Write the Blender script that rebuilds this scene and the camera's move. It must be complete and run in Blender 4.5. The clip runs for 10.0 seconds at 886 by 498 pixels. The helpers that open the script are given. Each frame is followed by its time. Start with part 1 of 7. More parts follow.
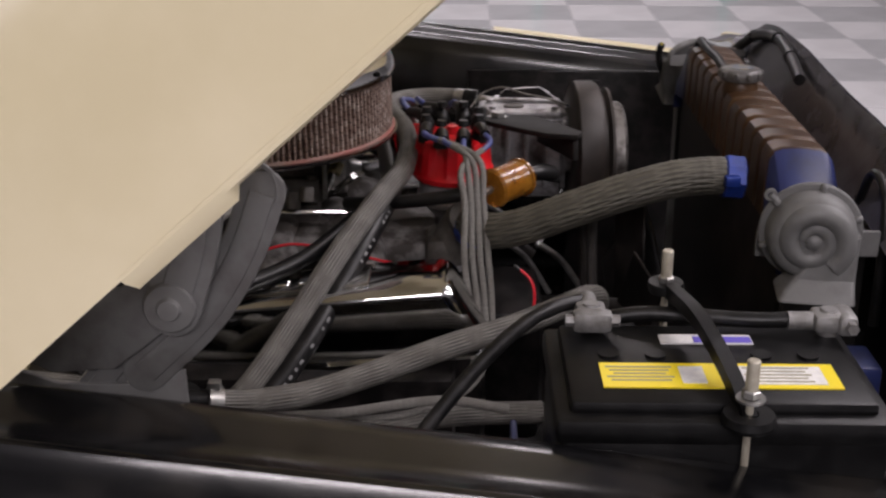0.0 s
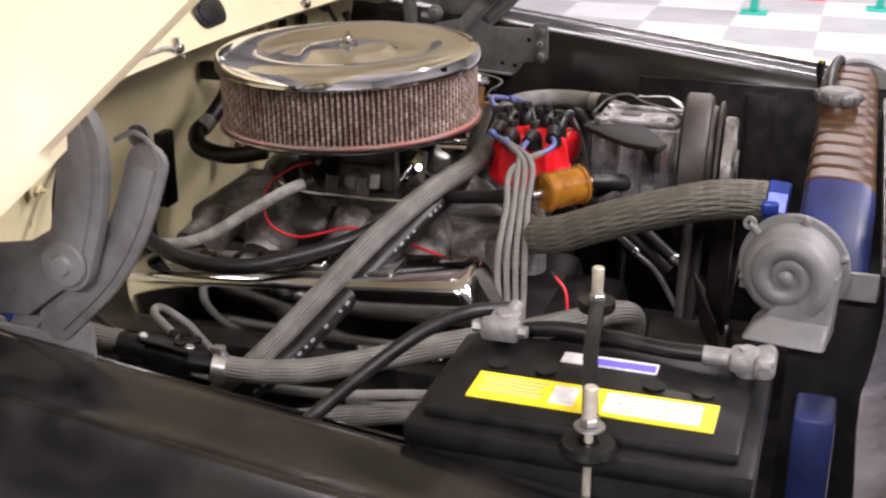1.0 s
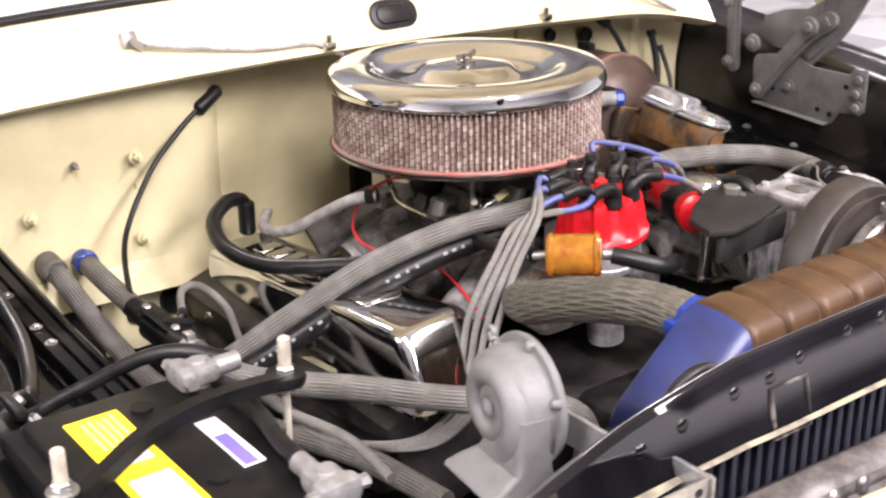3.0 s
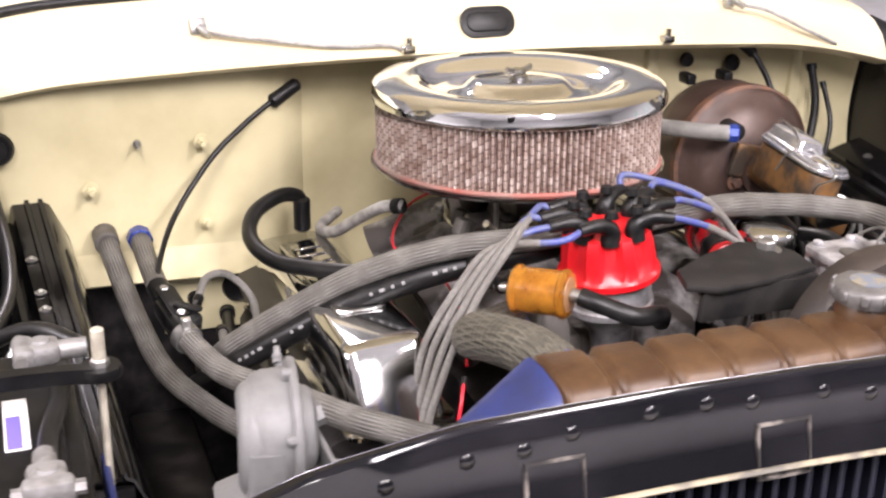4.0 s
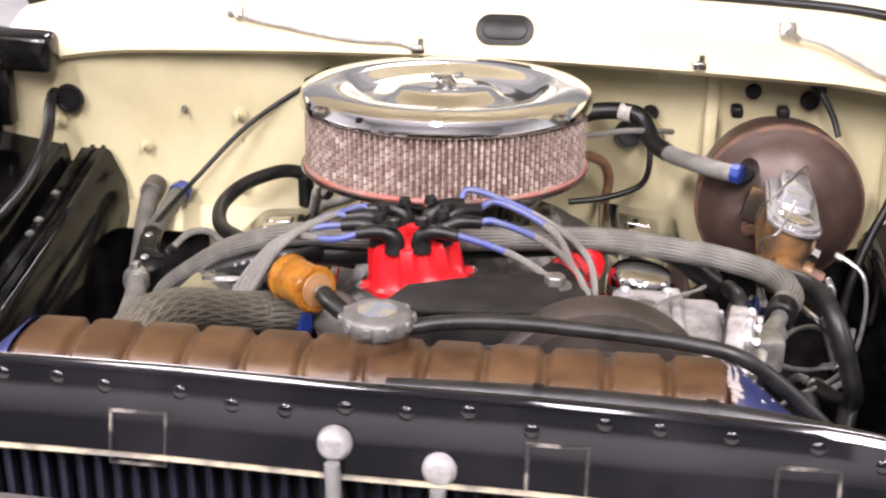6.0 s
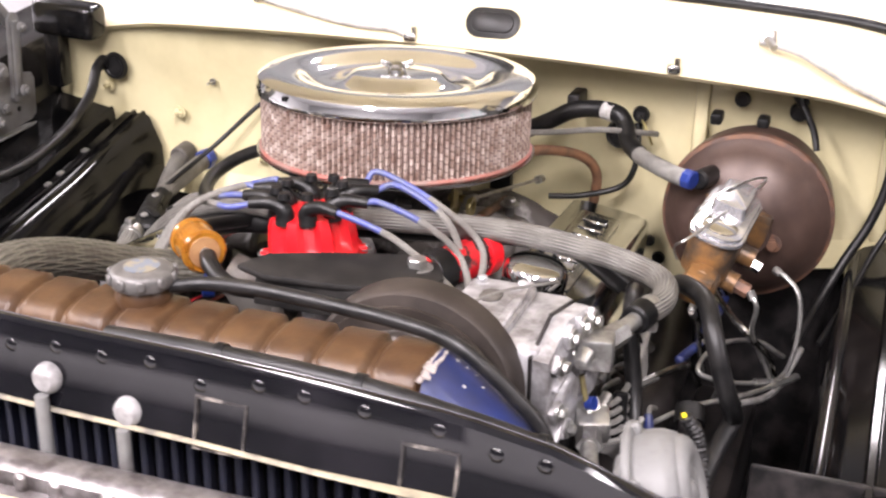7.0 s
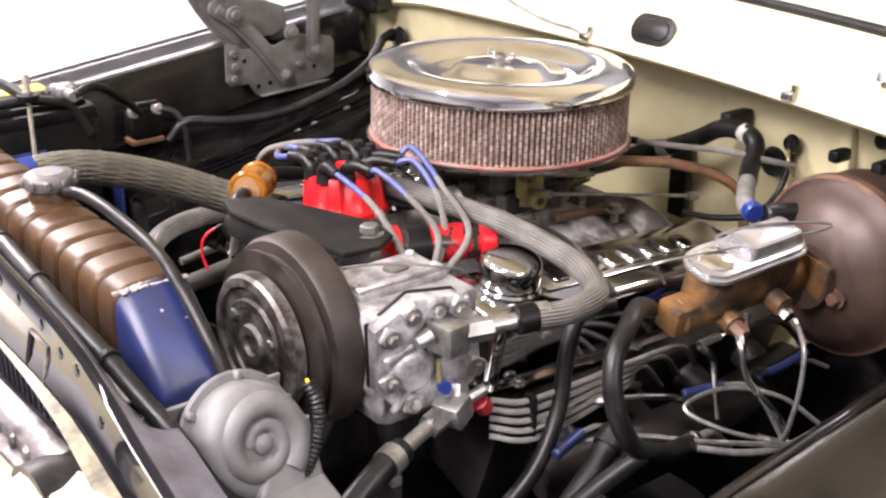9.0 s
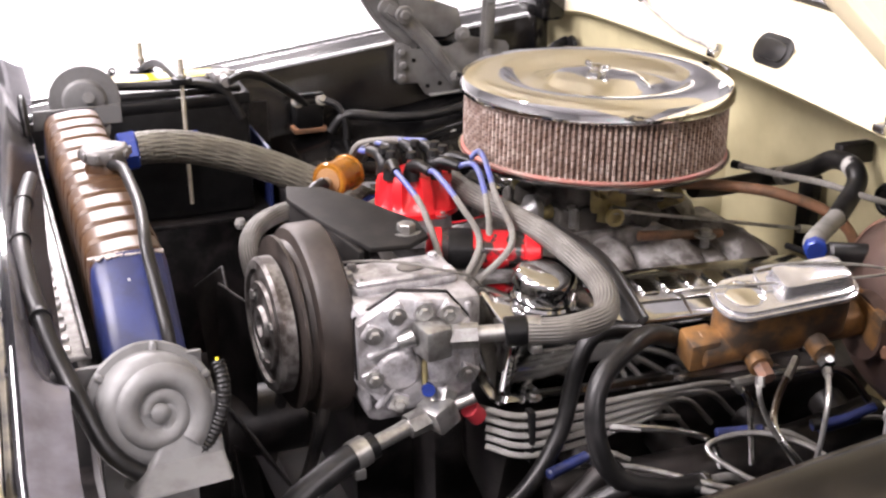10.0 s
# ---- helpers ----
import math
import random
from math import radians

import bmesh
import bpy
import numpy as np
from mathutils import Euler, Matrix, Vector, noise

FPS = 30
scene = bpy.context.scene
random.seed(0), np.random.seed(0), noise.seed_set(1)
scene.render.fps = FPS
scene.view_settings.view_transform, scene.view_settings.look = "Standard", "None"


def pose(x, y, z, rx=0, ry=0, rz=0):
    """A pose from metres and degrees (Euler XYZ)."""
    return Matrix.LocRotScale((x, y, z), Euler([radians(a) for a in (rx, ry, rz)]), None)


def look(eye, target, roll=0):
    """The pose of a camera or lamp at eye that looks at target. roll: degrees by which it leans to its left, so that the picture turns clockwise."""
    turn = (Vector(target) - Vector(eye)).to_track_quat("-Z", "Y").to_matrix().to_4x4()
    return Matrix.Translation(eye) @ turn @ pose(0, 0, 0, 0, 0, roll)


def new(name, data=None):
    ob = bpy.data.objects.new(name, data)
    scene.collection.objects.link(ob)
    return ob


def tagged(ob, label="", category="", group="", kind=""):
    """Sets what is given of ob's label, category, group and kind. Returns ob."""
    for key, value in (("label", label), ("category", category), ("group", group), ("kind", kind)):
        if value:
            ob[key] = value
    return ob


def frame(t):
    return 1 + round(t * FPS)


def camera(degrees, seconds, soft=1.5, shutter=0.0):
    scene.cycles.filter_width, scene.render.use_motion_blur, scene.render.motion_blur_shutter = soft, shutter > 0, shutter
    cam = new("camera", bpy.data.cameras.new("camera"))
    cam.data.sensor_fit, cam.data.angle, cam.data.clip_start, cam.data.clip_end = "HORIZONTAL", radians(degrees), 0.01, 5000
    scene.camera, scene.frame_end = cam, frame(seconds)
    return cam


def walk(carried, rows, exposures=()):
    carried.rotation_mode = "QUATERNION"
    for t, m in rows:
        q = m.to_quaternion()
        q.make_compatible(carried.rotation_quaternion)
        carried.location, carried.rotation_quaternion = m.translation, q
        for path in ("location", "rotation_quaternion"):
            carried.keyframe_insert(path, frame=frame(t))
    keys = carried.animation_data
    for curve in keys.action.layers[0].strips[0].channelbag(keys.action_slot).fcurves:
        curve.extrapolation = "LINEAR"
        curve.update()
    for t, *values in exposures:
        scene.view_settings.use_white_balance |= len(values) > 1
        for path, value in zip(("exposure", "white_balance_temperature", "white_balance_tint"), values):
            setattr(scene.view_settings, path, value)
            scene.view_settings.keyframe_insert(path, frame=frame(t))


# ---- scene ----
cam = camera(38.5, 10.0, soft=2.3, shutter=0.3)
PATH = [
    (0, (-1.615, -0.26, 1.457), (0.25, -0.239, 0.735), 0.2),
    (0.5, (-1.603, -0.452, 1.455), (0.232, -0.113, 0.736), 0.1),
    (1, (-1.557, -0.639, 1.456), (0.216, -0.064, 0.732), 0.2),
    (1.5, (-1.474, -0.817, 1.461), (0.189, 0.017, 0.728), 0.2),
    (2, (-1.355, -0.975, 1.471), (0.166, 0.094, 0.734), 0.3),
    (2.5, (-1.184, -1.116, 1.475), (0.166, 0.161, 0.734), 0.4),
    (2.7, (-1.106, -1.165, 1.475), (0.165, 0.189, 0.733), 0.1),
    (3.8, (-0.673, -1.383, 1.466), (0.042, 0.339, 0.74), 0.5),
    (4, (-0.596, -1.373, 1.454), (0.045, 0.378, 0.731), 0.8),
    (4.5, (-0.407, -1.422, 1.466), (-0.012, 0.398, 0.736), 0.7),
    (5, (-0.215, -1.457, 1.474), (0.018, 0.388, 0.736), 0.7),
    (5.2, (-0.133, -1.465, 1.474), (0.024, 0.388, 0.737), 0.7),
    (6.3, (0.307, -1.502, 1.48), (-0.066, 0.321, 0.746), 0.7),
    (6.5, (0.388, -1.493, 1.487), (-0.064, 0.308, 0.744), 0.9),
    (7, (0.591, -1.459, 1.491), (-0.037, 0.285, 0.741), 0.9),
    (7.5, (0.782, -1.411, 1.496), (-0.081, 0.229, 0.745), 0.7),
    (8, (0.971, -1.332, 1.501), (-0.121, 0.165, 0.748), 0.5),
    (8.5, (1.143, -1.208, 1.502), (-0.15, 0.12, 0.749), 0.1),
    (9, (1.27, -1.063, 1.498), (-0.206, 0.059, 0.748), -0.1),
    (9.5, (1.367, -0.915, 1.495), (-0.262, -0.022, 0.755), -0.4),
    (10, (1.443, -0.757, 1.491), (-0.299, -0.104, 0.757), -0.5),
]
walk(cam, [(t, look(eye, target, roll)) for t, eye, target, roll in PATH],
     [(0.0, -2.1), (0.5, -1.55), (1.0, -0.85), (1.5, -0.4), (2.0, -0.09), (4.0, -0.28), (5.0, -0.29), (6.5, -0.18), (7.5, -0.04), (10.0, -0.04)])

# ---- world and light ----
world = bpy.data.worlds.new("world")
scene.world = world
world.use_nodes = True
world.node_tree.nodes["Background"].inputs["Color"].default_value = (0.85, 0.92, 1.0, 1)
world.node_tree.nodes["Background"].inputs["Strength"].default_value = 0.15


def area_lamp(name, eye, target, sx, sy, watts, color=(1.0, 0.912, 0.955)):
    data = bpy.data.lights.new(name, "AREA")
    data.shape, data.size, data.size_y, data.energy, data.color = "RECTANGLE", sx, sy, watts, color
    ob = new(name, data)
    ob.matrix_world = look(eye, target)
    return tagged(ob, "overhead fluorescent shop light", "lamp", kind="structure")


LAMPS = [(-1.3, -3.0), (1.3, -3.0), (-3.4, 0.6), (3.4, 0.6), (-5.6, -0.6), (6.6, -0.6), (0.0, -5.2), (0.0, 3.2)]
WATTS = [400, 400, 150, 150, 1000, 420, 310, 330]
for (lx, ly), watts in zip(LAMPS, WATTS):
    area_lamp("shop_light", (lx, ly, 3.62), (lx, ly, 0), 0.45, 2.4, watts)


# ---- materials ----
def nodes_of(name):
    m = bpy.data.materials.new(name)
    m.use_nodes = True
    t = m.node_tree
    return m, t, t.nodes["Principled BSDF"]


def link(t, a, b):
    t.links.new(a, b)


def noise_node(t, scale, detail=4.0, rough=0.6, uv=False):
    c = t.nodes.new("ShaderNodeTexCoord")
    n = t.nodes.new("ShaderNodeTexNoise")
    n.inputs["Scale"].default_value, n.inputs["Detail"].default_value, n.inputs["Roughness"].default_value = scale, detail, rough
    link(t, c.outputs["UV" if uv else "Object"], n.inputs["Vector"])
    return n


def ramp_node(t, src, lo, hi, a=(0, 0, 0, 1), b=(1, 1, 1, 1)):
    r = t.nodes.new("ShaderNodeValToRGB")
    r.color_ramp.elements[0].position, r.color_ramp.elements[1].position = lo, hi
    r.color_ramp.elements[0].color, r.color_ramp.elements[1].color = a, b
    link(t, src, r.inputs["Fac"])
    return r


def rgba(c):
    return (c[0], c[1], c[2], 1)


def surface(name, c1, c2=None, rough=0.5, metal=0.0, scale=25.0, spread=(0.42, 0.62), bump=0.15, grain=260.0, coat=0.0, rough2=None, depth=0.0008, spec=0.5):
    """Two colours mixed by a broad noise (stains, dust), with a fine grain in the relief and gloss."""
    m, t, b = nodes_of(name)
    n = noise_node(t, scale)
    r = ramp_node(t, n.outputs["Fac"], spread[0], spread[1], rgba(c1), rgba(c2 or c1))
    link(t, r.outputs["Color"], b.inputs["Base Color"])
    b.inputs["Metallic"].default_value = metal
    b.inputs["Specular IOR Level"].default_value = spec
    g = noise_node(t, grain, 3.0)
    q = t.nodes.new("ShaderNodeMapRange")
    q.inputs["To Min"].default_value, q.inputs["To Max"].default_value = rough * 0.85, rough2 or min(1.0, rough * 1.2)
    link(t, n.outputs["Fac"], q.inputs["Value"])
    link(t, q.outputs["Result"], b.inputs["Roughness"])
    if bump:
        p = t.nodes.new("ShaderNodeBump")
        p.inputs["Strength"].default_value, p.inputs["Distance"].default_value = bump, depth
        link(t, g.outputs["Fac"], p.inputs["Height"])
        link(t, p.outputs["Normal"], b.inputs["Normal"])
    if coat:
        b.inputs["Coat Weight"].default_value, b.inputs["Coat Roughness"].default_value = coat, 0.06
    return m


def braid(name, c1, c2, around=14.0, along=90.0, metal=0.3, rough=0.5, bump=0.6, dark=0.62):
    """Woven sleeve: two crossing waves over the tube's length and girth."""
    m, t, b = nodes_of(name)
    c = t.nodes.new("ShaderNodeTexCoord")
    s = t.nodes.new("ShaderNodeSeparateXYZ")
    link(t, c.outputs["UV"], s.inputs["Vector"])
    heights = []
    for sign in (1, -1):
        u = t.nodes.new("ShaderNodeMath")
        u.operation = "MULTIPLY"
        u.inputs[1].default_value = around * sign
        link(t, s.outputs["X"], u.inputs[0])
        v = t.nodes.new("ShaderNodeMath")
        v.operation = "MULTIPLY_ADD"
        v.inputs[1].default_value = along
        link(t, s.outputs["Y"], v.inputs[0])
        link(t, u.outputs[0], v.inputs[2])
        w = t.nodes.new("ShaderNodeMath")
        w.operation = "MULTIPLY"
        w.inputs[1].default_value = 6.2832
        link(t, v.outputs[0], w.inputs[0])
        k = t.nodes.new("ShaderNodeMath")
        k.operation = "SINE"
        link(t, w.outputs[0], k.inputs[0])
        heights.append(k)
    mx = t.nodes.new("ShaderNodeMath")
    mx.operation = "MAXIMUM"
    link(t, heights[0].outputs[0], mx.inputs[0])
    link(t, heights[1].outputs[0], mx.inputs[1])
    r = ramp_node(t, mx.outputs[0], 0.1, 0.95, rgba([dark * x for x in c1]), rgba(c1))
    n = noise_node(t, 40.0)
    mix = t.nodes.new("ShaderNodeMixRGB")
    link(t, ramp_node(t, n.outputs["Fac"], 0.42, 0.62).outputs["Color"], mix.inputs["Fac"])
    link(t, r.outputs["Color"], mix.inputs["Color1"])
    mix.inputs["Color2"].default_value = rgba(c2)
    link(t, mix.outputs["Color"], b.inputs["Base Color"])
    b.inputs["Metallic"].default_value, b.inputs["Roughness"].default_value = metal, rough
    p = t.nodes.new("ShaderNodeBump")
    p.inputs["Strength"].default_value, p.inputs["Distance"].default_value = bump, 0.001
    link(t, mx.outputs[0], p.inputs["Height"])
    link(t, p.outputs["Normal"], b.inputs["Normal"])
    return m


CREAM = surface("cream_paint", (0.69, 0.615, 0.415), (0.65, 0.575, 0.375), 0.38, scale=6, bump=0.05, coat=0.3)
CREAM_OLD = surface("cream_paint_aged", (0.58, 0.525, 0.325), (0.45, 0.40, 0.235), 0.45, scale=7, spread=(0.42, 0.72), bump=0.14, coat=0.1)
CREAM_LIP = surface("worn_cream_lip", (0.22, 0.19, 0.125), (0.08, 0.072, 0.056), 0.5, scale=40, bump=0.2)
GRILLE_METAL = surface("pitted_grille_chrome", (0.24, 0.225, 0.225), (0.09, 0.08, 0.078), 0.30, 0.8, scale=38, spread=(0.4, 0.64), bump=0.4)
BLACK = surface("black_paint", (0.002, 0.002, 0.0025), (0.008, 0.0073, 0.008), 0.12, scale=11, spread=(0.46, 0.70), bump=0.10, spec=0.34, rough2=0.30)
SUPPORT_PAINT = surface("gloss_black_support_paint", (0.002, 0.002, 0.003), (0.008, 0.0074, 0.0095), 0.06, scale=9, spread=(0.44, 0.68), bump=0.03, spec=0.34, rough2=0.12, coat=0.12)
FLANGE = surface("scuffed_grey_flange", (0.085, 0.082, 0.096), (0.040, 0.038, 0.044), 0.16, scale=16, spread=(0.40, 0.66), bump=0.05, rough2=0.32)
APRON = surface("gloss_black_apron_paint", (0.002, 0.002, 0.0022), (0.009, 0.0082, 0.0078), 0.08, scale=14, spread=(0.46, 0.70), bump=0.05, spec=0.20, rough2=0.16)
WALL_MID = surface("light_grey_wall_paint", (0.36, 0.36, 0.36), (0.31, 0.31, 0.315), 0.6, scale=2, bump=0.1)
BLACK_GLOSS = surface("black_gloss_paint", (0.003, 0.003, 0.0035), (0.013, 0.0115, 0.010), 0.07, scale=9, spread=(0.45, 0.60), bump=0.05, spec=0.42, rough2=0.30)
BLACK_DUSTY = surface("dusty_black_paint", (0.005, 0.0048, 0.005), (0.020, 0.0175, 0.0175), 0.4, scale=30, bump=0.2, spec=0.25)
SATIN = surface("satin_black_bracket", (0.008, 0.0075, 0.0075), (0.017, 0.0155, 0.0145), 0.62, scale=30, bump=0.3, spec=0.22)
RUBBER = surface("black_rubber", (0.005, 0.005, 0.0053), (0.012, 0.0114, 0.0114), 0.38, scale=50, bump=0.15, spec=0.32)
PLASTIC = surface("black_plastic", (0.004, 0.004, 0.0043), (0.008, 0.008, 0.0082), 0.36, scale=40, bump=0.25, grain=500, spec=0.2)
CHROME = surface("chrome", (0.92, 0.92, 0.92), (0.87, 0.87, 0.87), 0.07, 1.0, scale=12, bump=0.02, rough2=0.12)
CHROME_DULL = surface("dulled_chrome", (0.527, 0.527, 0.5185), (0.34, 0.3315, 0.3145), 0.2, 1.0, scale=40, bump=0.08)
STEEL = surface("zinc_steel", (0.42, 0.42, 0.405), (0.27, 0.262, 0.25), 0.32, 0.85, scale=60, bump=0.12)
ALLOY = surface("cast_aluminium", (0.50, 0.495, 0.51), (0.17, 0.160, 0.158), 0.40, 0.5, scale=38, spread=(0.38, 0.66), bump=0.6, grain=320, depth=0.0012)
CAST_DARK = surface("stained_casting", (0.168, 0.1575, 0.1435), (0.07, 0.063, 0.056), 0.55, 0.3, scale=22, spread=(0.38, 0.62), bump=0.5, grain=300)
GREASY = surface("greasy_iron", (0.008, 0.0072, 0.0070), (0.030, 0.0255, 0.025), 0.45, 0.2, scale=25, bump=0.4, spec=0.4)
GREY_PAINT = surface("grey_paint", (0.122, 0.122, 0.120), (0.085, 0.083, 0.081), 0.5, scale=45, spread=(0.45, 0.75), bump=0.2)
HINGE_GREY = surface("hinge_grey_paint", (0.135, 0.135, 0.1325), (0.085, 0.08, 0.0775), 0.5, scale=28, spread=(0.42, 0.72), bump=0.25)
BROWN_TANK = surface("brown_tank_paint", (0.040, 0.0195, 0.009), (0.074, 0.039, 0.017), 0.38, 0.08, scale=30, spread=(0.36, 0.66), bump=0.25, spec=0.36, depth=0.0012)
BLUE = surface("blue_paint", (0.014, 0.023, 0.100), (0.011, 0.016, 0.060), 0.38, scale=24, bump=0.12)
BLUE_CLAMP = surface("blue_anodised_clamp", (0.018, 0.045, 0.26), (0.016, 0.034, 0.19), 0.3, 0.3, scale=50, bump=0.05)
RED = surface("red_moulded_plastic", (0.592, 0.0096, 0.016), (0.496, 0.008, 0.0128), 0.3, scale=40, bump=0.08)
RED_WIRE = surface("red_wire", (0.62, 0.015, 0.03), None, 0.4, bump=0.0)
BLUE_WIRE = surface("blue_silicone_wire", (0.06, 0.075, 0.25), (0.085, 0.10, 0.19), 0.4, scale=80, bump=0.0)
WHITE_PLASTIC = surface("white_plastic", (0.24, 0.236, 0.226), (0.15, 0.147, 0.14), 0.4, scale=90, spread=(0.4, 0.6), bump=0.1)
YELLOW_LABEL = surface("yellow_label", (0.82, 0.66, 0.02), (0.78, 0.62, 0.03), 0.35, bump=0.02)
WHITE_LABEL = surface("white_label", (0.75, 0.74, 0.72), (0.6, 0.6, 0.6), 0.35, scale=90, bump=0.02)
PURPLE_LABEL = surface("purple_label", (0.13, 0.10, 0.50), None, 0.35, bump=0.02)
PALE_BOLT = surface("pale_zinc_stud", (0.46, 0.43, 0.35), (0.34, 0.31, 0.25), 0.45, 0.3, scale=70, bump=0.2)
PALE_SLEEVE = surface("pale_woven_sleeve", (0.40, 0.39, 0.37), (0.26, 0.25, 0.235), 0.6, scale=60, bump=0.3)
GREY_RUBBER = surface("dusty_grey_rubber", (0.21, 0.205, 0.192), (0.13, 0.125, 0.115), 0.5, scale=30, bump=0.2)
GREY_INK = surface("grey_ink", (0.32, 0.30, 0.2), None, 0.5, bump=0.0)
HOSE_INK = surface("pale_hose_ink", (0.2, 0.2, 0.2), None, 0.6, bump=0.0)
LEAD = surface("lead_terminal", (0.24, 0.237, 0.234), (0.168, 0.162, 0.156), 0.5, 0.5, scale=70, bump=0.5)
RUST = surface("rusty_brown_steel", (0.075, 0.0468, 0.0372), (0.051, 0.0312, 0.0252), 0.42, 0.25, scale=14, bump=0.2)
RUST_EDGE = surface("rusted_rim", (0.15, 0.075, 0.045), (0.08, 0.05, 0.04), 0.6, 0.2, scale=60, bump=0.4)
GOLD_IRON = surface("gold_stained_iron", (0.23, 0.118, 0.042), (0.060, 0.045, 0.034), 0.42, 0.35, scale=24, spread=(0.40, 0.60), bump=0.35)
COPPER = surface("brown_vacuum_hose", (0.20, 0.10, 0.055), (0.11, 0.065, 0.04), 0.5, scale=40, bump=0.1)
BRASS = surface("yellow_zinc", (0.42, 0.36, 0.17), (0.30, 0.255, 0.14), 0.35, 0.8, scale=60, bump=0.1)
CLOTH_GREY = braid("grey_braided_sleeve", (0.235, 0.227, 0.207), (0.16, 0.15, 0.136), 14, 70, 0.05, 0.6)
HOSE_BRAID = braid("braided_hose", (0.190, 0.182, 0.165), (0.098, 0.092, 0.082), 22, 10, 0.1, 0.5, 0.6, 0.36)
RAD_BRAID = braid("coarse_braided_hose", (0.130, 0.122, 0.096), (0.072, 0.067, 0.053), 20, 16, 0.12, 0.55, 0.7, 0.45)
STEEL_BRAID = braid("steel_braided_line", (0.385, 0.378, 0.364), (0.252, 0.245, 0.231), 8, 180, 0.6, 0.4)
TIRE = surface("belt_rubber", (0.012, 0.0112, 0.011), (0.042, 0.037, 0.033), 0.55, scale=16, bump=0.3)
INTAKE = surface("pale_stained_casting", (0.30, 0.29, 0.285), (0.055, 0.048, 0.043), 0.62, 0.1, scale=19, spread=(0.36, 0.54), bump=0.9, grain=150)
CHROME_COVER = surface("stamped_chrome", (0.56, 0.56, 0.56), (0.48, 0.48, 0.48), 0.06, 1.0, scale=14, bump=0.03, rough2=0.12)
CLUTCH = surface("worn_steel_disc", (0.22, 0.21, 0.20), (0.055, 0.046, 0.041), 0.42, 0.65, scale=48, spread=(0.4, 0.60), bump=0.3)
PULLEY = surface("rust_dusted_pulley", (0.020, 0.0155, 0.013), (0.040, 0.031, 0.026), 0.5, 0.2, scale=18, bump=0.2)
FLOOR_LIGHT = surface("light_floor_tile", (0.62, 0.61, 0.62), (0.55, 0.54, 0.55), 0.3, scale=3, bump=0.05)
FLOOR_GREY = surface("grey_floor_tile", (0.42, 0.42, 0.43), (0.37, 0.37, 0.38), 0.3, scale=3, bump=0.05)
FLOOR_RED = surface("red_floor_strip", (0.6, 0.05, 0.06), None, 0.4, bump=0.0)
WALL_PALE = surface("pale_wall_paint", (0.62, 0.62, 0.62), (0.57, 0.57, 0.575), 0.6, scale=2, bump=0.1)
TEAL = surface("teal_paint", (0.03, 0.42, 0.33), None, 0.4, bump=0.0)
WALL = surface("pale_ceiling_paint", (0.46, 0.46, 0.46), (0.41, 0.41, 0.415), 0.6, scale=2, bump=0.1)
LAMP_BODY = surface("white_lamp_body", (0.8, 0.8, 0.8), None, 0.5, bump=0.0)


def amber_plastic():
    m, t, b = nodes_of("amber_plastic")
    n = noise_node(t, 45.0)
    r = ramp_node(t, n.outputs["Fac"], 0.4, 0.65, (0.58, 0.26, 0.035, 1), (0.32, 0.12, 0.015, 1))
    link(t, r.outputs["Color"], b.inputs["Base Color"])
    b.inputs["Roughness"].default_value = 0.16
    b.inputs["Transmission Weight"].default_value = 0.55
    b.inputs["IOR"].default_value = 1.4
    return m


AMBER = amber_plastic()


def clear_glass():
    m, t, b = nodes_of("windshield_glass")
    b.inputs["Base Color"].default_value = (0.9, 0.95, 0.93, 1)
    b.inputs["Roughness"].default_value = 0.02
    b.inputs["Transmission Weight"].default_value = 1.0
    b.inputs["IOR"].default_value = 1.45
    return m


GLASS = clear_glass()


def pleat_paper():
    """Dusty filter paper behind a wire screen: short pale dashes in staggered rows."""
    m, t, b = nodes_of("pleated_filter")
    c = t.nodes.new("ShaderNodeTexCoord")
    k = t.nodes.new("ShaderNodeTexBrick")
    k.inputs["Scale"].default_value = 1.0
    k.inputs["Brick Width"].default_value, k.inputs["Row Height"].default_value = 0.0098, 0.00723
    k.inputs["Mortar Size"].default_value, k.inputs["Mortar Smooth"].default_value = 0.0017, 1.0
    k.inputs["Color1"].default_value, k.inputs["Color2"].default_value = (0.56, 0.48, 0.43, 1), (0.33, 0.26, 0.225, 1)
    k.inputs["Mortar"].default_value = (0.165, 0.118, 0.102, 1)
    link(t, c.outputs["UV"], k.inputs["Vector"])
    n = noise_node(t, 75.0)
    mix = t.nodes.new("ShaderNodeMixRGB")
    mix.blend_type = "MULTIPLY"
    mix.inputs["Fac"].default_value = 1.0
    link(t, k.outputs["Color"], mix.inputs["Color1"])
    link(t, ramp_node(t, n.outputs["Fac"], 0.36, 0.66, (0.5, 0.40, 0.36, 1), (1, 1, 1, 1)).outputs["Color"], mix.inputs["Color2"])
    link(t, mix.outputs["Color"], b.inputs["Base Color"])
    b.inputs["Roughness"].default_value = 0.55
    p = t.nodes.new("ShaderNodeBump")
    p.inputs["Strength"].default_value, p.inputs["Distance"].default_value = 0.5, 0.001
    link(t, k.outputs["Fac"], p.inputs["Height"])
    p.invert = True
    link(t, p.outputs["Normal"], b.inputs["Normal"])
    return m


PLEATS = pleat_paper()

# ---- building helpers ----
ORIGIN = {}
I4 = Matrix.Identity(4)


def thing(name, label, category, at=(0, 0, 0), group="", kind=""):
    ob = new(name)
    ob.empty_display_size = 0.02
    ob.location = at
    ORIGIN[ob] = Vector(at)
    return tagged(ob, label, category, group, kind)


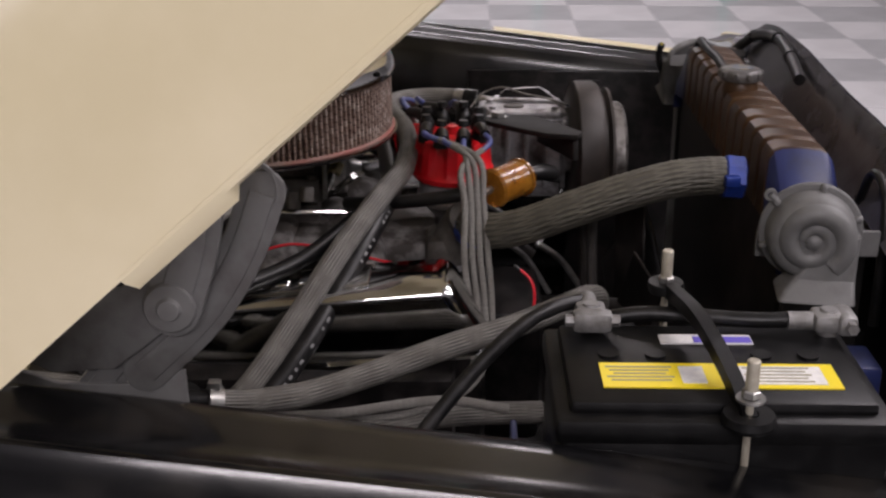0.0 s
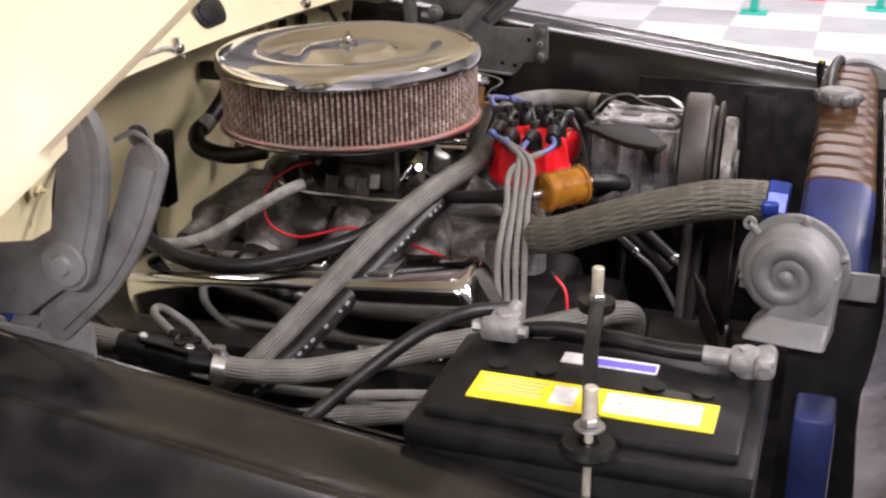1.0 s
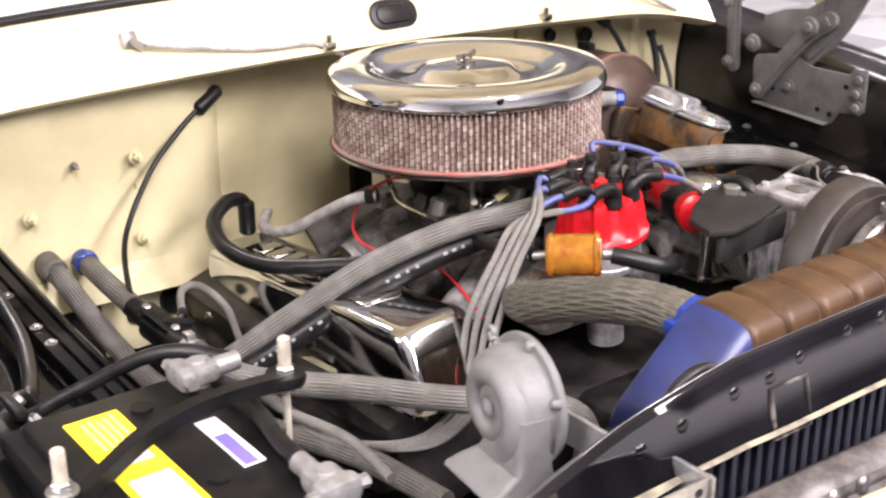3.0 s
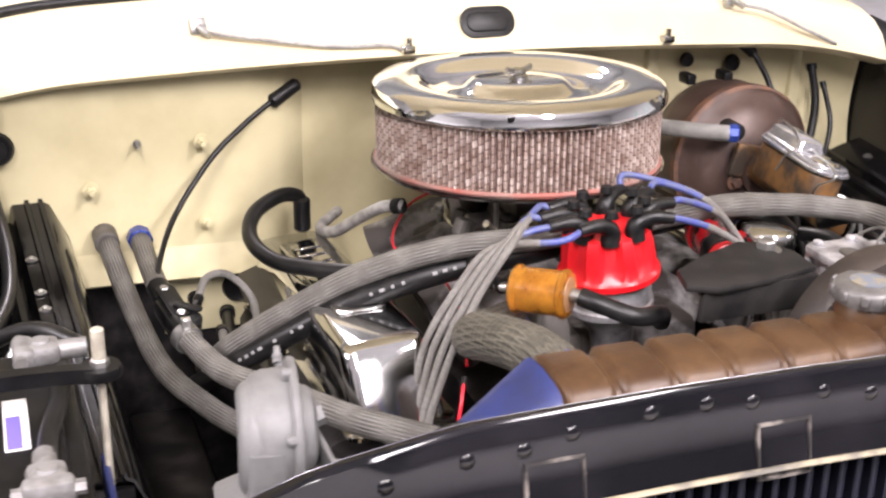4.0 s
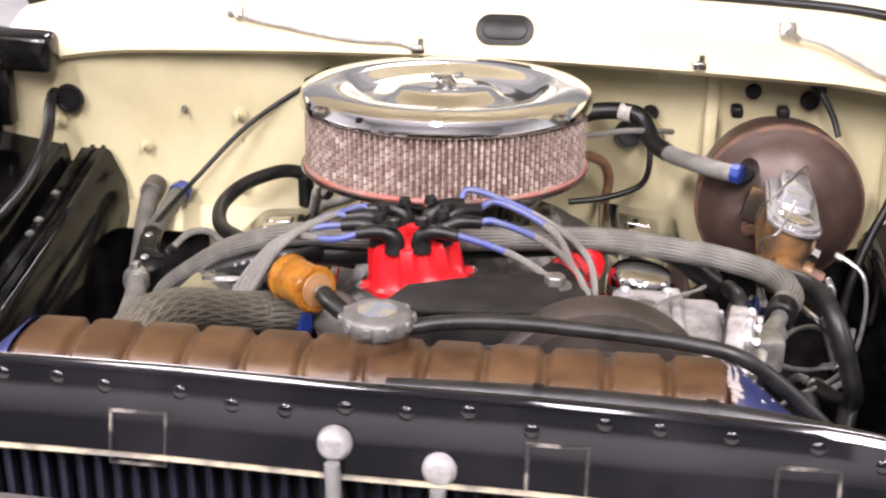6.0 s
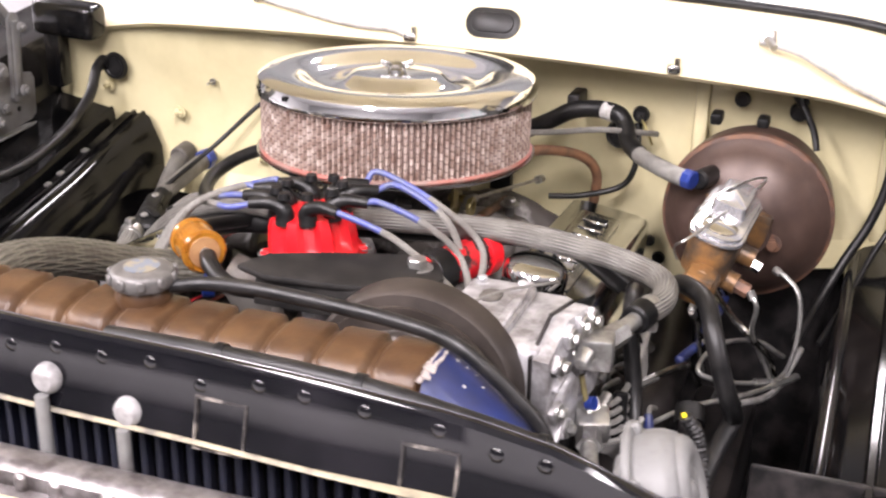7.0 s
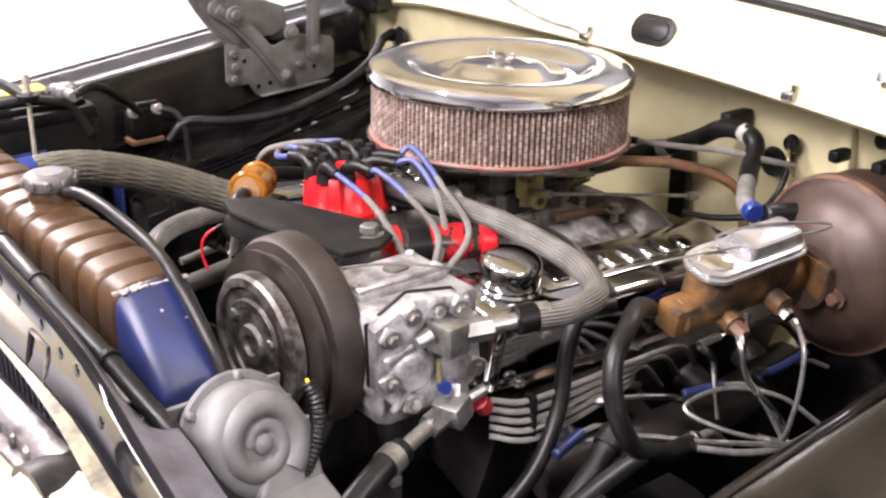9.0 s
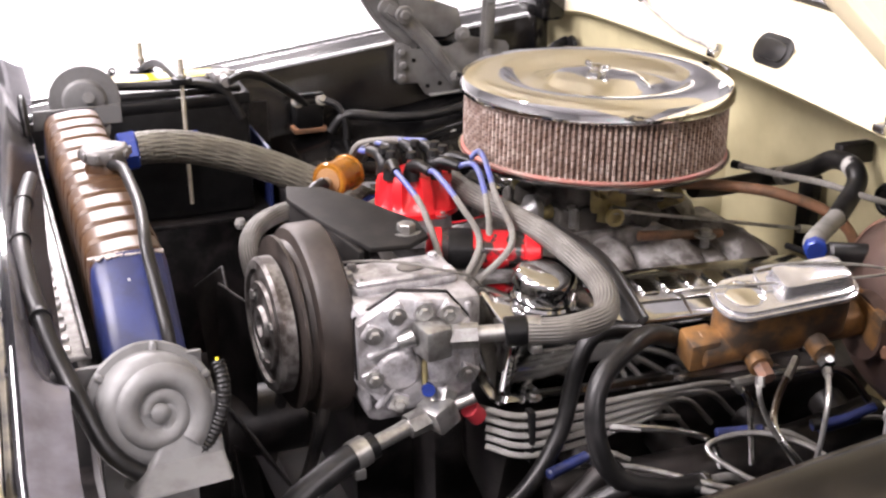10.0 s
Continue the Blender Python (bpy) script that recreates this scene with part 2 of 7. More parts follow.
def part(name, bm, material, parent, label=""):
    """One mesh under a thing or a part; bm is in world metres."""
    at = ORIGIN[parent]
    bmesh.ops.translate(bm, verts=bm.verts, vec=-at)
    me = bpy.data.meshes.new(name)
    bm.to_mesh(me)
    bm.free()
    me.materials.append(material)
    for p in me.polygons:
        p.use_smooth = True
    me.set_sharp_from_angle(angle=radians(38))
    ob = new(name, me)
    ob.parent = parent
    ORIGIN[ob] = at
    return tagged(ob, label)


def whole(name, bm, material, label, category, at=(0, 0, 0), group="", kind=""):
    """A thing that is one mesh."""
    bmesh.ops.translate(bm, verts=bm.verts, vec=-Vector(at))
    me = bpy.data.meshes.new(name)
    bm.to_mesh(me)
    bm.free()
    me.materials.append(material)
    for p in me.polygons:
        p.use_smooth = True
    me.set_sharp_from_angle(angle=radians(38))
    ob = new(name, me)
    ob.location = at
    ORIGIN[ob] = Vector(at)
    return tagged(ob, label, category, group, kind)


def rbox(bm, sx, sy, sz, m=I4, bevel=0.003, seg=2):
    """A box with rounded edges, centred on m."""
    made = bmesh.ops.create_cube(bm, size=1.0, matrix=m @ Matrix.Diagonal((sx, sy, sz, 1)))
    if bevel:
        edges = {e for v in made["verts"] for e in v.link_edges}
        bmesh.ops.bevel(bm, geom=list(edges), offset=bevel, segments=seg, affect="EDGES", profile=0.5)
    return bm


def lathe(bm, profile, m=I4, seg=40, close=False):
    """Turns (r, z) points about the local z axis. UV: girth and length in metres."""
    rings = []
    for r, z in profile:
        if r < 1e-5:
            rings.append([bm.verts.new(m @ Vector((0, 0, z)))])
        else:
            rings.append([bm.verts.new(m @ Vector((r * math.cos(2 * math.pi * i / seg), r * math.sin(2 * math.pi * i / seg), z))) for i in range(seg)])
    pairs = list(zip(rings, rings[1:])) + ([(rings[-1], rings[0])] if close else [])
    for a, b in pairs:
        for i in range(seg):
            j = (i + 1) % seg
            if len(a) == 1 and len(b) == 1:
                continue
            if len(a) == 1:
                bm.faces.new((a[0], b[j], b[i]))
            elif len(b) == 1:
                bm.faces.new((a[i], a[j], b[0]))
            else:
                bm.faces.new((a[i], a[j], b[j], b[i]))
    bmesh.ops.recalc_face_normals(bm, faces=bm.faces)
    return bm


def cyl(bm, r, h, m=I4, seg=24, r2=None, bevel=0.0):
    """A rod from local z 0 to h, with chamfered rims."""
    r2 = r if r2 is None else r2
    c = bevel
    return lathe(bm, [(0, 0), (r - c, 0), (r, c), (r2, h - c), (r2 - c, h), (0, h)] if c else [(0, 0), (r, 0), (r2, h), (0, h)], m, seg)


def aim(a, b):
    """A pose at a whose z axis points to b."""
    a, b = Vector(a), Vector(b)
    return Matrix.Translation(a) @ (b - a).to_track_quat("Z", "Y").to_matrix().to_4x4()


def rod(bm, a, b, r, seg=14, r2=None, bevel=0.0):
    return cyl(bm, r, (Vector(b) - Vector(a)).length, aim(a, b), seg, r2, bevel)


def smooth_path(pts, per=8):
    """Catmull-Rom through the points."""
    p = [Vector(q) for q in pts]
    p = [2 * p[0] - p[1]] + p + [2 * p[-1] - p[-2]]
    out = []
    for a, b, c, d in zip(p, p[1:], p[2:], p[3:]):
        for i in range(per):
            s = i / per
            out.append(0.5 * ((2 * b) + (c - a) * s + (2 * a - 5 * b + 4 * c - d) * s * s + (3 * b - a - 3 * c + d) * s ** 3))
    out.append(p[-2])
    return out


def tube(bm, pts, r, seg=14, per=8, wave=0.0, pitch=0.012, smooth=True):
    """A hose along a smooth path; UV is girth (0..1) and length in metres. wave: depth of corrugation."""
    path = smooth_path(pts, per) if smooth else [Vector(q) for q in pts]
    uv = bm.loops.layers.uv.verify()
    up, rings, length, lengths = None, [], 0.0, []
    for i, p in enumerate(path):
        d = (path[min(i + 1, len(path) - 1)] - path[max(i - 1, 0)]).normalized()
        if up is None:
            up = d.orthogonal().normalized()
        up = (up - d * up.dot(d)).normalized()
        side = d.cross(up)
        if i:
            length += (p - path[i - 1]).length
        lengths.append(length)
        rr = (r[0] + (r[1] - r[0]) * i / (len(path) - 1)) if isinstance(r, tuple) else r
        if wave:
            rr += wave * math.sin(2 * math.pi * length / pitch)
        rings.append([bm.verts.new(p + rr * (math.cos(2 * math.pi * k / seg) * up + math.sin(2 * math.pi * k / seg) * side)) for k in range(seg)])
    for i in range(len(rings) - 1):
        for k in range(seg):
            j = (k + 1) % seg
            f = bm.faces.new((rings[i][k], rings[i][j], rings[i + 1][j], rings[i + 1][k]))
            for loop, q in zip(f.loops, ((k, i), (k + 1, i), (k + 1, i + 1), (k, i + 1))):
                loop[uv].uv = (q[0] / seg, lengths[q[1]])
    bm.faces.new(list(reversed(rings[0])))
    bm.faces.new(rings[-1])
    return bm


def slab(bm, outline, thick, m=I4, bevel=0.0):
    """A flat shape: outline in local x, y; local z from 0 to thick."""
    low = [bm.verts.new(m @ Vector((x, y, 0))) for x, y in outline]
    high = [bm.verts.new(m @ Vector((x, y, thick))) for x, y in outline]
    n = len(low)
    faces = [bm.faces.new(list(reversed(low))), bm.faces.new(high)]
    faces += [bm.faces.new((low[i], low[(i + 1) % n], high[(i + 1) % n], high[i])) for i in range(n)]
    bmesh.ops.recalc_face_normals(bm, faces=faces)
    if bevel:
        edges = {e for f in faces[:2] for e in f.edges}
        bmesh.ops.bevel(bm, geom=list(edges), offset=bevel, segments=2, affect="EDGES", profile=0.5)
    return bm


def sheet(bm, rows, thick=0.0):
    """A grid surface through rows of points, given a thickness."""
    vs = [[bm.verts.new(p) for p in row] for row in rows]
    for a, b in zip(vs, vs[1:]):
        for i in range(len(a) - 1):
            bm.faces.new((a[i], a[i + 1], b[i + 1], b[i]))
    bmesh.ops.recalc_face_normals(bm, faces=bm.faces)
    if thick:
        bmesh.ops.solidify(bm, geom=list(bm.faces), thickness=thick)
    return bm


def hexbolt(bm, at, to, r=0.008, h=0.006, washer=True):
    m = aim(at, to)
    if washer:
        cyl(bm, r * 1.55, 0.0018, m, 18)
    cyl(bm, r, h, m @ pose(0, 0, 0.0018), 6, bevel=0.0012)
    return bm


def rounded(w, h, r, n=5):
    """Outline of a rectangle with round corners, about 0, 0."""
    out = []
    for cx, cy, a in ((w / 2 - r, h / 2 - r, 0), (r - w / 2, h / 2 - r, 90), (r - w / 2, r - h / 2, 180), (w / 2 - r, r - h / 2, 270)):
        out += [(cx + r * math.cos(radians(a + 90 * i / n)), cy + r * math.sin(radians(a + 90 * i / n))) for i in range(n + 1)]
    return out


def bm_new():
    return bmesh.new()


# ---- the room ----
def lip_z(x):
    """Height of the cowl's front lip across the truck."""
    return 1.082 - 0.055 * abs(x) ** 2 - 0.28 * max(0.0, abs(x) - 0.5) ** 1.5


def fender_z(y):
    return 0.998 + 0.117 * y


floor_ob = whole("floor", rbox(bm_new(), 24, 20, 0.2, pose(0, 0, -0.105), 0), FLOOR_LIGHT, "light grey glossy garage floor", "floor", kind="structure")
for wname, sx, sy, sz, wx, wy, wz in (("wall_north", 24, 0.2, 4, 0, 9.9, 2), ("wall_south", 24, 0.2, 4, 0, -9.9, 2), ("wall_east", 0.2, 19.6, 4, 11.9, 0, 2), ("wall_west", 0.2, 19.6, 4, -11.9, 0, 2)):
    whole(wname, rbox(bm_new(), sx, sy, sz, pose(wx, wy, wz), 0), WALL_MID if wname == "wall_south" else WALL_PALE, "plain painted garage wall", "wall", (wx, wy, 0), kind="structure")
whole("ceiling", rbox(bm_new(), 24, 20, 0.2, pose(0, 0, 4.1), 0), WALL, "plain pale garage ceiling", "ceiling", (0, 0, 4.0), kind="structure")
for lx, ly in LAMPS:
    fix = thing("ceiling_light", "long white fluorescent ceiling light", "lamp", (lx, ly, 4.0), "shop lights")
    part("housing", rbox(bm_new(), 0.5, 2.5, 0.07, pose(lx, ly, 3.69), 0.01), LAMP_BODY, fix)
    for dy in (-0.9, 0.9):
        part("hanger", rod(bm_new(), (lx, ly + dy, 3.72), (lx, ly + dy, 4.0), 0.008, 8), STEEL, fix)
for px, py in ((6.75, -2.0), (6.75, -0.78), (6.4, -0.05)):
    post = thing("lift_post", "teal painted steel lift post standing on the floor", "lift post", (px, py, 0), "lift posts")
    part("post", rbox(bm_new(), 0.05, 0.05, 1.6, pose(px, py, 0.8), 0.006), TEAL, post)
    part("foot_plate", rbox(bm_new(), 0.16, 0.16, 0.012, pose(px, py, 0.006), 0.002), TEAL, post)

# ---- truck body ----
truck = thing("truck", "cream and black pickup truck front with its hood open", "truck", (0, 0, 0))


def hood_profile():
    """Half the hood's cross-section: across and out of its plane, crowned with deep sides."""
    half = [(0.850, 0.0), (0.849, 0.04), (0.840, 0.10), (0.812, 0.16), (0.757, 0.203), (0.645, 0.232), (0.48, 0.248), (0.23, 0.257), (0, 0.26)]
    return [(-x, n) for x, n in half] + [(x, n) for x, n in reversed(half[:-1])]


SLOPE = radians(42.0)
HOOD_REAR = Vector((0, 0.2752, 1.2021))


def hood_point(x, n, s):
    along = Vector((0, -math.cos(SLOPE), math.sin(SLOPE)))
    out = Vector((0, math.sin(SLOPE), math.cos(SLOPE)))
    return HOOD_REAR + along * s + out * (n - 0.26) + Vector((x, 0, 0))


bm = bm_new()
rows = []
for k in range(13):
    s = 0.03 + 1.14 * k / 12
    rows.append([hood_point(x, n, s + 0.03 * (n / 0.26) * (1 - k / 12)) for x, n in hood_profile()])
sheet(bm, rows, 0.004)
hood = part("hood", bm, CREAM, truck, "cream painted steel hood, raised")
for sx in (-1, 1):
    # hem bent inward under the hood's lower edge, with a small step
    bm = bm_new()
    ss = [0.19, 0.22, 0.25, 0.27, 0.284, 0.292, 0.298, 0.32, 0.35, 0.40] + list(np.linspace(0.45, 1.17, 14))
    ns = [-0.0135 if s < 0.288 else -0.006 for s in ss]
    sheet(bm, [[hood_point(sx * 0.8505, 0.003, s) for s in ss], [hood_point(sx * 0.8485, -0.003, s) for s in ss], [hood_point(sx * 0.838, n, s) for s, n in zip(ss, ns)], [hood_point(sx * 0.812, n + 0.006, s) for s, n in zip(ss, ns)]], 0.003)
    part("hood_hem", bm, CREAM, hood)
bm = bm_new()
for y0 in (0.25, 0.55, 0.9):
    a = [hood_point(x, 0.235 - 0.05 * max(0, abs(x) - 0.45), y0) for x in np.linspace(-0.62, 0.62, 13)]
    b = [hood_point(x, 0.235 - 0.05 * max(0, abs(x) - 0.45), y0 + 0.09) for x in np.linspace(-0.62, 0.62, 13)]
    vs = [[bm.verts.new(p) for p in row] for row in (a, b)]
    for i in range(12):
        bm.faces.new((vs[0][i], vs[0][i + 1], vs[1][i + 1], vs[1][i]))
bmesh.ops.solidify(bm, geom=list(bm.faces), thickness=0.012)
part("hood_brace", bm, CREAM, hood)

# cowl: lip, sloping face, top, with the black seal behind
bm = bm_new()
xs = [-0.70 + 1.4 * i / 40 for i in range(41)]
rows = []
for dy, dz in ((0.245, -0.012), (0.222, -0.006), (0.214, 0.0), (0.219, 0.006), (0.238, 0.036), (0.262, 0.054), (0.30, 0.067), (0.345, 0.074)):
    rows.append([(x, dy + 0.012 * (abs(x) / 0.7) ** 4 - 0.001 - 0.045 * x, lip_z(x) + dz) for x in xs])
sheet(bm, rows, 0.004)
cowl = part("cowl", bm, CREAM, truck, "cream painted cowl panel")
bm = bm_new()
tube(bm, [(x, 0.346 - 0.045 * x, lip_z(x) + 0.078) for x in xs[::4]], 0.008, 10)
part("hood_seal", bm, RUBBER, cowl, "black rubber hood seal")
bm = bm_new()
sheet(bm, [[(x, y - 0.045 * x, lip_z(x) + z) for x in xs] for y, z in ((0.347, 0.077), (0.40, 0.10), (0.50, 0.105), (0.62, 0.105))], 0.004)
part("cowl_top", bm, CREAM, cowl)
# windshield glass and base behind the cowl
bm = bm_new()
sheet(bm, [[(x, 0.60 + s * 0.45, 1.18 + s * 0.52 - 0.04 * abs(x)) for x in (-0.72, -0.36, 0, 0.36, 0.72)] for s in (0, 0.5, 1)], 0.005)
part("windshield", bm, GLASS, truck, "clear windshield glass")
bm = bm_new()
rbox(bm, 1.5, 0.06, 0.95, pose(0, 0.66, 0.72), 0.01)
part("cab_front", bm, BLACK, truck)

# firewall with its stepped plan, cream above and black below
PLAN = [(-0.715, 0.262), (-0.60, 0.272), (-0.27, 0.272), (-0.225, 0.288), (-0.19, 0.325), (-0.10, 0.335), (0.10, 0.335), (0.16, 0.318), (0.22, 0.304), (0.50, 0.292), (0.715, 0.285)]
def wall_foot(x):
    """Lower edge of the cream part of the firewall."""
    return float(np.interp(x, (-0.70, -0.50, -0.235, -0.22, 0.30, 0.39, 0.40, 0.50, 0.60, 0.715), (0.79, 0.79, 0.784, 0.72, 0.700, 0.705, 0.785, 0.800, 0.82, 0.84)))


bm = bm_new()
PLAN = [(float(x), float(np.interp(x, [p[0] for p in PLAN], [p[1] for p in PLAN]))) for x in sorted([p[0] for p in PLAN] + [-0.50, -0.40, -0.235, 0.0, 0.30, 0.40, 0.60])]
rows = []
for f in np.linspace(0, 1, 9):
    rows.append([(x, y + 0.012 * math.sin(math.pi * f) - (0.03 * (1 - f / 0.12) ** 2 if f < 0.12 else 0), wall_foot(x) + f * (lip_z(x) - 0.008 - wall_foot(x))) for x, y in PLAN])
sheet(bm, rows, 0.004)
firewall = part("firewall", bm, CREAM_OLD, truck, "cream painted firewall with dents and bolts")
bm = bm_new()
sheet(bm, [[(x, y + 0.018, 0.35 + f * (wall_foot(x) - 0.338)) for x, y in PLAN] for f in (0, 0.5, 1)], 0.004)
part("lower_firewall", bm, BLACK_DUSTY, truck)
bm = bm_new()
rbox(bm, 0.165, 0.004, 0.088, pose(-0.322, 0.2835, 0.735), 0.0015, 1)
rbox(bm, 0.20, 0.012, 0.005, pose(-0.335, 0.272, 0.7865), 0.0015, 1)
part("recess_panel", bm, CREAM_OLD, firewall, "grimy cream panel below the seam")
for x in (0.345, 0.60):
    # vertical ribs pressed in the firewall beside the booster
    part("firewall_rib", rbox(bm_new(), 0.02, 0.02, 0.22, pose(x, 0.295, 0.955), 0.006), CREAM_OLD, firewall)


def stud(x, y, z, r=0.009):
    bm = bm_new()
    hexbolt(bm, (x, y, z), (x, y - 0.1, z), r, 0.007)
    cyl(bm, r * 0.5, 0.018, aim((x, y, z), (x, y - 0.1, z)), 10)
    part("bolt", bm, CREAM_OLD if r > 0.005 else STEEL, firewall)


for x, z in ((-0.341, 0.972), (-0.489, 0.918), (-0.340, 0.859), (-0.425, 0.975), (-0.62, 0.95)):
    stud(x, 0.268 if z != 0.975 else 0.27, z, 0.0068 if z != 0.975 else 0.0035)
# narrow strips, slightly darker than the paint, running down from four bolts
STREAK = surface("faint_brown_streak", (0.40, 0.35, 0.21), (0.30, 0.245, 0.15), 0.5, scale=60, bump=0.1)
for x, z, tall in ((-0.341, 0.972, 0.050), (-0.489, 0.918, 0.040), (-0.340, 0.859, 0.022), (-0.425, 0.975, 0.036)):
    part("bolt_streak", rbox(bm_new(), 0.0042, 0.0012, tall, pose(x, 0.2805, z - 0.008 - tall / 2), 0), STREAK, firewall, "thin brown streak below a bolt")
for x, y, z, r in ((0.259, 0.293, 0.992, 0.011), (0.400, 0.286, 1.031, 0.010), (0.230, 0.296, 0.958, 0.019), (0.478, 0.283, 1.022, 0.012), (-0.60, 0.262, 0.985, 0.02)):
    bm = bm_new()
    lathe(bm, [(0, 0.004), (r * 0.7, 0.004), (r * 0.8, 0.006), (r, 0.006), (r * 1.15, 0.0)], aim((x, y, z), (x, y - 1, z)), 20)
    part("grommet", bm, RUBBER, firewall, "black rubber grommet")
for x, y, z, h in ((0.045, 0.318, 0.878, 0.115),):
    part("strap", rbox(bm_new(), 0.034, 0.016, h, pose(x, y, z), 0.003), BLACK_DUSTY, firewall, "black steel strap")

bm = bm_new()
rbox(bm, 0.115, 0.05, 0.058, pose(-0.655, 0.225, 1.066, 0, 3, 0), 0.014, 3)
rbox(bm, 0.03, 0.03, 0.10, pose(-0.69, 0.235, 1.0), 0.005)
part("black_box", bm, BLACK_GLOSS, firewall, "glossy black moulded box")
for x, z, r in ((-0.30, 0.752, 0.020), (-0.245, 0.765, 0.022), (-0.36, 0.742, 0.010), (0.30, 0.775, 0.009), (0.285, 0.80, 0.008), (0.262, 0.765, 0.010)):
    bm = bm_new()
    lathe(bm, [(0, 0.003), (r * 0.8, 0.003), (r, 0.005), (r * 1.1, 0.0)], aim((x, 0.2805 if x < 0 else 0.297, z), (x, -1, z)), 20)
    part("plug", bm, RUBBER, firewall, "round black rubber plug")
# oval grommet of the cowl
bm = bm_new()
m = Matrix.Translation((0.0515, 0.2335, 1.1165)) @ pose(0, 0, 0, 63, 0, 0)
slab(bm, rounded(0.080, 0.044, 0.021), 0.004, m, 0.0015)
slab(bm, rounded(0.062, 0.028, 0.013), 0.007, m, 0.002)
part("oval_plug", bm, RUBBER, cowl, "oval black rubber plug")
for sx, zc in ((-0.338, 1.127), (0.430, 1.131)):
    bm = bm_new()
    rbox(bm, 0.022, 0.012, 0.022, pose(sx, 0.248 - 0.045 * sx, zc, -20, 0, 10), 0.003)
    rod(bm, (sx, 0.242 - 0.045 * sx, zc), (sx + 0.012, 0.227 - 0.045 * sx, zc - 0.008), 0.005, 10)
    part("washer_nozzle", bm, STEEL, cowl, "small metal washer nozzle")
    bm = bm_new()
    if sx < 0:
        tube(bm, [(sx + 0.01, 0.247, zc - 0.006), (sx + 0.06, 0.238, 1.113), (-0.17, 0.226, 1.098), (-0.095, 0.221, 1.096), (-0.072, 0.219, 1.087), (-0.04, 0.226, 1.072)], 0.0028, 8)
    else:
        tube(bm, [(sx + 0.01, 0.213, zc - 0.006), (sx + 0.05, 0.203, 1.116), (0.54, 0.193, 1.088), (0.60, 0.196, 1.062)], 0.0028, 8)
    part("washer_tube", bm, PALE_SLEEVE, cowl, "thin grey washer tube")
for x in (-0.068, 0.315):
    bm = bm_new()
    rbox(bm, 0.018, 0.016, 0.010, pose(x, 0.216 - 0.045 * x, lip_z(x) + 0.008, 0, 0, 10), 0.002)
    cyl(bm, 0.004, 0.012, pose(x + 0.004, 0.219 - 0.045 * x, lip_z(x) + 0.01), 10)
    part("clip", bm, CHROME_DULL, cowl)

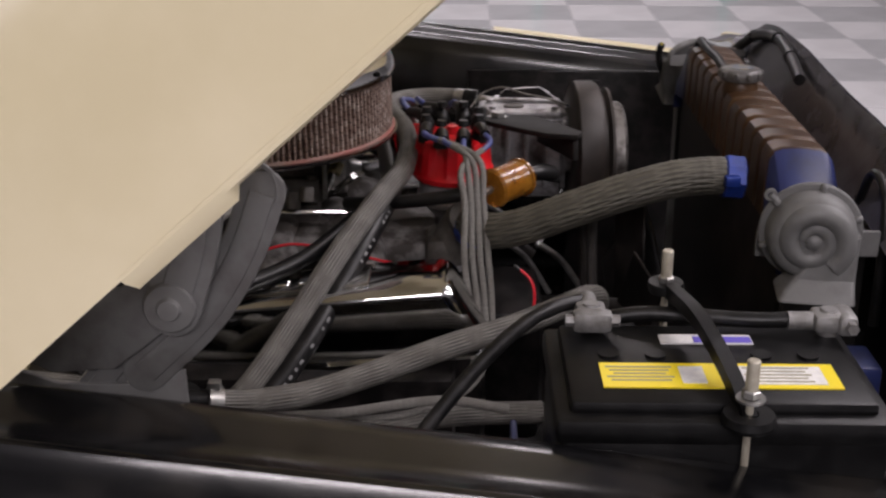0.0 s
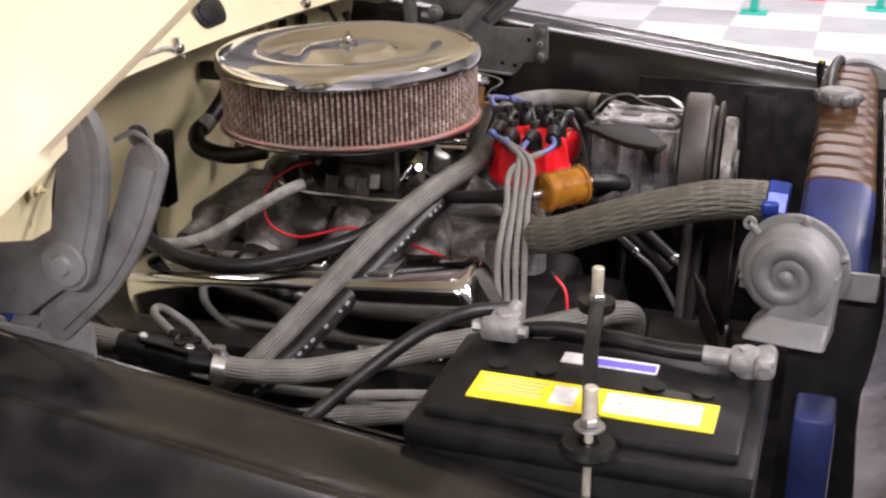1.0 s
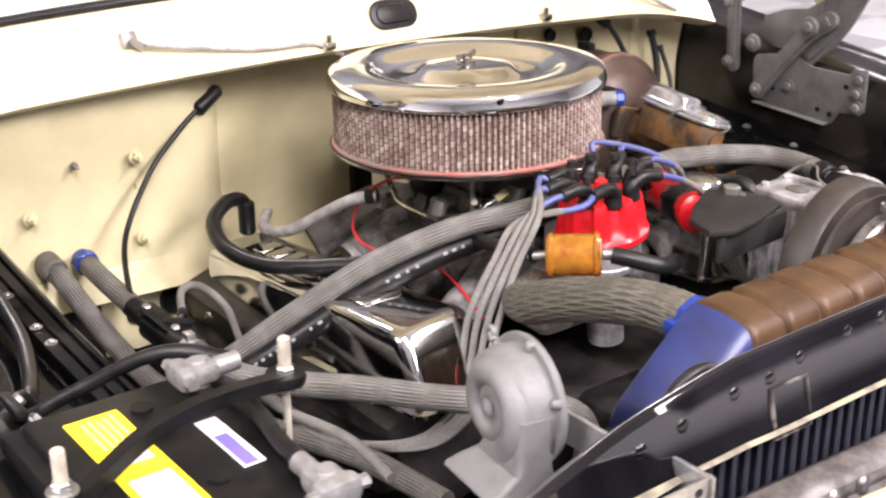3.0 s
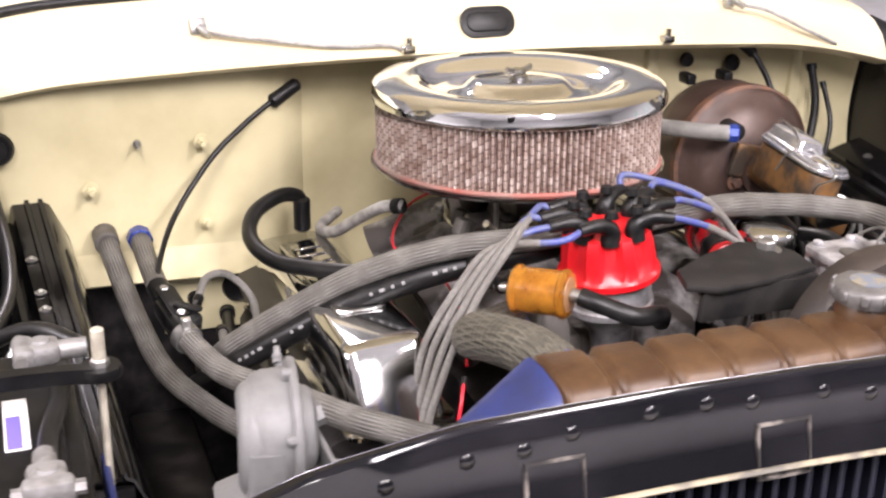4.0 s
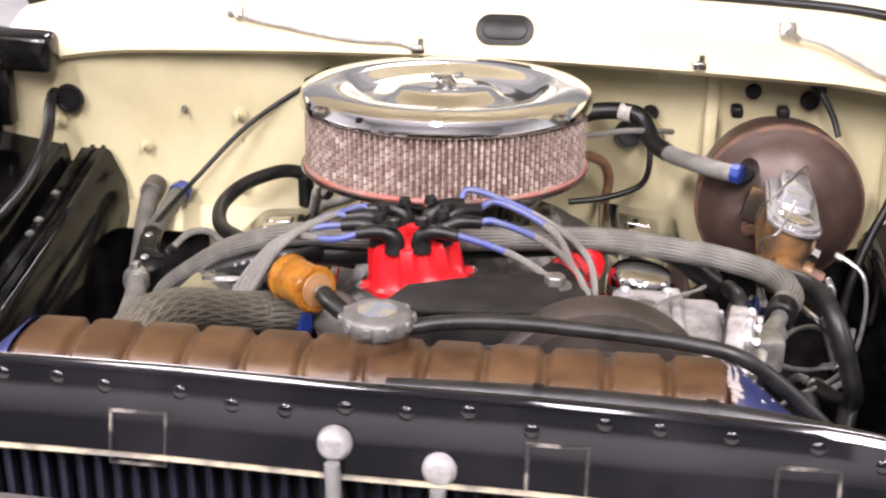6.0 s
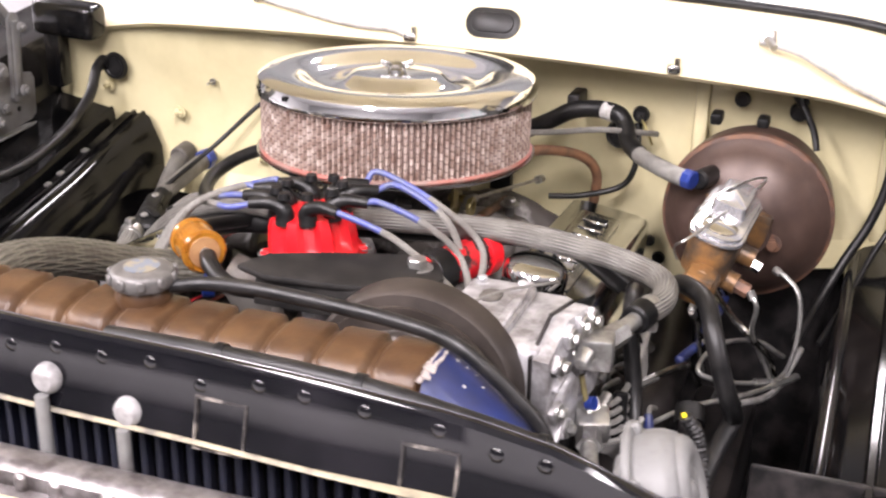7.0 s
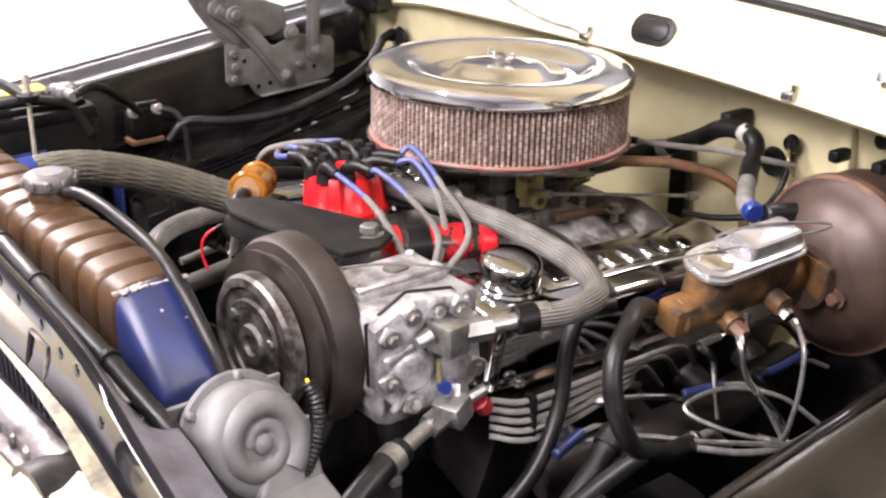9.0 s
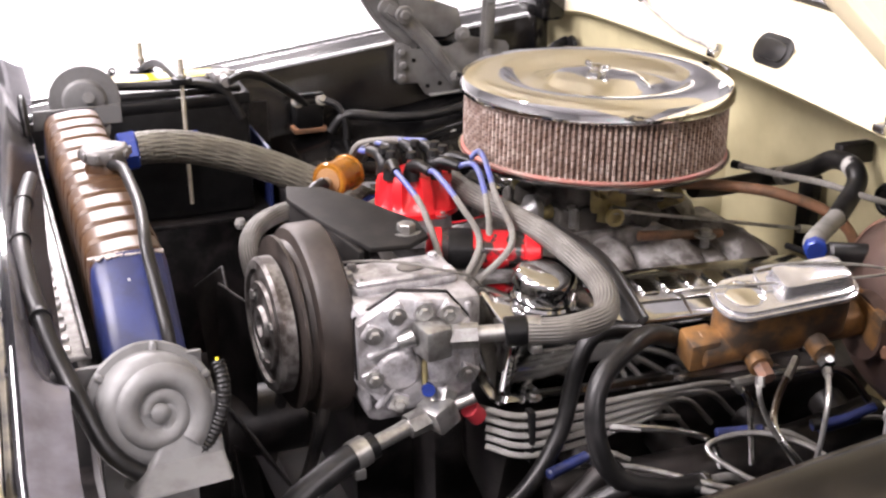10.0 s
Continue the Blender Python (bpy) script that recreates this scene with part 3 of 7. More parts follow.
# fenders
for sx, name in ((-1, "passenger"), (1, "driver")):
    prof = [(0.715, -0.30), (0.722, -0.03), (0.735, -0.006), (0.75, 0.0), (0.765, 0.0), (0.80, 0.001), (0.826, 0.0005), (0.830, 0.0035), (0.835, 0.005), (0.840, 0.0035), (0.844, -0.003), (0.855, -0.03), (0.875, -0.12), (0.885, -0.30), (0.88, -0.60)]
    ys = [0.42, 0.3, 0.2, 0.1, 0.0, -0.1, -0.2, -0.3, -0.4, -0.5, -0.6, -0.7, -0.78]
    bm = bm_new()
    sheet(bm, [[(sx * (x - 0.02 * max(0, -0.5 - y)), y, fender_z(y) + z) for x, z in prof] for y in ys], 0.003)
    fender = part("fender", bm, BLACK_GLOSS, truck, "black glossy steel fender")
    if sx > 0:
        bm = bm_new()
        sheet(bm, [[(x, y, fender_z(y) + z) for x, z in ((0.838, 0.001), (0.846, 0.006), (0.862, 0.008), (0.876, 0.004), (0.882, -0.02))] for y in (-0.33, -0.45, -0.6, -0.76)], 0.003)
        part("fender_edge", bm, CREAM, fender, "cream painted outer fender edge")
    # inner wheel apron: channel with pressed ridges, a bolted flange and a chamfered inner edge
    if sx < 0:
        cross = [(0.718, 0.022), (0.66, 0.012), (0.610, 0.004), (0.6055, 0.007), (0.602, 0.003), (0.598, -0.022), (0.586, -0.024), (0.5825, -0.004), (0.580, 0.0), (0.566, 0.0), (0.5645, 0.005), (0.5595, 0.005), (0.558, 0.0), (0.549, 0.0), (0.5475, 0.005), (0.5425, 0.005), (0.541, 0.0), (0.534, -0.004), (0.514, -0.050), (0.512, -0.09), (0.506, -0.35)]
        drop, low_by = 0.20, 0.0
    else:
        cross = [(0.72, 0.035), (0.68, 0.025), (0.660, 0.017), (0.657, 0.024), (0.650, 0.023), (0.647, 0.015), (0.633, 0.011), (0.630, 0.018), (0.623, 0.017), (0.620, 0.009), (0.600, 0.0), (0.585, -0.006), (0.578, -0.012), (0.565, -0.03), (0.553, -0.08), (0.545, -0.35)]
        drop, low_by = 0.09, 0.057
    rows = []

    def apron_h(y):
        return 0.910 - drop * min(0.24, 0.262 - y) - 0.14 * max(0, 0.02 - y) - low_by

    for y in (0.262, 0.22, 0.16, 0.10, 0.04, -0.04, -0.12, -0.2, -0.3) + ((-0.38, -0.46) if sx > 0 else ()):
        skew = 0.06 * (0.12 - y) if sx < 0 else 0.0
        rows.append([(sx * (x - skew * float(np.interp(x, (0.61, 0.715), (1.0, 0.0)))), y, apron_h(y) + z) for x, z in cross])
    bm = bm_new()
    sheet(bm, rows, 0.003)
    apron = part("inner_apron", bm, APRON, fender, "black inner fender apron with pressed ridges")
    if sx > 0:
        part("rolled_edge", tube(bm_new(), [(0.577, y, apron_h(y) - 0.016) for y in (0.25, 0.12, 0.0, -0.12, -0.24, -0.36, -0.46)], 0.0105, 14), BLACK_GLOSS, apron, "glossy rolled edge")
    bm = bm_new()
    rbox(bm, 0.012, 0.05, 0.30, pose(sx * 0.70, -0.50, 0.75), 0.003)
    rbox(bm, 0.01, 0.50, 0.55, pose(sx * 0.712, -0.53, 0.64), 0.003)
    rbox(bm, 0.20, 0.01, 0.45, pose(sx * 0.61, -0.295, 0.58), 0.003)
    part("apron_front", bm, BLACK_DUSTY, fender)
    for y in (0.126, 0.054, 0.019) if sx < 0 else (0.2, 0.1, 0.0, -0.1):
        bm = bm_new()
        x, z = (-0.574 + 0.07 * (0.126 - y), apron_h(y)) if sx < 0 else (0.69, apron_h(y) + 0.028)
        hexbolt(bm, (x, y, z), (x, y, 2), 0.0045, 0.003)
        part("apron_bolt", bm, STEEL, apron)

# radiator support: black front panel with its top flange, cream lip
def sup_z(x):
    return float(np.interp(x, (-0.66, -0.60, -0.55, -0.49, -0.44, -0.35, -0.20, 0.02, 0.15, 0.25, 0.35, 0.42, 0.465, 0.514, 0.586, 0.65, 0.73),
                           (1.000, 1.002, 1.010, 1.040, 1.059, 1.073, 1.0755, 1.075, 1.077, 1.075, 1.071, 1.061, 1.047, 1.030, 1.010, 0.996, 0.982)))


def sup_y(x):
    # the panel sweeps back towards the passenger corner
    return float(np.interp(x, (-0.66, -0.60, -0.55, -0.49, -0.44, -0.30, -0.10, 0.02, 0.15, 0.45, 0.60), (0.046, 0.044, 0.038, 0.031, 0.027, 0.026, 0.023, 0.017, 0.011, 0.003, -0.003)))


def sup_tall(x):
    return float(np.interp(x, (-0.56, -0.50, -0.44, -0.36, -0.30, 0.25, 0.35, 0.463, 0.56), (0.27, 0.44, 0.64, 0.80, 0.84, 0.84, 0.74, 0.58, 0.44)))


def panel_y(x, z):
    """Depth of the panel's front face at a height."""
    return float(np.interp((z - sup_z(x)) / sup_tall(x), (-0.075, -0.060, -0.044, -0.026, -0.005), (-0.7775, -0.7728, -0.7698, -0.768, -0.7665))) + sup_y(x)


def lip_out(x):
    """How far the cream edge strip stands out of the panel; wider towards the driver's corner."""
    return float(np.interp(x, (-0.56, -0.40, 0.25, 0.5), (0.014, 0.0, 0.0, 0.012)))


def sup_flat(x):
    return float(np.interp(x, (-0.60, -0.42, 0.43, 0.50), (0.22, 1.0, 1.0, 0.14)))


bm = bm_new()
xs = [-0.84 + 1.57 * i / 60 for i in range(61)]
FACE = ((-0.758, 0.0), (-0.763, 0.0), (-0.7665, -0.005), (-0.768, -0.026), (-0.7698, -0.044), (-0.7728, -0.060), (-0.7775, -0.075))
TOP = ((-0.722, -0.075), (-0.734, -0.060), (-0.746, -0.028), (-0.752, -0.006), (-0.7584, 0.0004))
sheet(bm, [[(x, y + sup_y(x), sup_z(x) + z * sup_tall(x)) for x in xs] for y, z in FACE], 0.003)
support = part("radiator_support", bm, SUPPORT_PAINT, truck, "black painted radiator support panel")
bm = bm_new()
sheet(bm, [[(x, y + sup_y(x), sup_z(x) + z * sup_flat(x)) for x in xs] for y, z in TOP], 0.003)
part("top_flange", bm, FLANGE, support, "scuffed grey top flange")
bm = bm_new()
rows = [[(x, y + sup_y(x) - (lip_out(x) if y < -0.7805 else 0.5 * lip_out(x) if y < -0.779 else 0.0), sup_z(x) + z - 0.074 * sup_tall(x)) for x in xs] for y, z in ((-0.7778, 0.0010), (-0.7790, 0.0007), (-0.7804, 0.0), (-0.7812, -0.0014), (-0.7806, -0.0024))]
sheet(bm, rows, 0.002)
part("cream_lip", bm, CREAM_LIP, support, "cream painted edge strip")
for x, zc in ((-0.289, 1.024), (-0.122, 1.024), (0.172, 1.028), (0.334, 1.027)):
    bm = bm_new()
    ring = [[bm.verts.new((x + sx_ * w, panel_y(x, zc + sz_ * w * 0.92) - d, zc + sz_ * w * 0.92)) for sx_, sz_ in ((-1, -1), (1, -1), (1, 1), (-1, 1))] for w, d in ((0.0215, -0.001), (0.0208, 0.0018), (0.0192, 0.0018), (0.0185, -0.001))]
    for a, b in zip(ring, ring[1:]):
        for k in range(4):
            bm.faces.new((a[k], a[(k + 1) % 4], b[(k + 1) % 4], b[k]))
    bmesh.ops.recalc_face_normals(bm, faces=bm.faces)
    part("pressed_square", bm, surface("worn_black_edge", (0.022, 0.020, 0.020), (0.20, 0.18, 0.16), 0.4, 0.3, scale=55, spread=(0.46, 0.62)), support, "worn raised square in the panel")
random.seed(5)
for i in range(22):
    x = -0.44 + 0.9 * i / 21 + random.uniform(-0.008, 0.008)
    bm = bm_new()
    z = sup_z(x) - random.choice((0.012, 0.016, 0.022))
    lathe(bm, [(0, 0.0016), (0.003, 0.0013), (0.0052, 0.0004), (0.0062, -0.001)], aim((x, panel_y(x, z), z), (x, -1, z + 0.04)), 12)
    part("dimple", bm, SUPPORT_PAINT, support)
for x, z, top in ((0.020, 1.034, 0), (0.093, 1.022, 0)):
    yb = sup_y(x)
    bm = bm_new()
    lathe(bm, [(0, 0.014), (0.008, 0.013), (0.0115, 0.0095), (0.0125, 0.004), (0.0125, 0)], aim((x, -0.767 + yb, z), (x, -1, z)), 22)
    button = part("white_button", bm, surface("scuffed_white_rubber", (0.22, 0.214, 0.214), (0.14, 0.135, 0.135), 0.42, scale=90, bump=0.2), support, "round white plastic bumper")
    bm = bm_new()
    rod(bm, (x, -0.782 + yb, z - 0.01), (x + 0.004, -0.786 + yb, z - 0.16), 0.0055, 10)
    part("latch_rod", bm, HINGE_GREY, button)
# fins behind the panel
FINS = surface("dark_blue_fins", (0.004, 0.005, 0.012), (0.008, 0.008, 0.012), 0.5, bump=0.1, spec=0.25)
back = part("grille_backing", rbox(bm_new(), 0.9, 0.006, 0.30, pose(0, -0.726, 0.853), 0), BLACK, support)
first = None
for i in range(62):
    x = -0.42 + 0.84 * i / 61
    if first is None:
        first = part("grille_fin", rbox(bm_new(), 0.006, 0.012, 0.30, pose(x, -0.736, 0.853), 0.002, 1), FINS, back)
    else:
        ob = first.copy()
        scene.collection.objects.link(ob)
        ob.location = (0.84 * i / 61, 0, 0)
# chrome grille bars and cream front shell
def bow(x):
    return 0.02 * (1 - (x / 0.75) ** 2)


def bar_up(x):
    return 0.008 * float(np.interp(-x, (0.08, 0.36), (0.0, 1.0)))


bm = bm_new()
barx = [-0.43 + 0.89 * i / 60 for i in range(61)]
sheet(bm, [[(x, y + 0.022 - bow(x), z - 0.018 + bar_up(x)) for x in barx] for y, z in ((-0.775, 0.985), (-0.778, 1.000), (-0.784, 1.004), (-0.800, 1.002), (-0.806, 0.996), (-0.806, 0.984), (-0.815, 0.980), (-0.818, 0.966), (-0.81, 0.955))], 0.003)
grille = part("grille_bar", bm, GRILLE_METAL, truck, "pitted chrome upper grille bar")
random.seed(21)
for i in range(24):
    x = -0.41 + 0.83 * i / 23
    bm = bm_new()
    rbox(bm, 0.012, 0.007, 0.016, pose(x + random.uniform(-0.006, 0.006), -0.784 - bow(x), 0.971 + bar_up(x)), 0.003, 1)
    part("bar_tab", bm, GRILLE_METAL, grille)
for dy, z, r in ((-0.03, 0.90, 0.013), (-0.034, 0.85, 0.013), (-0.036, 0.79, 0.013)):
    part("grille_bar", tube(bm_new(), [(x, -0.80 + dy - bow(x), z) for x in (-0.46, -0.2, 0, 0.2, 0.46)], r, 12), GRILLE_METAL, truck)
bm = bm_new()
sheet(bm, [[(x, y + 0.026 - bow(x) * 1.3, z + 0.026 + 2.2 * bar_up(x)) for x in np.linspace(-0.47, 0.425, 25)] for y, z in ((-0.822, 0.945), (-0.835, 0.953), (-0.852, 0.95), (-0.862, 0.938), (-0.865, 0.90))], 0.003)
part("front_shell", bm, CREAM, truck, "cream painted front shell edge")
for sx in (-1, 1):
    bm = bm_new()
    sheet(bm, [[(sx * x, y + 0.02 * max(0.0, x - 0.6), z + (0.012 if sx < 0 else 0.0) - 0.10 * max(0.0, x - 0.5)) for x in np.linspace(0.475 if sx < 0 else 0.43, 0.86, 12)] for y, z in ((-0.778, 0.985), (-0.782, 0.993), (-0.79, 0.996), (-0.815, 0.992), (-0.84, 0.98), (-0.858, 0.955))], 0.003)
    part("headlight_shell", bm, CREAM, truck, "cream painted shell over the headlight")
    bm = bm_new()
    lathe(bm, [(0.046, 0), (0.052, 0.002), (0.054, 0.03), (0.052, 0.045), (0.045, 0.045), (0.043, 0.0)], aim((sx * 0.45, -0.778, 0.945), (sx * 0.45, -1.0, 0.955)), 36, close=True)
    part("headlight_bucket", bm, BLACK_DUSTY, truck, "black steel headlight bucket")
for sx in (-1, 1):
    bm = bm_new()
    m = aim((sx * 0.62, -0.80, 0.86), (sx * 0.62, -1.0, 0.86))
    lathe(bm, [(0.11, -0.02), (0.112, 0.03), (0.10, 0.045), (0.088, 0.04), (0.084, 0.0)], m, 36)
    bezel = part("headlight_bezel", bm, CREAM, truck)
    bm = bm_new()
    lathe(bm, [(0.084, 0.0), (0.06, 0.018), (0.03, 0.025), (0, 0.027)], m, 32)
    part("headlight", bm, CHROME_DULL, bezel, "round sealed headlight")
    bm = bm_new()
    rbox(bm, 0.30, 0.012, 0.40, pose(sx * 0.60, -0.785, 0.75), 0.004)
    part("front_panel", bm, CREAM, truck)
    if sx < 0:
        bm = bm_new()
        slab(bm, [(-0.042, -0.014), (0.042, -0.014), (0.042, 0.014), (-0.042, 0.014)], 0.003, pose(-0.450, -0.776, 1.012, 90, 0, 0), 0.001)
        rbox(bm, 0.004, 0.05, 0.026, pose(-0.4095, -0.756, 1.012), 0.001)
        plate = part("bracket", bm, STEEL, support, "small drilled steel bracket")
        for dx in (-0.028, 0.0, 0.028):
            bm = bm_new()
            cyl(bm, 0.0035, 0.001, pose(-0.450 + dx, -0.7785, 1.012 + 0.2 * dx, 90, 0, 0), 10)
            part("drilled_hole", bm, PLASTIC, plate)

# frame rails and dark underbody close the bay from below
for sx in (-1, 1):
    part("frame_rail", rbox(bm_new(), 0.09, 1.3, 0.14, pose(sx * 0.42, -0.15, 0.50), 0.01), GREASY, truck, "greasy black frame rail")
    wheel = part("wheel", lathe(bm_new(), [(0.20, -0.10), (0.33, -0.10), (0.355, -0.08), (0.36, 0.0), (0.355, 0.08), (0.33, 0.10), (0.20, 0.10)], aim((sx * 0.76, -0.12, 0.36), (sx * 2, -0.12, 0.36)), 40), TIRE, truck, "black rubber tyre")
    part("rim", lathe(bm_new(), [(0, 0.02), (0.1, 0.03), (0.19, 0.05), (0.205, 0.09)], aim((sx * 0.76, -0.12, 0.36), (sx * 2, -0.12, 0.36)), 32), STEEL, wheel)
part("crossmember", rbox(bm_new(), 1.0, 0.12, 0.10, pose(0, -0.35, 0.45), 0.01), GREASY, truck)
part("splash_pan", rbox(bm_new(), 1.62, 1.40, 0.01, pose(0, -0.1, 0.30), 0), GREASY, truck)


# ---- hood hinges ----
def hood_hinge(sx, dy, out, back):
    ob = thing("hood_hinge_assembly", "grey painted scissor hood hinge bolted to the fender", "hinge", (sx * (0.70 + out), dy, 0.93), "hood hinges")
    turn = pose(0, dy, 0) @ pose(0, 0, 0, 90, 0, 90)
    bm = bm_new()
    slab(bm, [(-0.043, 0.998), (-0.018, 0.996), (-0.010, 0.985), (0.06, 0.985), (0.10, 1.0), (0.175, 0.985), (0.181, 0.975), (0.178, 0.918), (0.165, 0.910), (0.07, 0.900), (0.015, 0.899), (0.0, 0.922), (-0.035, 0.922), (-0.045, 0.932)], 0.005, pose(sx * (0.701 + out) - 0.0025, 0, 0) @ turn, 0.0018)
    base = part("base_plate", bm, HINGE_GREY, ob)
    for y, z in ((-0.032, 0.982), (-0.030, 0.958), (-0.032, 0.936), (0.102, 0.945)):
        b2 = bm_new()
        hexbolt(b2, (sx * (0.698 + out), y + dy, z), (0, y + dy, z), 0.007, 0.006)
        part("bolt", b2, HINGE_GREY, base)
    for y, z in ((0.018, 0.915), (0.042, 0.918), (0.135, 0.935), (-0.008, 0.965)):
        b2 = bm_new()
        cyl(b2, 0.0042, 0.0012, aim((sx * (0.6985 + out), y + dy, z), (0, y + dy, z)), 12)
        part("drilled_hole", b2, PLASTIC, base, "dark drilled hole")
    rim = bm_new()
    rbox(rim, 0.014, 0.15, 0.004, pose(sx * (0.695 + out), 0.095 + dy, 0.902, 3, 0, 0), 0.0015, 1)
    part("bent_flange", rim, HINGE_GREY, base)

    base_turn, base_dy = turn, dy
    turn = pose(0, back, 0) @ base_turn
    dy = base_dy + back

    def arm(name, pts, w, x, thick=0.007):
        b3 = bm_new()
        path = [Vector((p.x, p.y)) for p in smooth_path([(q[0], q[1], 0) for q in pts], 5)]
        left, right = [], []
        for i, p in enumerate(path):
            d = (path[min(i + 1, len(path) - 1)] - path[max(i - 1, 0)]).normalized()
            n = Vector((-d.y, d.x)) * (w / 2)
            left.append(p + n), right.append(p - n)
        da, db = (path[0] - path[1]).normalized(), (path[-1] - path[-2]).normalized()
        turned = [(math.sin(radians(22.5 * q)), math.cos(radians(22.5 * q))) for q in range(1, 8)]
        cap_a = [path[0] + (da * u + Vector((da.y, -da.x)) * -v) * (w / 2) for u, v in turned]
        cap_b = [path[-1] + (db * u + Vector((-db.y, db.x)) * v) * (w / 2) for u, v in turned]
        slab(b3, [tuple(q) for q in cap_a + left + cap_b + right[::-1]], thick, pose(sx * (x + out) - thick / 2, 0, 0) @ turn, 0.002)
        inner = [tuple(p.lerp(q, 0.22)) for p, q in zip(left, right)] + [tuple(q.lerp(p, 0.22)) for p, q in reversed(list(zip(left, right)))]
        slab(b3, inner, thick + 0.006, pose(sx * (x + out) - thick / 2 - 0.003, 0, 0) @ turn, 0.0025)
        part(name, b3, HINGE_GREY, ob)

    arm("main_arm", [(-0.040, 1.205), (-0.062, 1.172), (-0.060, 1.12), (-0.042, 1.060)], 0.044, 0.720, 0.014)
    arm("rear_arm", [(-0.113, 1.150), (-0.094, 1.10), (-0.062, 1.048), (-0.012, 0.998)], 0.036, 0.704)
    arm("lower_arm", [(-0.060, 1.066), (-0.02, 1.035), (0.03, 0.980), (0.070, 0.928)], 0.030, 0.692, 0.010)
    arm("link_arm", [(0.132, 0.960), (0.136, 1.02), (0.139, 1.075)], 0.026, 0.696)
    arm("top_link", [(0.139, 1.075), (0.09, 1.125), (0.02, 1.17), (-0.03, 1.185)], 0.022, 0.706)
    b6 = bm_new()
    slab(b6, [(-0.030, 1.092), (0.0, 1.074), (0.045, 1.066), (0.085, 1.050), (0.090, 1.015), (0.060, 1.000), (0.010, 1.004), (-0.030, 1.035)], 0.006, pose(sx * (0.712 + out) - 0.003, 0, 0) @ turn, 0.0025)
    part("hood_bracket", b6, HINGE_GREY, ob)
    hook = bm_new()
    tube(hook, [(sx * (0.706 + out), dy + y, z) for y, z in ((-0.086, 1.168), (-0.104, 1.176), (-0.120, 1.166), (-0.124, 1.148), (-0.118, 1.136))], 0.0022, 8)
    part("spring_hook", hook, HINGE_GREY, ob, "bent wire spring hook")
    b7 = bm_new()
    lathe(b7, [(0, 0.008), (0.008, 0.0075), (0.010, 0.004), (0.019, 0.003), (0.021, 0)], aim((sx * (0.729 + out), -0.041 + dy, 1.064), (sx * 3, -0.041 + dy, 1.064)), 24)
    part("pivot_disc", b7, HINGE_GREY, ob)
    for y, z, r in ((-0.030, 1.052, 0.017), (-0.092, 1.165, 0.010), (0.066, 0.932, 0.010), (0.132, 0.968, 0.010), (0.080, 1.008, 0.015), (0.138, 1.066, 0.008)):
        b4 = bm_new()
        lathe(b4, [(0, 0.010), (r * 0.45, 0.0095), (r * 0.55, 0.006), (r * 0.9, 0.005), (r, 0)], aim((sx * (0.6815 + out), y + dy, z), (0, y + dy, z)), 20)
        part("rivet", b4, HINGE_GREY, ob)
    b5 = bm_new()
    helix = [(sx * (0.715 + out) + 0.016 * math.cos(a), dy + 0.06 - 0.0042 * a / 6.283, 1.105 + 0.004 * a / 6.283 + 0.016 * math.sin(a)) for a in np.linspace(0, 2 * math.pi * 16, 200)]
    tube(b5, helix, 0.0019, 6, smooth=False)
    part("coil_spring", b5, GREASY, ob, "dark coiled hinge spring")


hood_hinge(-1, 0.0, 0.0, 0.0)
hood_hinge(1, -0.06, 0.02, 0.09)

# ---- engine ----
engine = thing("engine", "greasy V8 engine block with grey stained intake manifold", "engine", (0.03, 0.0, 0.4))
block = part("block", rbox(bm_new(), 0.30, 0.56, 0.30, pose(0.03, -0.02, 0.62), 0.02), GREASY, engine)
for sx in (-1, 1):
    part("cylinder_head", rbox(bm_new(), 0.12, 0.50, 0.16, pose(0.005 + sx * 0.235, -0.01, 0.735, 0, sx * 20, 0), 0.012), GREASY, engine)
part("timing_cover", rbox(bm_new(), 0.18, 0.10, 0.20, pose(0.02, -0.33, 0.67), 0.02), BLACK_DUSTY, engine)
bm = bm_new()
rbox(bm, 0.20, 0.46, 0.05, pose(0.03, -0.01, 0.842), 0.012)
rbox(bm, 0.13, 0.14, 0.03, pose(0.02, -0.01, 0.895), 0.006)
manifold = part("intake_manifold", bm, INTAKE, engine, "stained grey cast intake manifold")
for y in (-0.15, -0.03, 0.08, 0.18):
    for sx in (-1, 1):
        part("runner", tube(bm_new(), [(0.03 + sx * 0.03, y * 0.6, 0.873), (0.03 + sx * 0.075, y * 0.85, 0.868), (0.02 + sx * 0.15, y, 0.828)], (0.033, 0.030), 14, 5, wave=0.0012, pitch=0.031), INTAKE, manifold)
        if abs(y) > 0.05:
            part("cast_pad", rbox(bm_new(), 0.075, 0.062, 0.030, pose(0.03 + sx * 0.085, y * 0.52, 0.868, 4, sx * 16, 9 * y / abs(y)), 0.011, 3), INTAKE, manifold)
bm = bm_new()
tube(bm, [(-0.07, -0.25, 0.86), (-0.08, -0.27, 0.90), (-0.10, -0.275, 0.915)], (0.03, 0.024), 16, 5)
rbox(bm, 0.07, 0.05, 0.04, pose(-0.065, -0.245, 0.862), 0.01)
part("thermostat_housing", bm, CAST_DARK, engine)
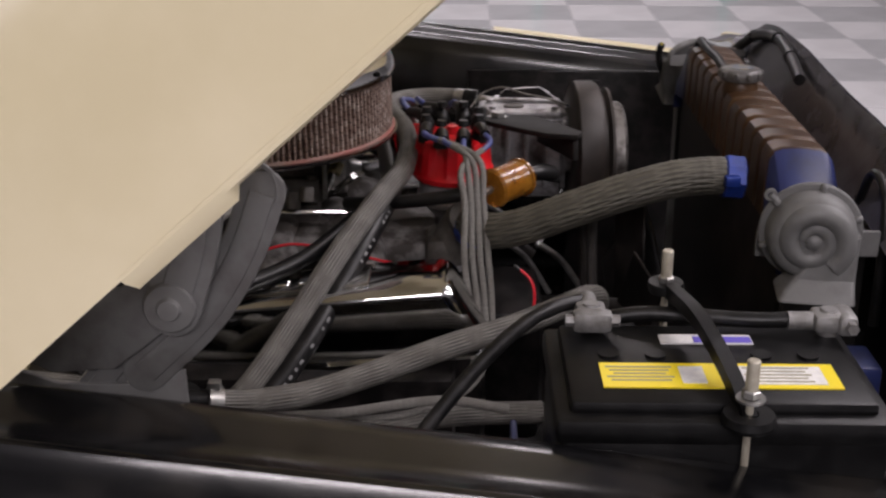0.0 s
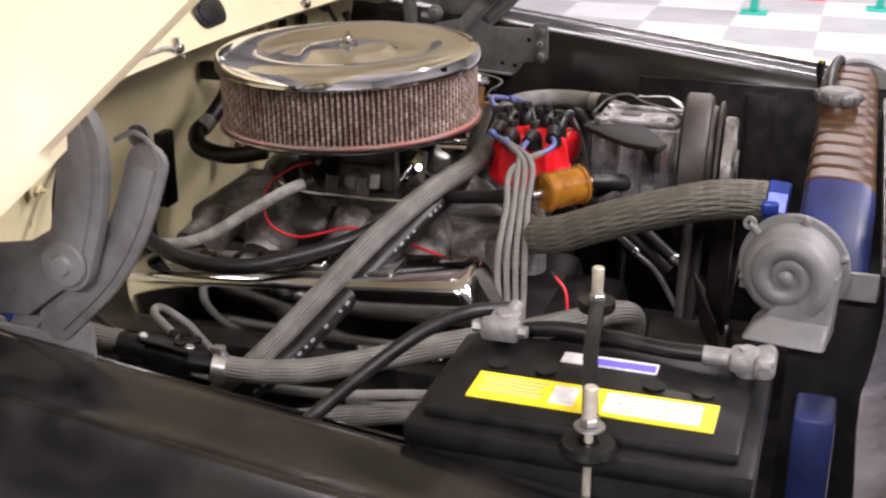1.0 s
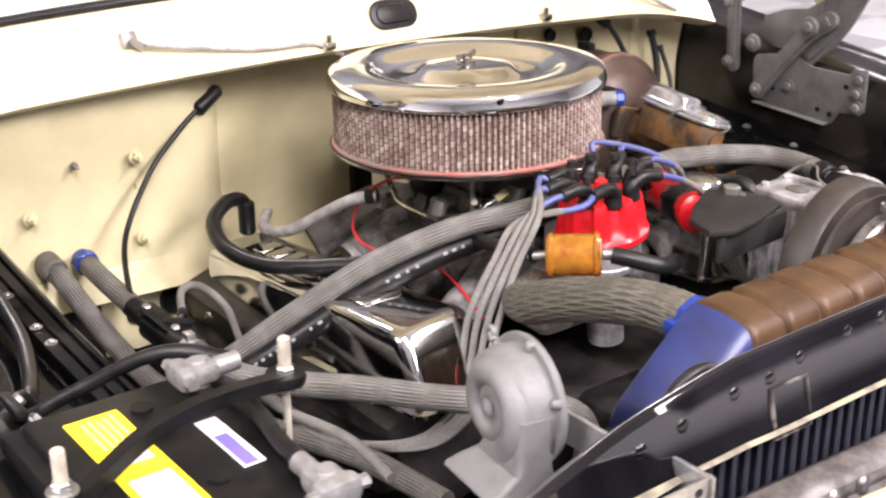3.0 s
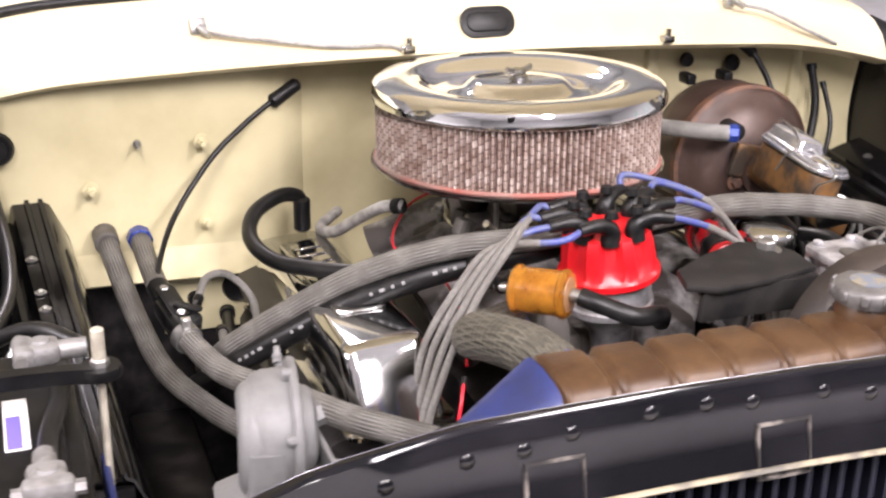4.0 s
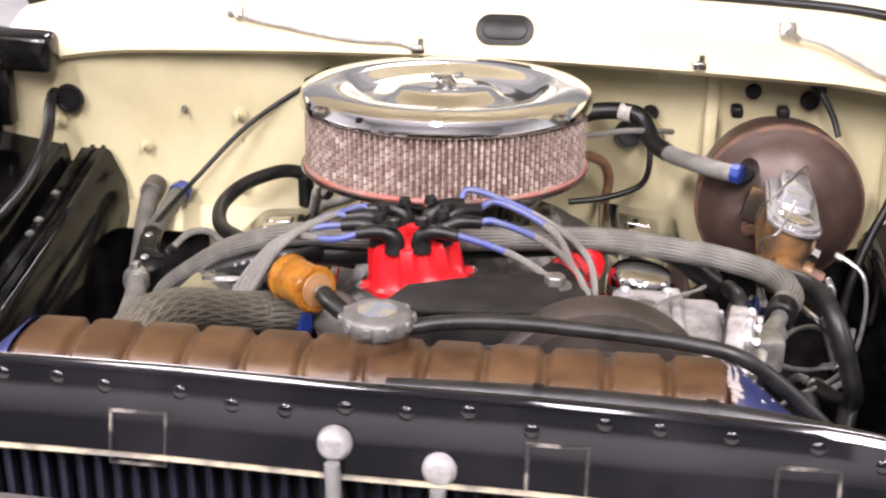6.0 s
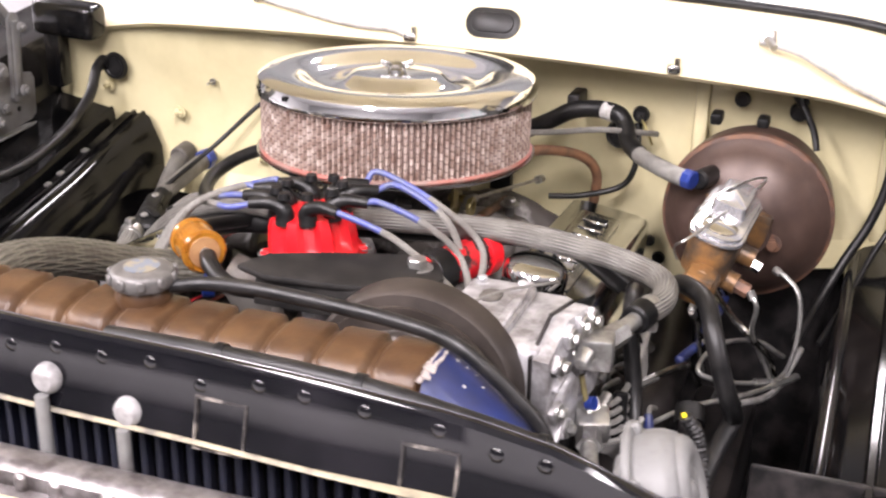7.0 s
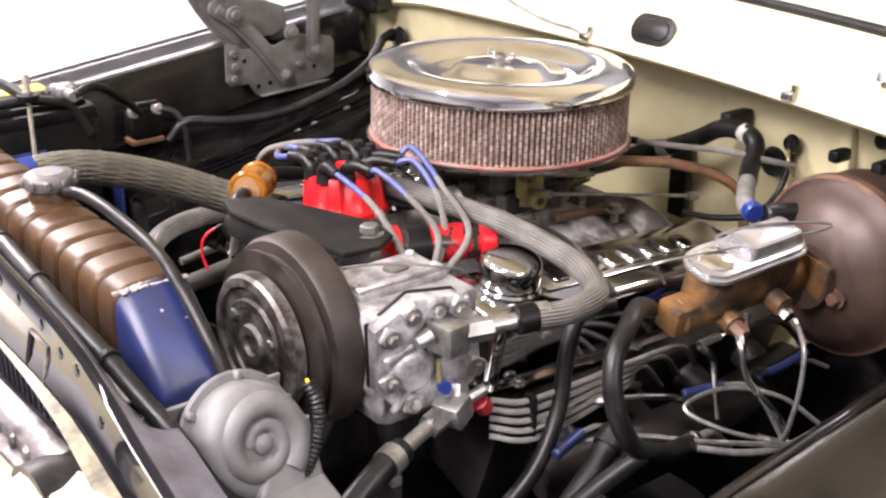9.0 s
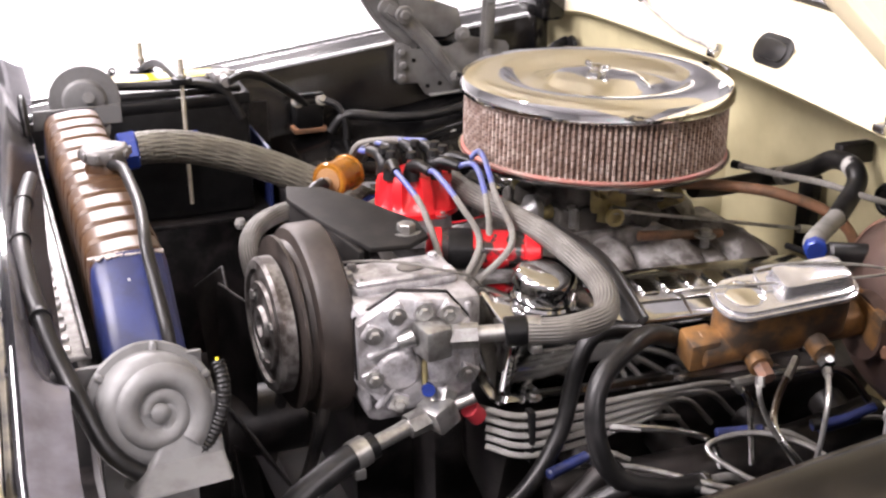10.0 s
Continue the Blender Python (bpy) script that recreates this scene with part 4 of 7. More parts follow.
for sx in (-1, 1):
    log = part("exhaust_manifold", tube(bm_new(), [(0.03 + sx * 0.31, 0.22, 0.72), (0.03 + sx * 0.33, 0.08, 0.715), (0.03 + sx * 0.33, -0.10, 0.715), (0.03 + sx * 0.31, -0.22, 0.71)], 0.03, 12, 5), GREASY, engine)
    for y in (-0.17, -0.06, 0.06, 0.17):
        part("port", tube(bm_new(), [(0.03 + sx * 0.22, y, 0.735), (0.03 + sx * 0.27, y, 0.74), (0.03 + sx * 0.315, y + 0.01, 0.715)], 0.022, 12, 4), GREASY, log)


def valve_cover(cx, sx, top, pitch, roll, slim, rake):
    ob = thing("valve_cover", "chromed steel valve cover with raised lettering bars", "valve cover", (cx, -0.02, top - 0.08), "valve covers")
    m = pose(cx, -0.03, top, -pitch, sx * roll, 0)
    bm = bm_new()
    # stamped cover: tapered box with rounded edges
    rings = []
    for w, l, z in ((0.150, 0.475, -0.085), (0.150, 0.475, -0.081), (0.132, 0.460, -0.080), (0.129, 0.456, -0.03), (0.126, 0.453, -0.012), (0.1235, 0.4505, -0.006), (0.1185, 0.4455, -0.002), (0.111, 0.438, 0.0)):
        rings.append([bm.verts.new(m @ Vector((x, y + (rake * z if y < 0 else 0.0), z))) for x, y in rounded(w - slim, l, 0.016, 5)])
    for a, b in zip(rings, rings[1:]):
        n = len(a)
        for i in range(n):
            bm.faces.new((a[i], a[(i + 1) % n], b[(i + 1) % n], b[i]))
    bm.faces.new(rings[-1])
    bmesh.ops.recalc_face_normals(bm, faces=bm.faces)
    shell = part("cover", bm, CHROME_COVER, ob)
    bm = bm_new()
    slab(bm, rounded(0.056, 0.30, 0.006), 0.003, m @ pose(-sx * 0.004, 0.02, 0.0), 0.001)
    part("name_plate", bm, CHROME_DULL, shell)
    for i in range(8):
        bm = bm_new()
        rbox(bm, 0.034, 0.022, 0.004, m @ pose(-sx * 0.004, -0.09 + 0.032 * i, 0.0045), 0.0015, 1)
        part("raised_bar", bm, CHROME_COVER, shell)
    for y in (-0.19, 0.0, 0.19):
        bm = bm_new()
        hexbolt(bm, m @ Vector((sx * 0.068, y, -0.08)), m @ Vector((sx * 0.068, y, 1)), 0.006, 0.005)
        part("bolt", bm, CHROME_DULL, ob)
    return m


valve_cover(-0.247, -1, 0.878, 5.6, 4.5, 0.034, 0.38)
valve_cover(0.250, 1, 0.896, 3.6, 9, 0.012, 0.0)

# breather cap on the driver's side cover
cap = thing("breather_cap", "chrome oil breather cap on the valve cover", "breather cap", (0.239, -0.185, 0.90))
m = pose(0.239, -0.185, 0.900, -2, 8, 0) @ Matrix.Diagonal((1.13, 1.13, 1.0, 1))
part("base_flange", lathe(bm_new(), [(0.018, -0.01), (0.020, 0.004), (0.034, 0.005), (0.036, 0.008), (0.034, 0.011), (0.028, 0.012)], m, 40), CHROME_COVER, cap)
part("dome", lathe(bm_new(), [(0.031, 0.012), (0.0325, 0.016), (0.033, 0.032), (0.031, 0.040), (0.026, 0.0445), (0.014, 0.0465), (0, 0.047)], m, 40), CHROME_COVER, cap)

# ---- air cleaner ----
AC = pose(0, 0, 1.096, -1.6, 0, 0)
air = thing("air_cleaner", "round chrome air cleaner with a dusty pleated filter", "air cleaner", (0, 0, 1.0))
lid = part("lid", lathe(bm_new(), [(0.176, -0.022), (0.1785, -0.020), (0.1785, -0.012), (0.175, -0.003), (0.168, 0.001), (0.150, 0.003), (0.128, 0.0025), (0.122, 0.0005), (0.116, -0.005), (0.108, -0.0105), (0.098, -0.013),
                               (0.074, -0.012), (0.066, -0.009), (0.058, -0.002), (0.052, 0.0), (0.030, 0.001), (0.014, 0.001), (0.0, 0.001)], AC, 96), CHROME, air, "polished chrome lid with a recessed ring")
nut = part("wing_nut", lathe(bm_new(), [(0.012, 0.001), (0.012, 0.004), (0.008, 0.006), (0.008, 0.011), (0.005, 0.013), (0.0, 0.013)], AC, 20), CHROME_DULL, lid)
bm = bm_new()
for a in (20, 200):
    rbox(bm, 0.017, 0.005, 0.008, AC @ pose(0, 0, 0.010, 0, 0, a) @ pose(0.013, 0, 0, 0, -18, 0), 0.002)
part("wing", bm, CHROME_DULL, nut)


def pleated_ring(bm, m, r, z0, z1, count):
    uv = bm.loops.layers.uv.verify()
    n = count * 4
    shape = (0.0, 0.0, -0.0055, -0.0055)
    rows = []
    for z in (z0, z1):
        rows.append([bm.verts.new(m @ Vector(((r + shape[i % 4]) * math.cos(2 * math.pi * i / n), (r + shape[i % 4]) * math.sin(2 * math.pi * i / n), z))) for i in range(n)])
    for i in range(n):
        j = (i + 1) % n
        f = bm.faces.new((rows[0][i], rows[0][j], rows[1][j], rows[1][i]))
        g = 2 * math.pi * r / n
        for loop, q in zip(f.loops, ((z0, i), (z0, i + 1), (z1, i + 1), (z1, i))):
            loop[uv].uv = (q[0], (q[1] + 1.5) * g)
    bmesh.ops.recalc_face_normals(bm, faces=bm.faces)
    return bm


part("filter_element", pleated_ring(bm_new(), AC, 0.1725, -0.094, -0.016, 150), PLEATS, air, "dusty brown pleated paper filter")
part("seal_ring", lathe(bm_new(), [(0.168, -0.096), (0.174, -0.0965), (0.1755, -0.095), (0.1755, -0.0935), (0.174, -0.092), (0.168, -0.092)], AC, 96), surface("faded_red_seal", (0.30, 0.095, 0.075), (0.25, 0.175, 0.15), 0.6, scale=14, spread=(0.40, 0.60), bump=0.1), air, "faded red rubber seal")
part("base_tray", lathe(bm_new(), [(0.0, -0.106), (0.10, -0.106), (0.16, -0.106), (0.174, -0.103), (0.1785, -0.0985), (0.1785, -0.0965), (0.172, -0.0965)], AC, 96), CHROME_DULL, air, "dulled chrome base tray")
bm = bm_new()
rbox(bm, 0.012, 0.004, 0.006, AC @ pose(-0.075, -0.160, -0.008, 0, 0, 25), 0.001)
part("rim_notch", bm, PLASTIC, lid)

# ---- carburettor ----
carb = thing("carburettor", "grimy carburettor with linkages under the air cleaner", "carburettor", (0.02, -0.01, 0.91))
bm = bm_new()
rbox(bm, 0.11, 0.15, 0.035, pose(0.02, -0.01, 0.925), 0.006)
rbox(bm, 0.10, 0.13, 0.035, pose(0.02, -0.01, 0.957), 0.008)
lathe(bm, [(0.05, 0.97), (0.062, 0.975), (0.064, 1.0), (0.06, 1.0)], pose(0.02, -0.01, 0), 32)
for x, y in ((-0.04, -0.07), (0.08, -0.07), (-0.04, 0.05), (0.08, 0.05)):
    hexbolt(bm, (x, y, 0.943), (x, y, 2), 0.007, 0.006)
part("body", bm, CAST_DARK, carb)
bm = bm_new()
lathe(bm, [(0, 0.0), (0.026, 0.0), (0.028, 0.003), (0.028, 0.02), (0.022, 0.024), (0, 0.026)], aim((-0.03, 0.03, 0.945), (-0.2, 0.0, 0.955)), 28)
part("choke_housing", bm, PLASTIC, carb, "round black choke housing")
bm = bm_new()
for dz in (0, 0.012):
    rod(bm, (-0.058, 0.022, 0.952 + dz), (-0.085, 0.012, 0.956 + dz), 0.0035, 8)
part("choke_terminal", bm, STEEL, carb)
bm = bm_new()
slab(bm, [(-0.02, -0.018), (0.004, -0.024), (0.022, -0.008), (0.02, 0.016), (0.0, 0.028), (-0.018, 0.012)], 0.003, pose(0.088, -0.02, 0.945, 90, 0, 90), 0.001)
slab(bm, rounded(0.018, 0.04, 0.008), 0.003, pose(0.096, -0.045, 0.962, 90, 0, 90), 0.001)
rod(bm, (0.08, -0.045, 0.972), (0.115, -0.045, 0.972), 0.006, 12)
rod(bm, (0.08, -0.02, 0.945), (0.112, -0.02, 0.945), 0.005, 12)
part("throttle_lever", bm, BRASS, carb, "yellow zinc throttle lever")
bm = bm_new()
rod(bm, (0.108, -0.030, 0.948), (0.123, 0.262, 0.886), 0.0026, 8)
lathe(bm, [(0, 0), (0.006, 0.0), (0.006, 0.02), (0, 0.02)], aim((0.1222, 0.247, 0.889), (0.1232, 0.266, 0.885)), 12)
lathe(bm, [(0, 0), (0.0055, 0.0), (0.0055, 0.028), (0, 0.028)], aim((0.108, -0.030, 0.948), (0.1103, 0.015, 0.9385)), 12)
part("throttle_rod", bm, STEEL, carb)
bm = bm_new()
helix = [(0.095 + 0.006 * math.cos(a), -0.075 + 0.006 * math.sin(a), 0.925 + 0.0028 * a / 6.283) for a in np.linspace(0, 2 * math.pi * 9, 110)]
tube(bm, helix, 0.0011, 5, smooth=False)
part("return_spring", bm, STEEL, carb)
bm = bm_new()
tube(bm, [(-0.055, -0.14, 0.905), (-0.065, -0.06, 0.907), (-0.07, 0.04, 0.908), (-0.06, 0.08, 0.915), (-0.065, 0.09, 0.94)], 0.004, 8)
rod(bm, (-0.05, -0.10, 0.93), (-0.09, -0.13, 0.965), 0.0045, 8)
part("fuel_rail", bm, CHROME_DULL, carb, "slim bright metal fuel tube")
for (a, b, r) in (((-0.03, -0.08, 0.93), (-0.03, -0.115, 0.935), 0.012), ((0.05, -0.085, 0.935), (0.05, -0.11, 0.935), 0.010), ((-0.045, -0.03, 0.93), (-0.075, -0.03, 0.93), 0.011), ((0.06, 0.06, 0.93), (0.09, 0.08, 0.95), 0.012)):
    bm = bm_new()
    rod(bm, a, b, r, 14, bevel=0.002)
    part("fitting", bm, random.choice((STEEL, CAST_DARK, BRASS)), carb)

for y, z in ((-0.041, 0.978), (-0.026, 0.939)):
    part("zinc_ring", lathe(bm_new(), [(0.007, -0.003), (0.012, -0.003), (0.0125, 0.0), (0.012, 0.003), (0.007, 0.003)], aim((0.112, y, z), (1, y, z)), 20, close=True), BRASS, carb, "yellow zinc ring")
part("link_rod", rod(bm_new(), (0.112, -0.02, 0.974), (0.112, 0.07, 0.955), 0.0035, 10), STEEL, carb)
part("lower_pipe", rod(bm_new(), (0.108, 0.012, 0.907), (0.108, 0.135, 0.893), 0.0065, 12), COPPER, carb, "brown pipe")
part("vertical_stud", rod(bm_new(), (-0.061, -0.09, 0.925), (-0.061, -0.09, 0.985), 0.0032, 10), STEEL, carb)
part("bright_elbow", rod(bm_new(), (-0.056, -0.09, 0.930), (-0.022, -0.10, 0.952), 0.006, 12), CHROME_DULL, carb)
part("elbow_nut", rod(bm_new(), (-0.030, -0.098, 0.947), (-0.016, -0.102, 0.956), 0.0095, 6), BRASS, carb)
for x, y, z, s in ((-0.096, -0.07, 0.942, 0.018), (-0.085, -0.05, 0.93, 0.022), (0.0, -0.10, 0.945, 0.024), (0.045, -0.095, 0.95, 0.020), (0.085, 0.03, 0.925, 0.022), (-0.07, 0.0, 0.925, 0.02)):
    part("linkage_block", rbox(bm_new(), s, s * 0.8, s * 1.1, pose(x, y, z, 10, 15, 30), 0.003), CAST_DARK, carb)
part("vacuum_pot", lathe(bm_new(), [(0, 0), (0.018, 0.0), (0.021, 0.004), (0.021, 0.012), (0.012, 0.018), (0.006, 0.03), (0, 0.03)], aim((0.04, -0.10, 0.935), (0.05, -0.2, 0.94)), 24), STEEL, carb, "small round vacuum pot")

# intake sensors and choke tubes
def bolt_thing(x, y, z):
    bm = bm_new()
    cyl(bm, 0.006, 0.02, pose(x, y, z), 12)
    hexbolt(bm, (x, y, z + 0.015), (x, y, z + 1), 0.009, 0.008)
    part("stud", bm, STEEL, engine)


bolt_thing(0.125, 0.10, 0.885)
bolt_thing(-0.06, 0.10, 0.885)
bolt_thing(0.125, -0.12, 0.875)

# ---- distributor ----
dist = thing("distributor", "red distributor cap with black boots", "distributor", (0.0, -0.254, 0.86))
D = pose(0.003, -0.254, 0.94, 0, -6, 0) @ pose(0, 0, -0.94)
part("housing", lathe(bm_new(), [(0.022, 0.80), (0.024, 0.88), (0.040, 0.900), (0.047, 0.905), (0.047, 0.912), (0.045, 0.914), (0.045, 0.942), (0.040, 0.945)], D, 36), ALLOY, dist, "machined aluminium housing")
bm = bm_new()
out = []
for i in range(48):
    a = 2 * math.pi * i / 48
    k = min(1.0, max(0.0, 0.5 + 1.1 * math.cos(8 * a)))
    out.append((a, k))
rings = []
for r, kk, z in ((0.050, 0.0, 0.9415), (0.0545, 0.0, 0.9425), (0.0550, 0.0, 0.9490), (0.0500, 0.002, 0.9530), (0.0440, 0.007, 0.966), (0.0405, 0.008, 0.986), (0.0370, 0.008, 0.9945), (0.028, 0.002, 0.998)):
    rings.append([bm.verts.new(D @ Vector(((r + kk * k) * math.cos(a), (r + kk * k) * math.sin(a), z))) for a, k in out])
for a, b in zip(rings, rings[1:]):
    for i in range(48):
        bm.faces.new((a[i], a[(i + 1) % 48], b[(i + 1) % 48], b[i]))
bm.faces.new(rings[-1])
bmesh.ops.recalc_face_normals(bm, faces=bm.faces)
for a in (15, 195):
    rbox(bm, 0.016, 0.014, 0.010, D @ pose(0, 0, 0.947, 0, 0, a) @ pose(0.0545, 0, 0), 0.004)
dcap = part("cap", bm, RED, dist, "glossy red plastic cap with scalloped sides")
for a in (15, 195):
    bm = bm_new()
    hexbolt(bm, D @ Vector((0.0585 * math.cos(radians(a)), 0.0585 * math.sin(radians(a)), 0.946)), D @ Vector((0.0585 * math.cos(radians(a)), 0.0585 * math.sin(radians(a)), 2)), 0.005, 0.004)
    part("screw", bm, STEEL, dcap)
TOWERS = []
for i in range(9):
    if i < 8:
        a = 2 * math.pi * (i + 0.5) / 8
        p = D @ Vector((0.037 * math.cos(a), 0.037 * math.sin(a), 0.99))
    else:
        p = D @ Vector((0, 0, 0.993))
    TOWERS.append(p)
    part("tower", lathe(bm_new(), [(0.0092, 0), (0.0075, 0.014), (0, 0.014)], Matrix.Translation(p), 16), RED, dcap)

# plug wires: black boot, blue lead, grey sleeve
random.seed(3)
LEFT = [(2, (-0.070, -0.222, 1.012)), (3, (-0.092, -0.245, 1.010)), (4, (-0.098, -0.268, 1.005)), (5, (-0.080, -0.300, 1.004))]
RIGHT = [(1, (0.055, -0.185, 1.026)), (0, (0.085, -0.205, 1.020)), (7, (0.085, -0.255, 1.016)), (6, (0.05, -0.295, 1.014))]


def plug_wire(i, knee, rest):
    p = TOWERS[i]
    ob = thing("spark_plug_wire", "spark plug lead, black boot, blue wire in grey braided sleeve", "wire", tuple(p), "spark plug wires")
    k = Vector(knee)
    d = (k - p)
    d.z = 0
    d.normalize()
    elbow = p + Vector((0, 0, 0.024))
    boot = bm_new()
    tube(boot, [p + Vector((0, 0, 0.001)), p + Vector((0, 0, 0.014)), p + Vector((0, 0, 0.0205)) + d * 0.006, elbow + d * 0.018, elbow + d * 0.040 - Vector((0, 0, 0.002))], (0.0112, 0.0064), 14, 5)
    lathe(boot, [(0.0075, 0), (0.006, 0.007), (0, 0.007)], Matrix.Translation(elbow + Vector((0, 0, 0.006))), 12)
    part("boot", boot, RUBBER, ob, "black rubber boot")
    start = elbow + d * 0.036 - Vector((0, 0, 0.002))
    path = [start, k] + [Vector(q) for q in rest]
    pts = smooth_path(path, 10)
    cut = 13 if knee[0] < 0 else 18
    part("lead", tube(bm_new(), pts[:cut + 1], 0.0037, 10, smooth=False), BLUE_WIRE, ob, "blue silicone lead")
    part("sleeve", tube(bm_new(), pts[cut:], 0.0040, 12, smooth=False), CLOTH_GREY, ob, "grey braided sleeve")


for n, (i, knee) in enumerate(LEFT):
    j = n * 0.0105
    plug_wire(i, knee, [(-0.125 - j * 0.4, -0.285 + j * 0.6, 1.0 - j * 0.3), (-0.160 - j * 0.5, -0.292 + j * 0.7, 0.955), (-0.190 - j * 0.6, -0.298 + j * 0.9, 0.90), (-0.212 - j * 0.4, -0.303 + j * 0.8, 0.845), (-0.225 - j * 0.4, -0.302 + j * 0.6, 0.806), (-0.265 - j * 0.4, -0.288 + j * 0.4, 0.772 + j * 0.15), (-0.312 - j * 0.4, -0.25 + j * 0.3, 0.764 + j * 0.15), (-0.348 - j * 0.2, -0.18, 0.762 + j * 0.1), (-0.335, -0.09 + 0.02 * n, 0.752)])
for n, (i, knee) in enumerate(RIGHT):
    q = ((0.135, -0.20, 1.0), (0.145, -0.215, 0.993), (0.135, -0.245, 0.993), (0.11, -0.285, 0.990))[n]
    s = ((0.185, -0.20, 0.955), (0.170, -0.225, 0.950), (0.172, -0.235, 0.955), (0.168, -0.285, 0.950))[n]
    plug_wire(i, knee, [q, s, (0.195 + 0.004 * n, -0.262 - 0.008 * n, 0.905), (0.205 + 0.004 * n, -0.275 - 0.006 * n, 0.86), (0.27, -0.28, 0.80), (0.33, -0.20 + 0.05 * n, 0.77)])

# ---- coil ----
coil = thing("ignition_coil", "red and black cylindrical ignition coil", "coil", (0.157, -0.227, 0.915))
CM = aim((0.135, -0.285, 0.944), (0.178, -0.160, 0.938))
part("can", lathe(bm_new(), [(0, 0.012), (0.0225, 0.012), (0.0235, 0.016), (0.0235, 0.118), (0.0225, 0.122), (0, 0.122)], CM, 32), surface("red_label_can", (0.42, 0.010, 0.016), (0.02, 0.015, 0.015), 0.22, scale=34, spread=(0.47, 0.52), bump=0.02), coil, "red and black printed can")
part("end_cap", lathe(bm_new(), [(0, -0.004), (0.016, -0.002), (0.025, 0.004), (0.0255, 0.014), (0.0235, 0.015)], CM, 32), RED, coil)
part("rear_ring", lathe(bm_new(), [(0.0235, 0.112), (0.0262, 0.113), (0.0262, 0.130), (0.022, 0.133), (0, 0.133)], CM, 32), RED, coil)
part("clamp_band", lathe(bm_new(), [(0.0238, 0.022), (0.0248, 0.023), (0.0248, 0.050), (0.0238, 0.051)], CM, 32), PLASTIC, coil)

# ---- fuel filter and its hoses ----
filt = thing("fuel_filter", "amber plastic inline fuel filter with black hoses", "fuel filter", (-0.106, -0.323, 0.94))
fa, fb = Vector((-0.1285, -0.302, 0.961)), Vector((-0.086, -0.344, 0.965))
FM = aim(fa, fb)
L = (fb - fa).length
part("bowl", lathe(bm_new(), [(0, 0), (0.012, 0.0), (0.022, 0.001), (0.025, 0.004), (0.025, 0.007), (0.023, 0.009), (0.023, L - 0.009), (0.025, L - 0.007), (0.025, L - 0.004), (0.022, L - 0.001), (0, L)], FM, 36), AMBER, filt)
part("paper_core", lathe(bm_new(), [(0, 0.014), (0.013, 0.014), (0.013, L - 0.014), (0, L - 0.014)], FM, 24), surface("fuel_soaked_paper", (0.28, 0.10, 0.02), None, 0.6), filt)
part("nipple", rod(bm_new(), fa, fa - (fb - fa).normalized() * 0.02, 0.005, 12), STEEL, filt)
fd = (fb - fa).normalized()
part("nipple", cyl(bm_new(), 0.0066, 0.018, aim(fb, fb + fd), 12, bevel=0.002), STEEL, filt)
part("end_plate", lathe(bm_new(), [(0, 0.0), (0.017, 0.0), (0.019, -0.003), (0, -0.004)], aim(fb, fb + fd), 28), surface("tan_end_plate", (0.30, 0.17, 0.075), (0.22, 0.11, 0.05), 0.45), filt, "tan plastic end")
part("outlet_hose", tube(bm_new(), [fb + Vector((0.008, -0.008, 0)), (-0.065, -0.368, 0.962), (-0.035, -0.385, 0.952), (0.0, -0.372, 0.944), (0.02, -0.34, 0.92)], 0.0095, 12), RUBBER, filt)
part("inlet_hose", tube(bm_new(), [fa + Vector((-0.008, 0.008, 0)), (-0.142, -0.26, 0.957), (-0.13, -0.20, 0.945), (-0.11, -0.15, 0.935), (-0.08, -0.12, 0.925)], 0.0085, 12), RUBBER, filt)

# ---- compressor and bracket ----
brk = thing("compressor_bracket", "black steel compressor bracket with a rounded corner", "bracket", (0.07, -0.36, 0.94))
bm = bm_new()
slab(bm, [(-0.004, -0.420), (0.010, -0.378), (0.062, -0.338), (0.13, -0.296), (0.168, -0.296), (0.185, -0.325), (0.18, -0.37), (0.10, -0.405), (0.03, -0.428)], 0.008, pose(0, 0, 0.9870, 0, 7, 0), 0.003)
part("top_plate", bm, SATIN, brk)
bm = bm_new()
rbox(bm, 0.165, 0.008, 0.034, pose(0.095, -0.399, 0.961, 0, 7, 14), 0.002)
part("front_web", bm, SATIN, brk)
bm = bm_new()
hexbolt(bm, (0.152, -0.318, 0.974), (0.152, -0.318, 2), 0.011, 0.010)
part("bolt", bm, STEEL, brk)

comp = thing("air_compressor", "dirty cast aluminium air conditioning compressor with belt pulley", "compressor", (0.27, -0.36, 0.82))
body = part("crankcase", rbox(bm_new(), 0.10, 0.138, 0.094, pose(0.268, -0.360, 0.914), 0.010), ALLOY, comp)
part("sump", rbox(bm_new(), 0.096, 0.12, 0.06, pose(0.270, -0.360, 0.858), 0.014), ALLOY, comp)
part("snout", lathe(bm_new(), [(0, -0.01), (0.05, 0), (0.05, 0.02), (0.035, 0.025), (0.035, 0.06)], aim((0.235, -0.40, 0.905), (0.205, -0.56, 0.915)), 28), ALLOY, comp)
deck = part("top_deck", slab(bm_new(), rounded(0.070, 0.118, 0.010), 0.010, pose(0.245, -0.360, 0.959), 0.003), ALLOY, comp)
part("deck_rim", rbox(bm_new(), 0.010, 0.112, 0.006, pose(0.272, -0.360, 0.971), 0.002, 1), ALLOY, deck)
part("cast_oval", slab(bm_new(), rounded(0.022, 0.030, 0.010), 0.003, pose(0.242, -0.345, 0.968), 0.001), CAST_DARK, deck, "stained oval in the casting")
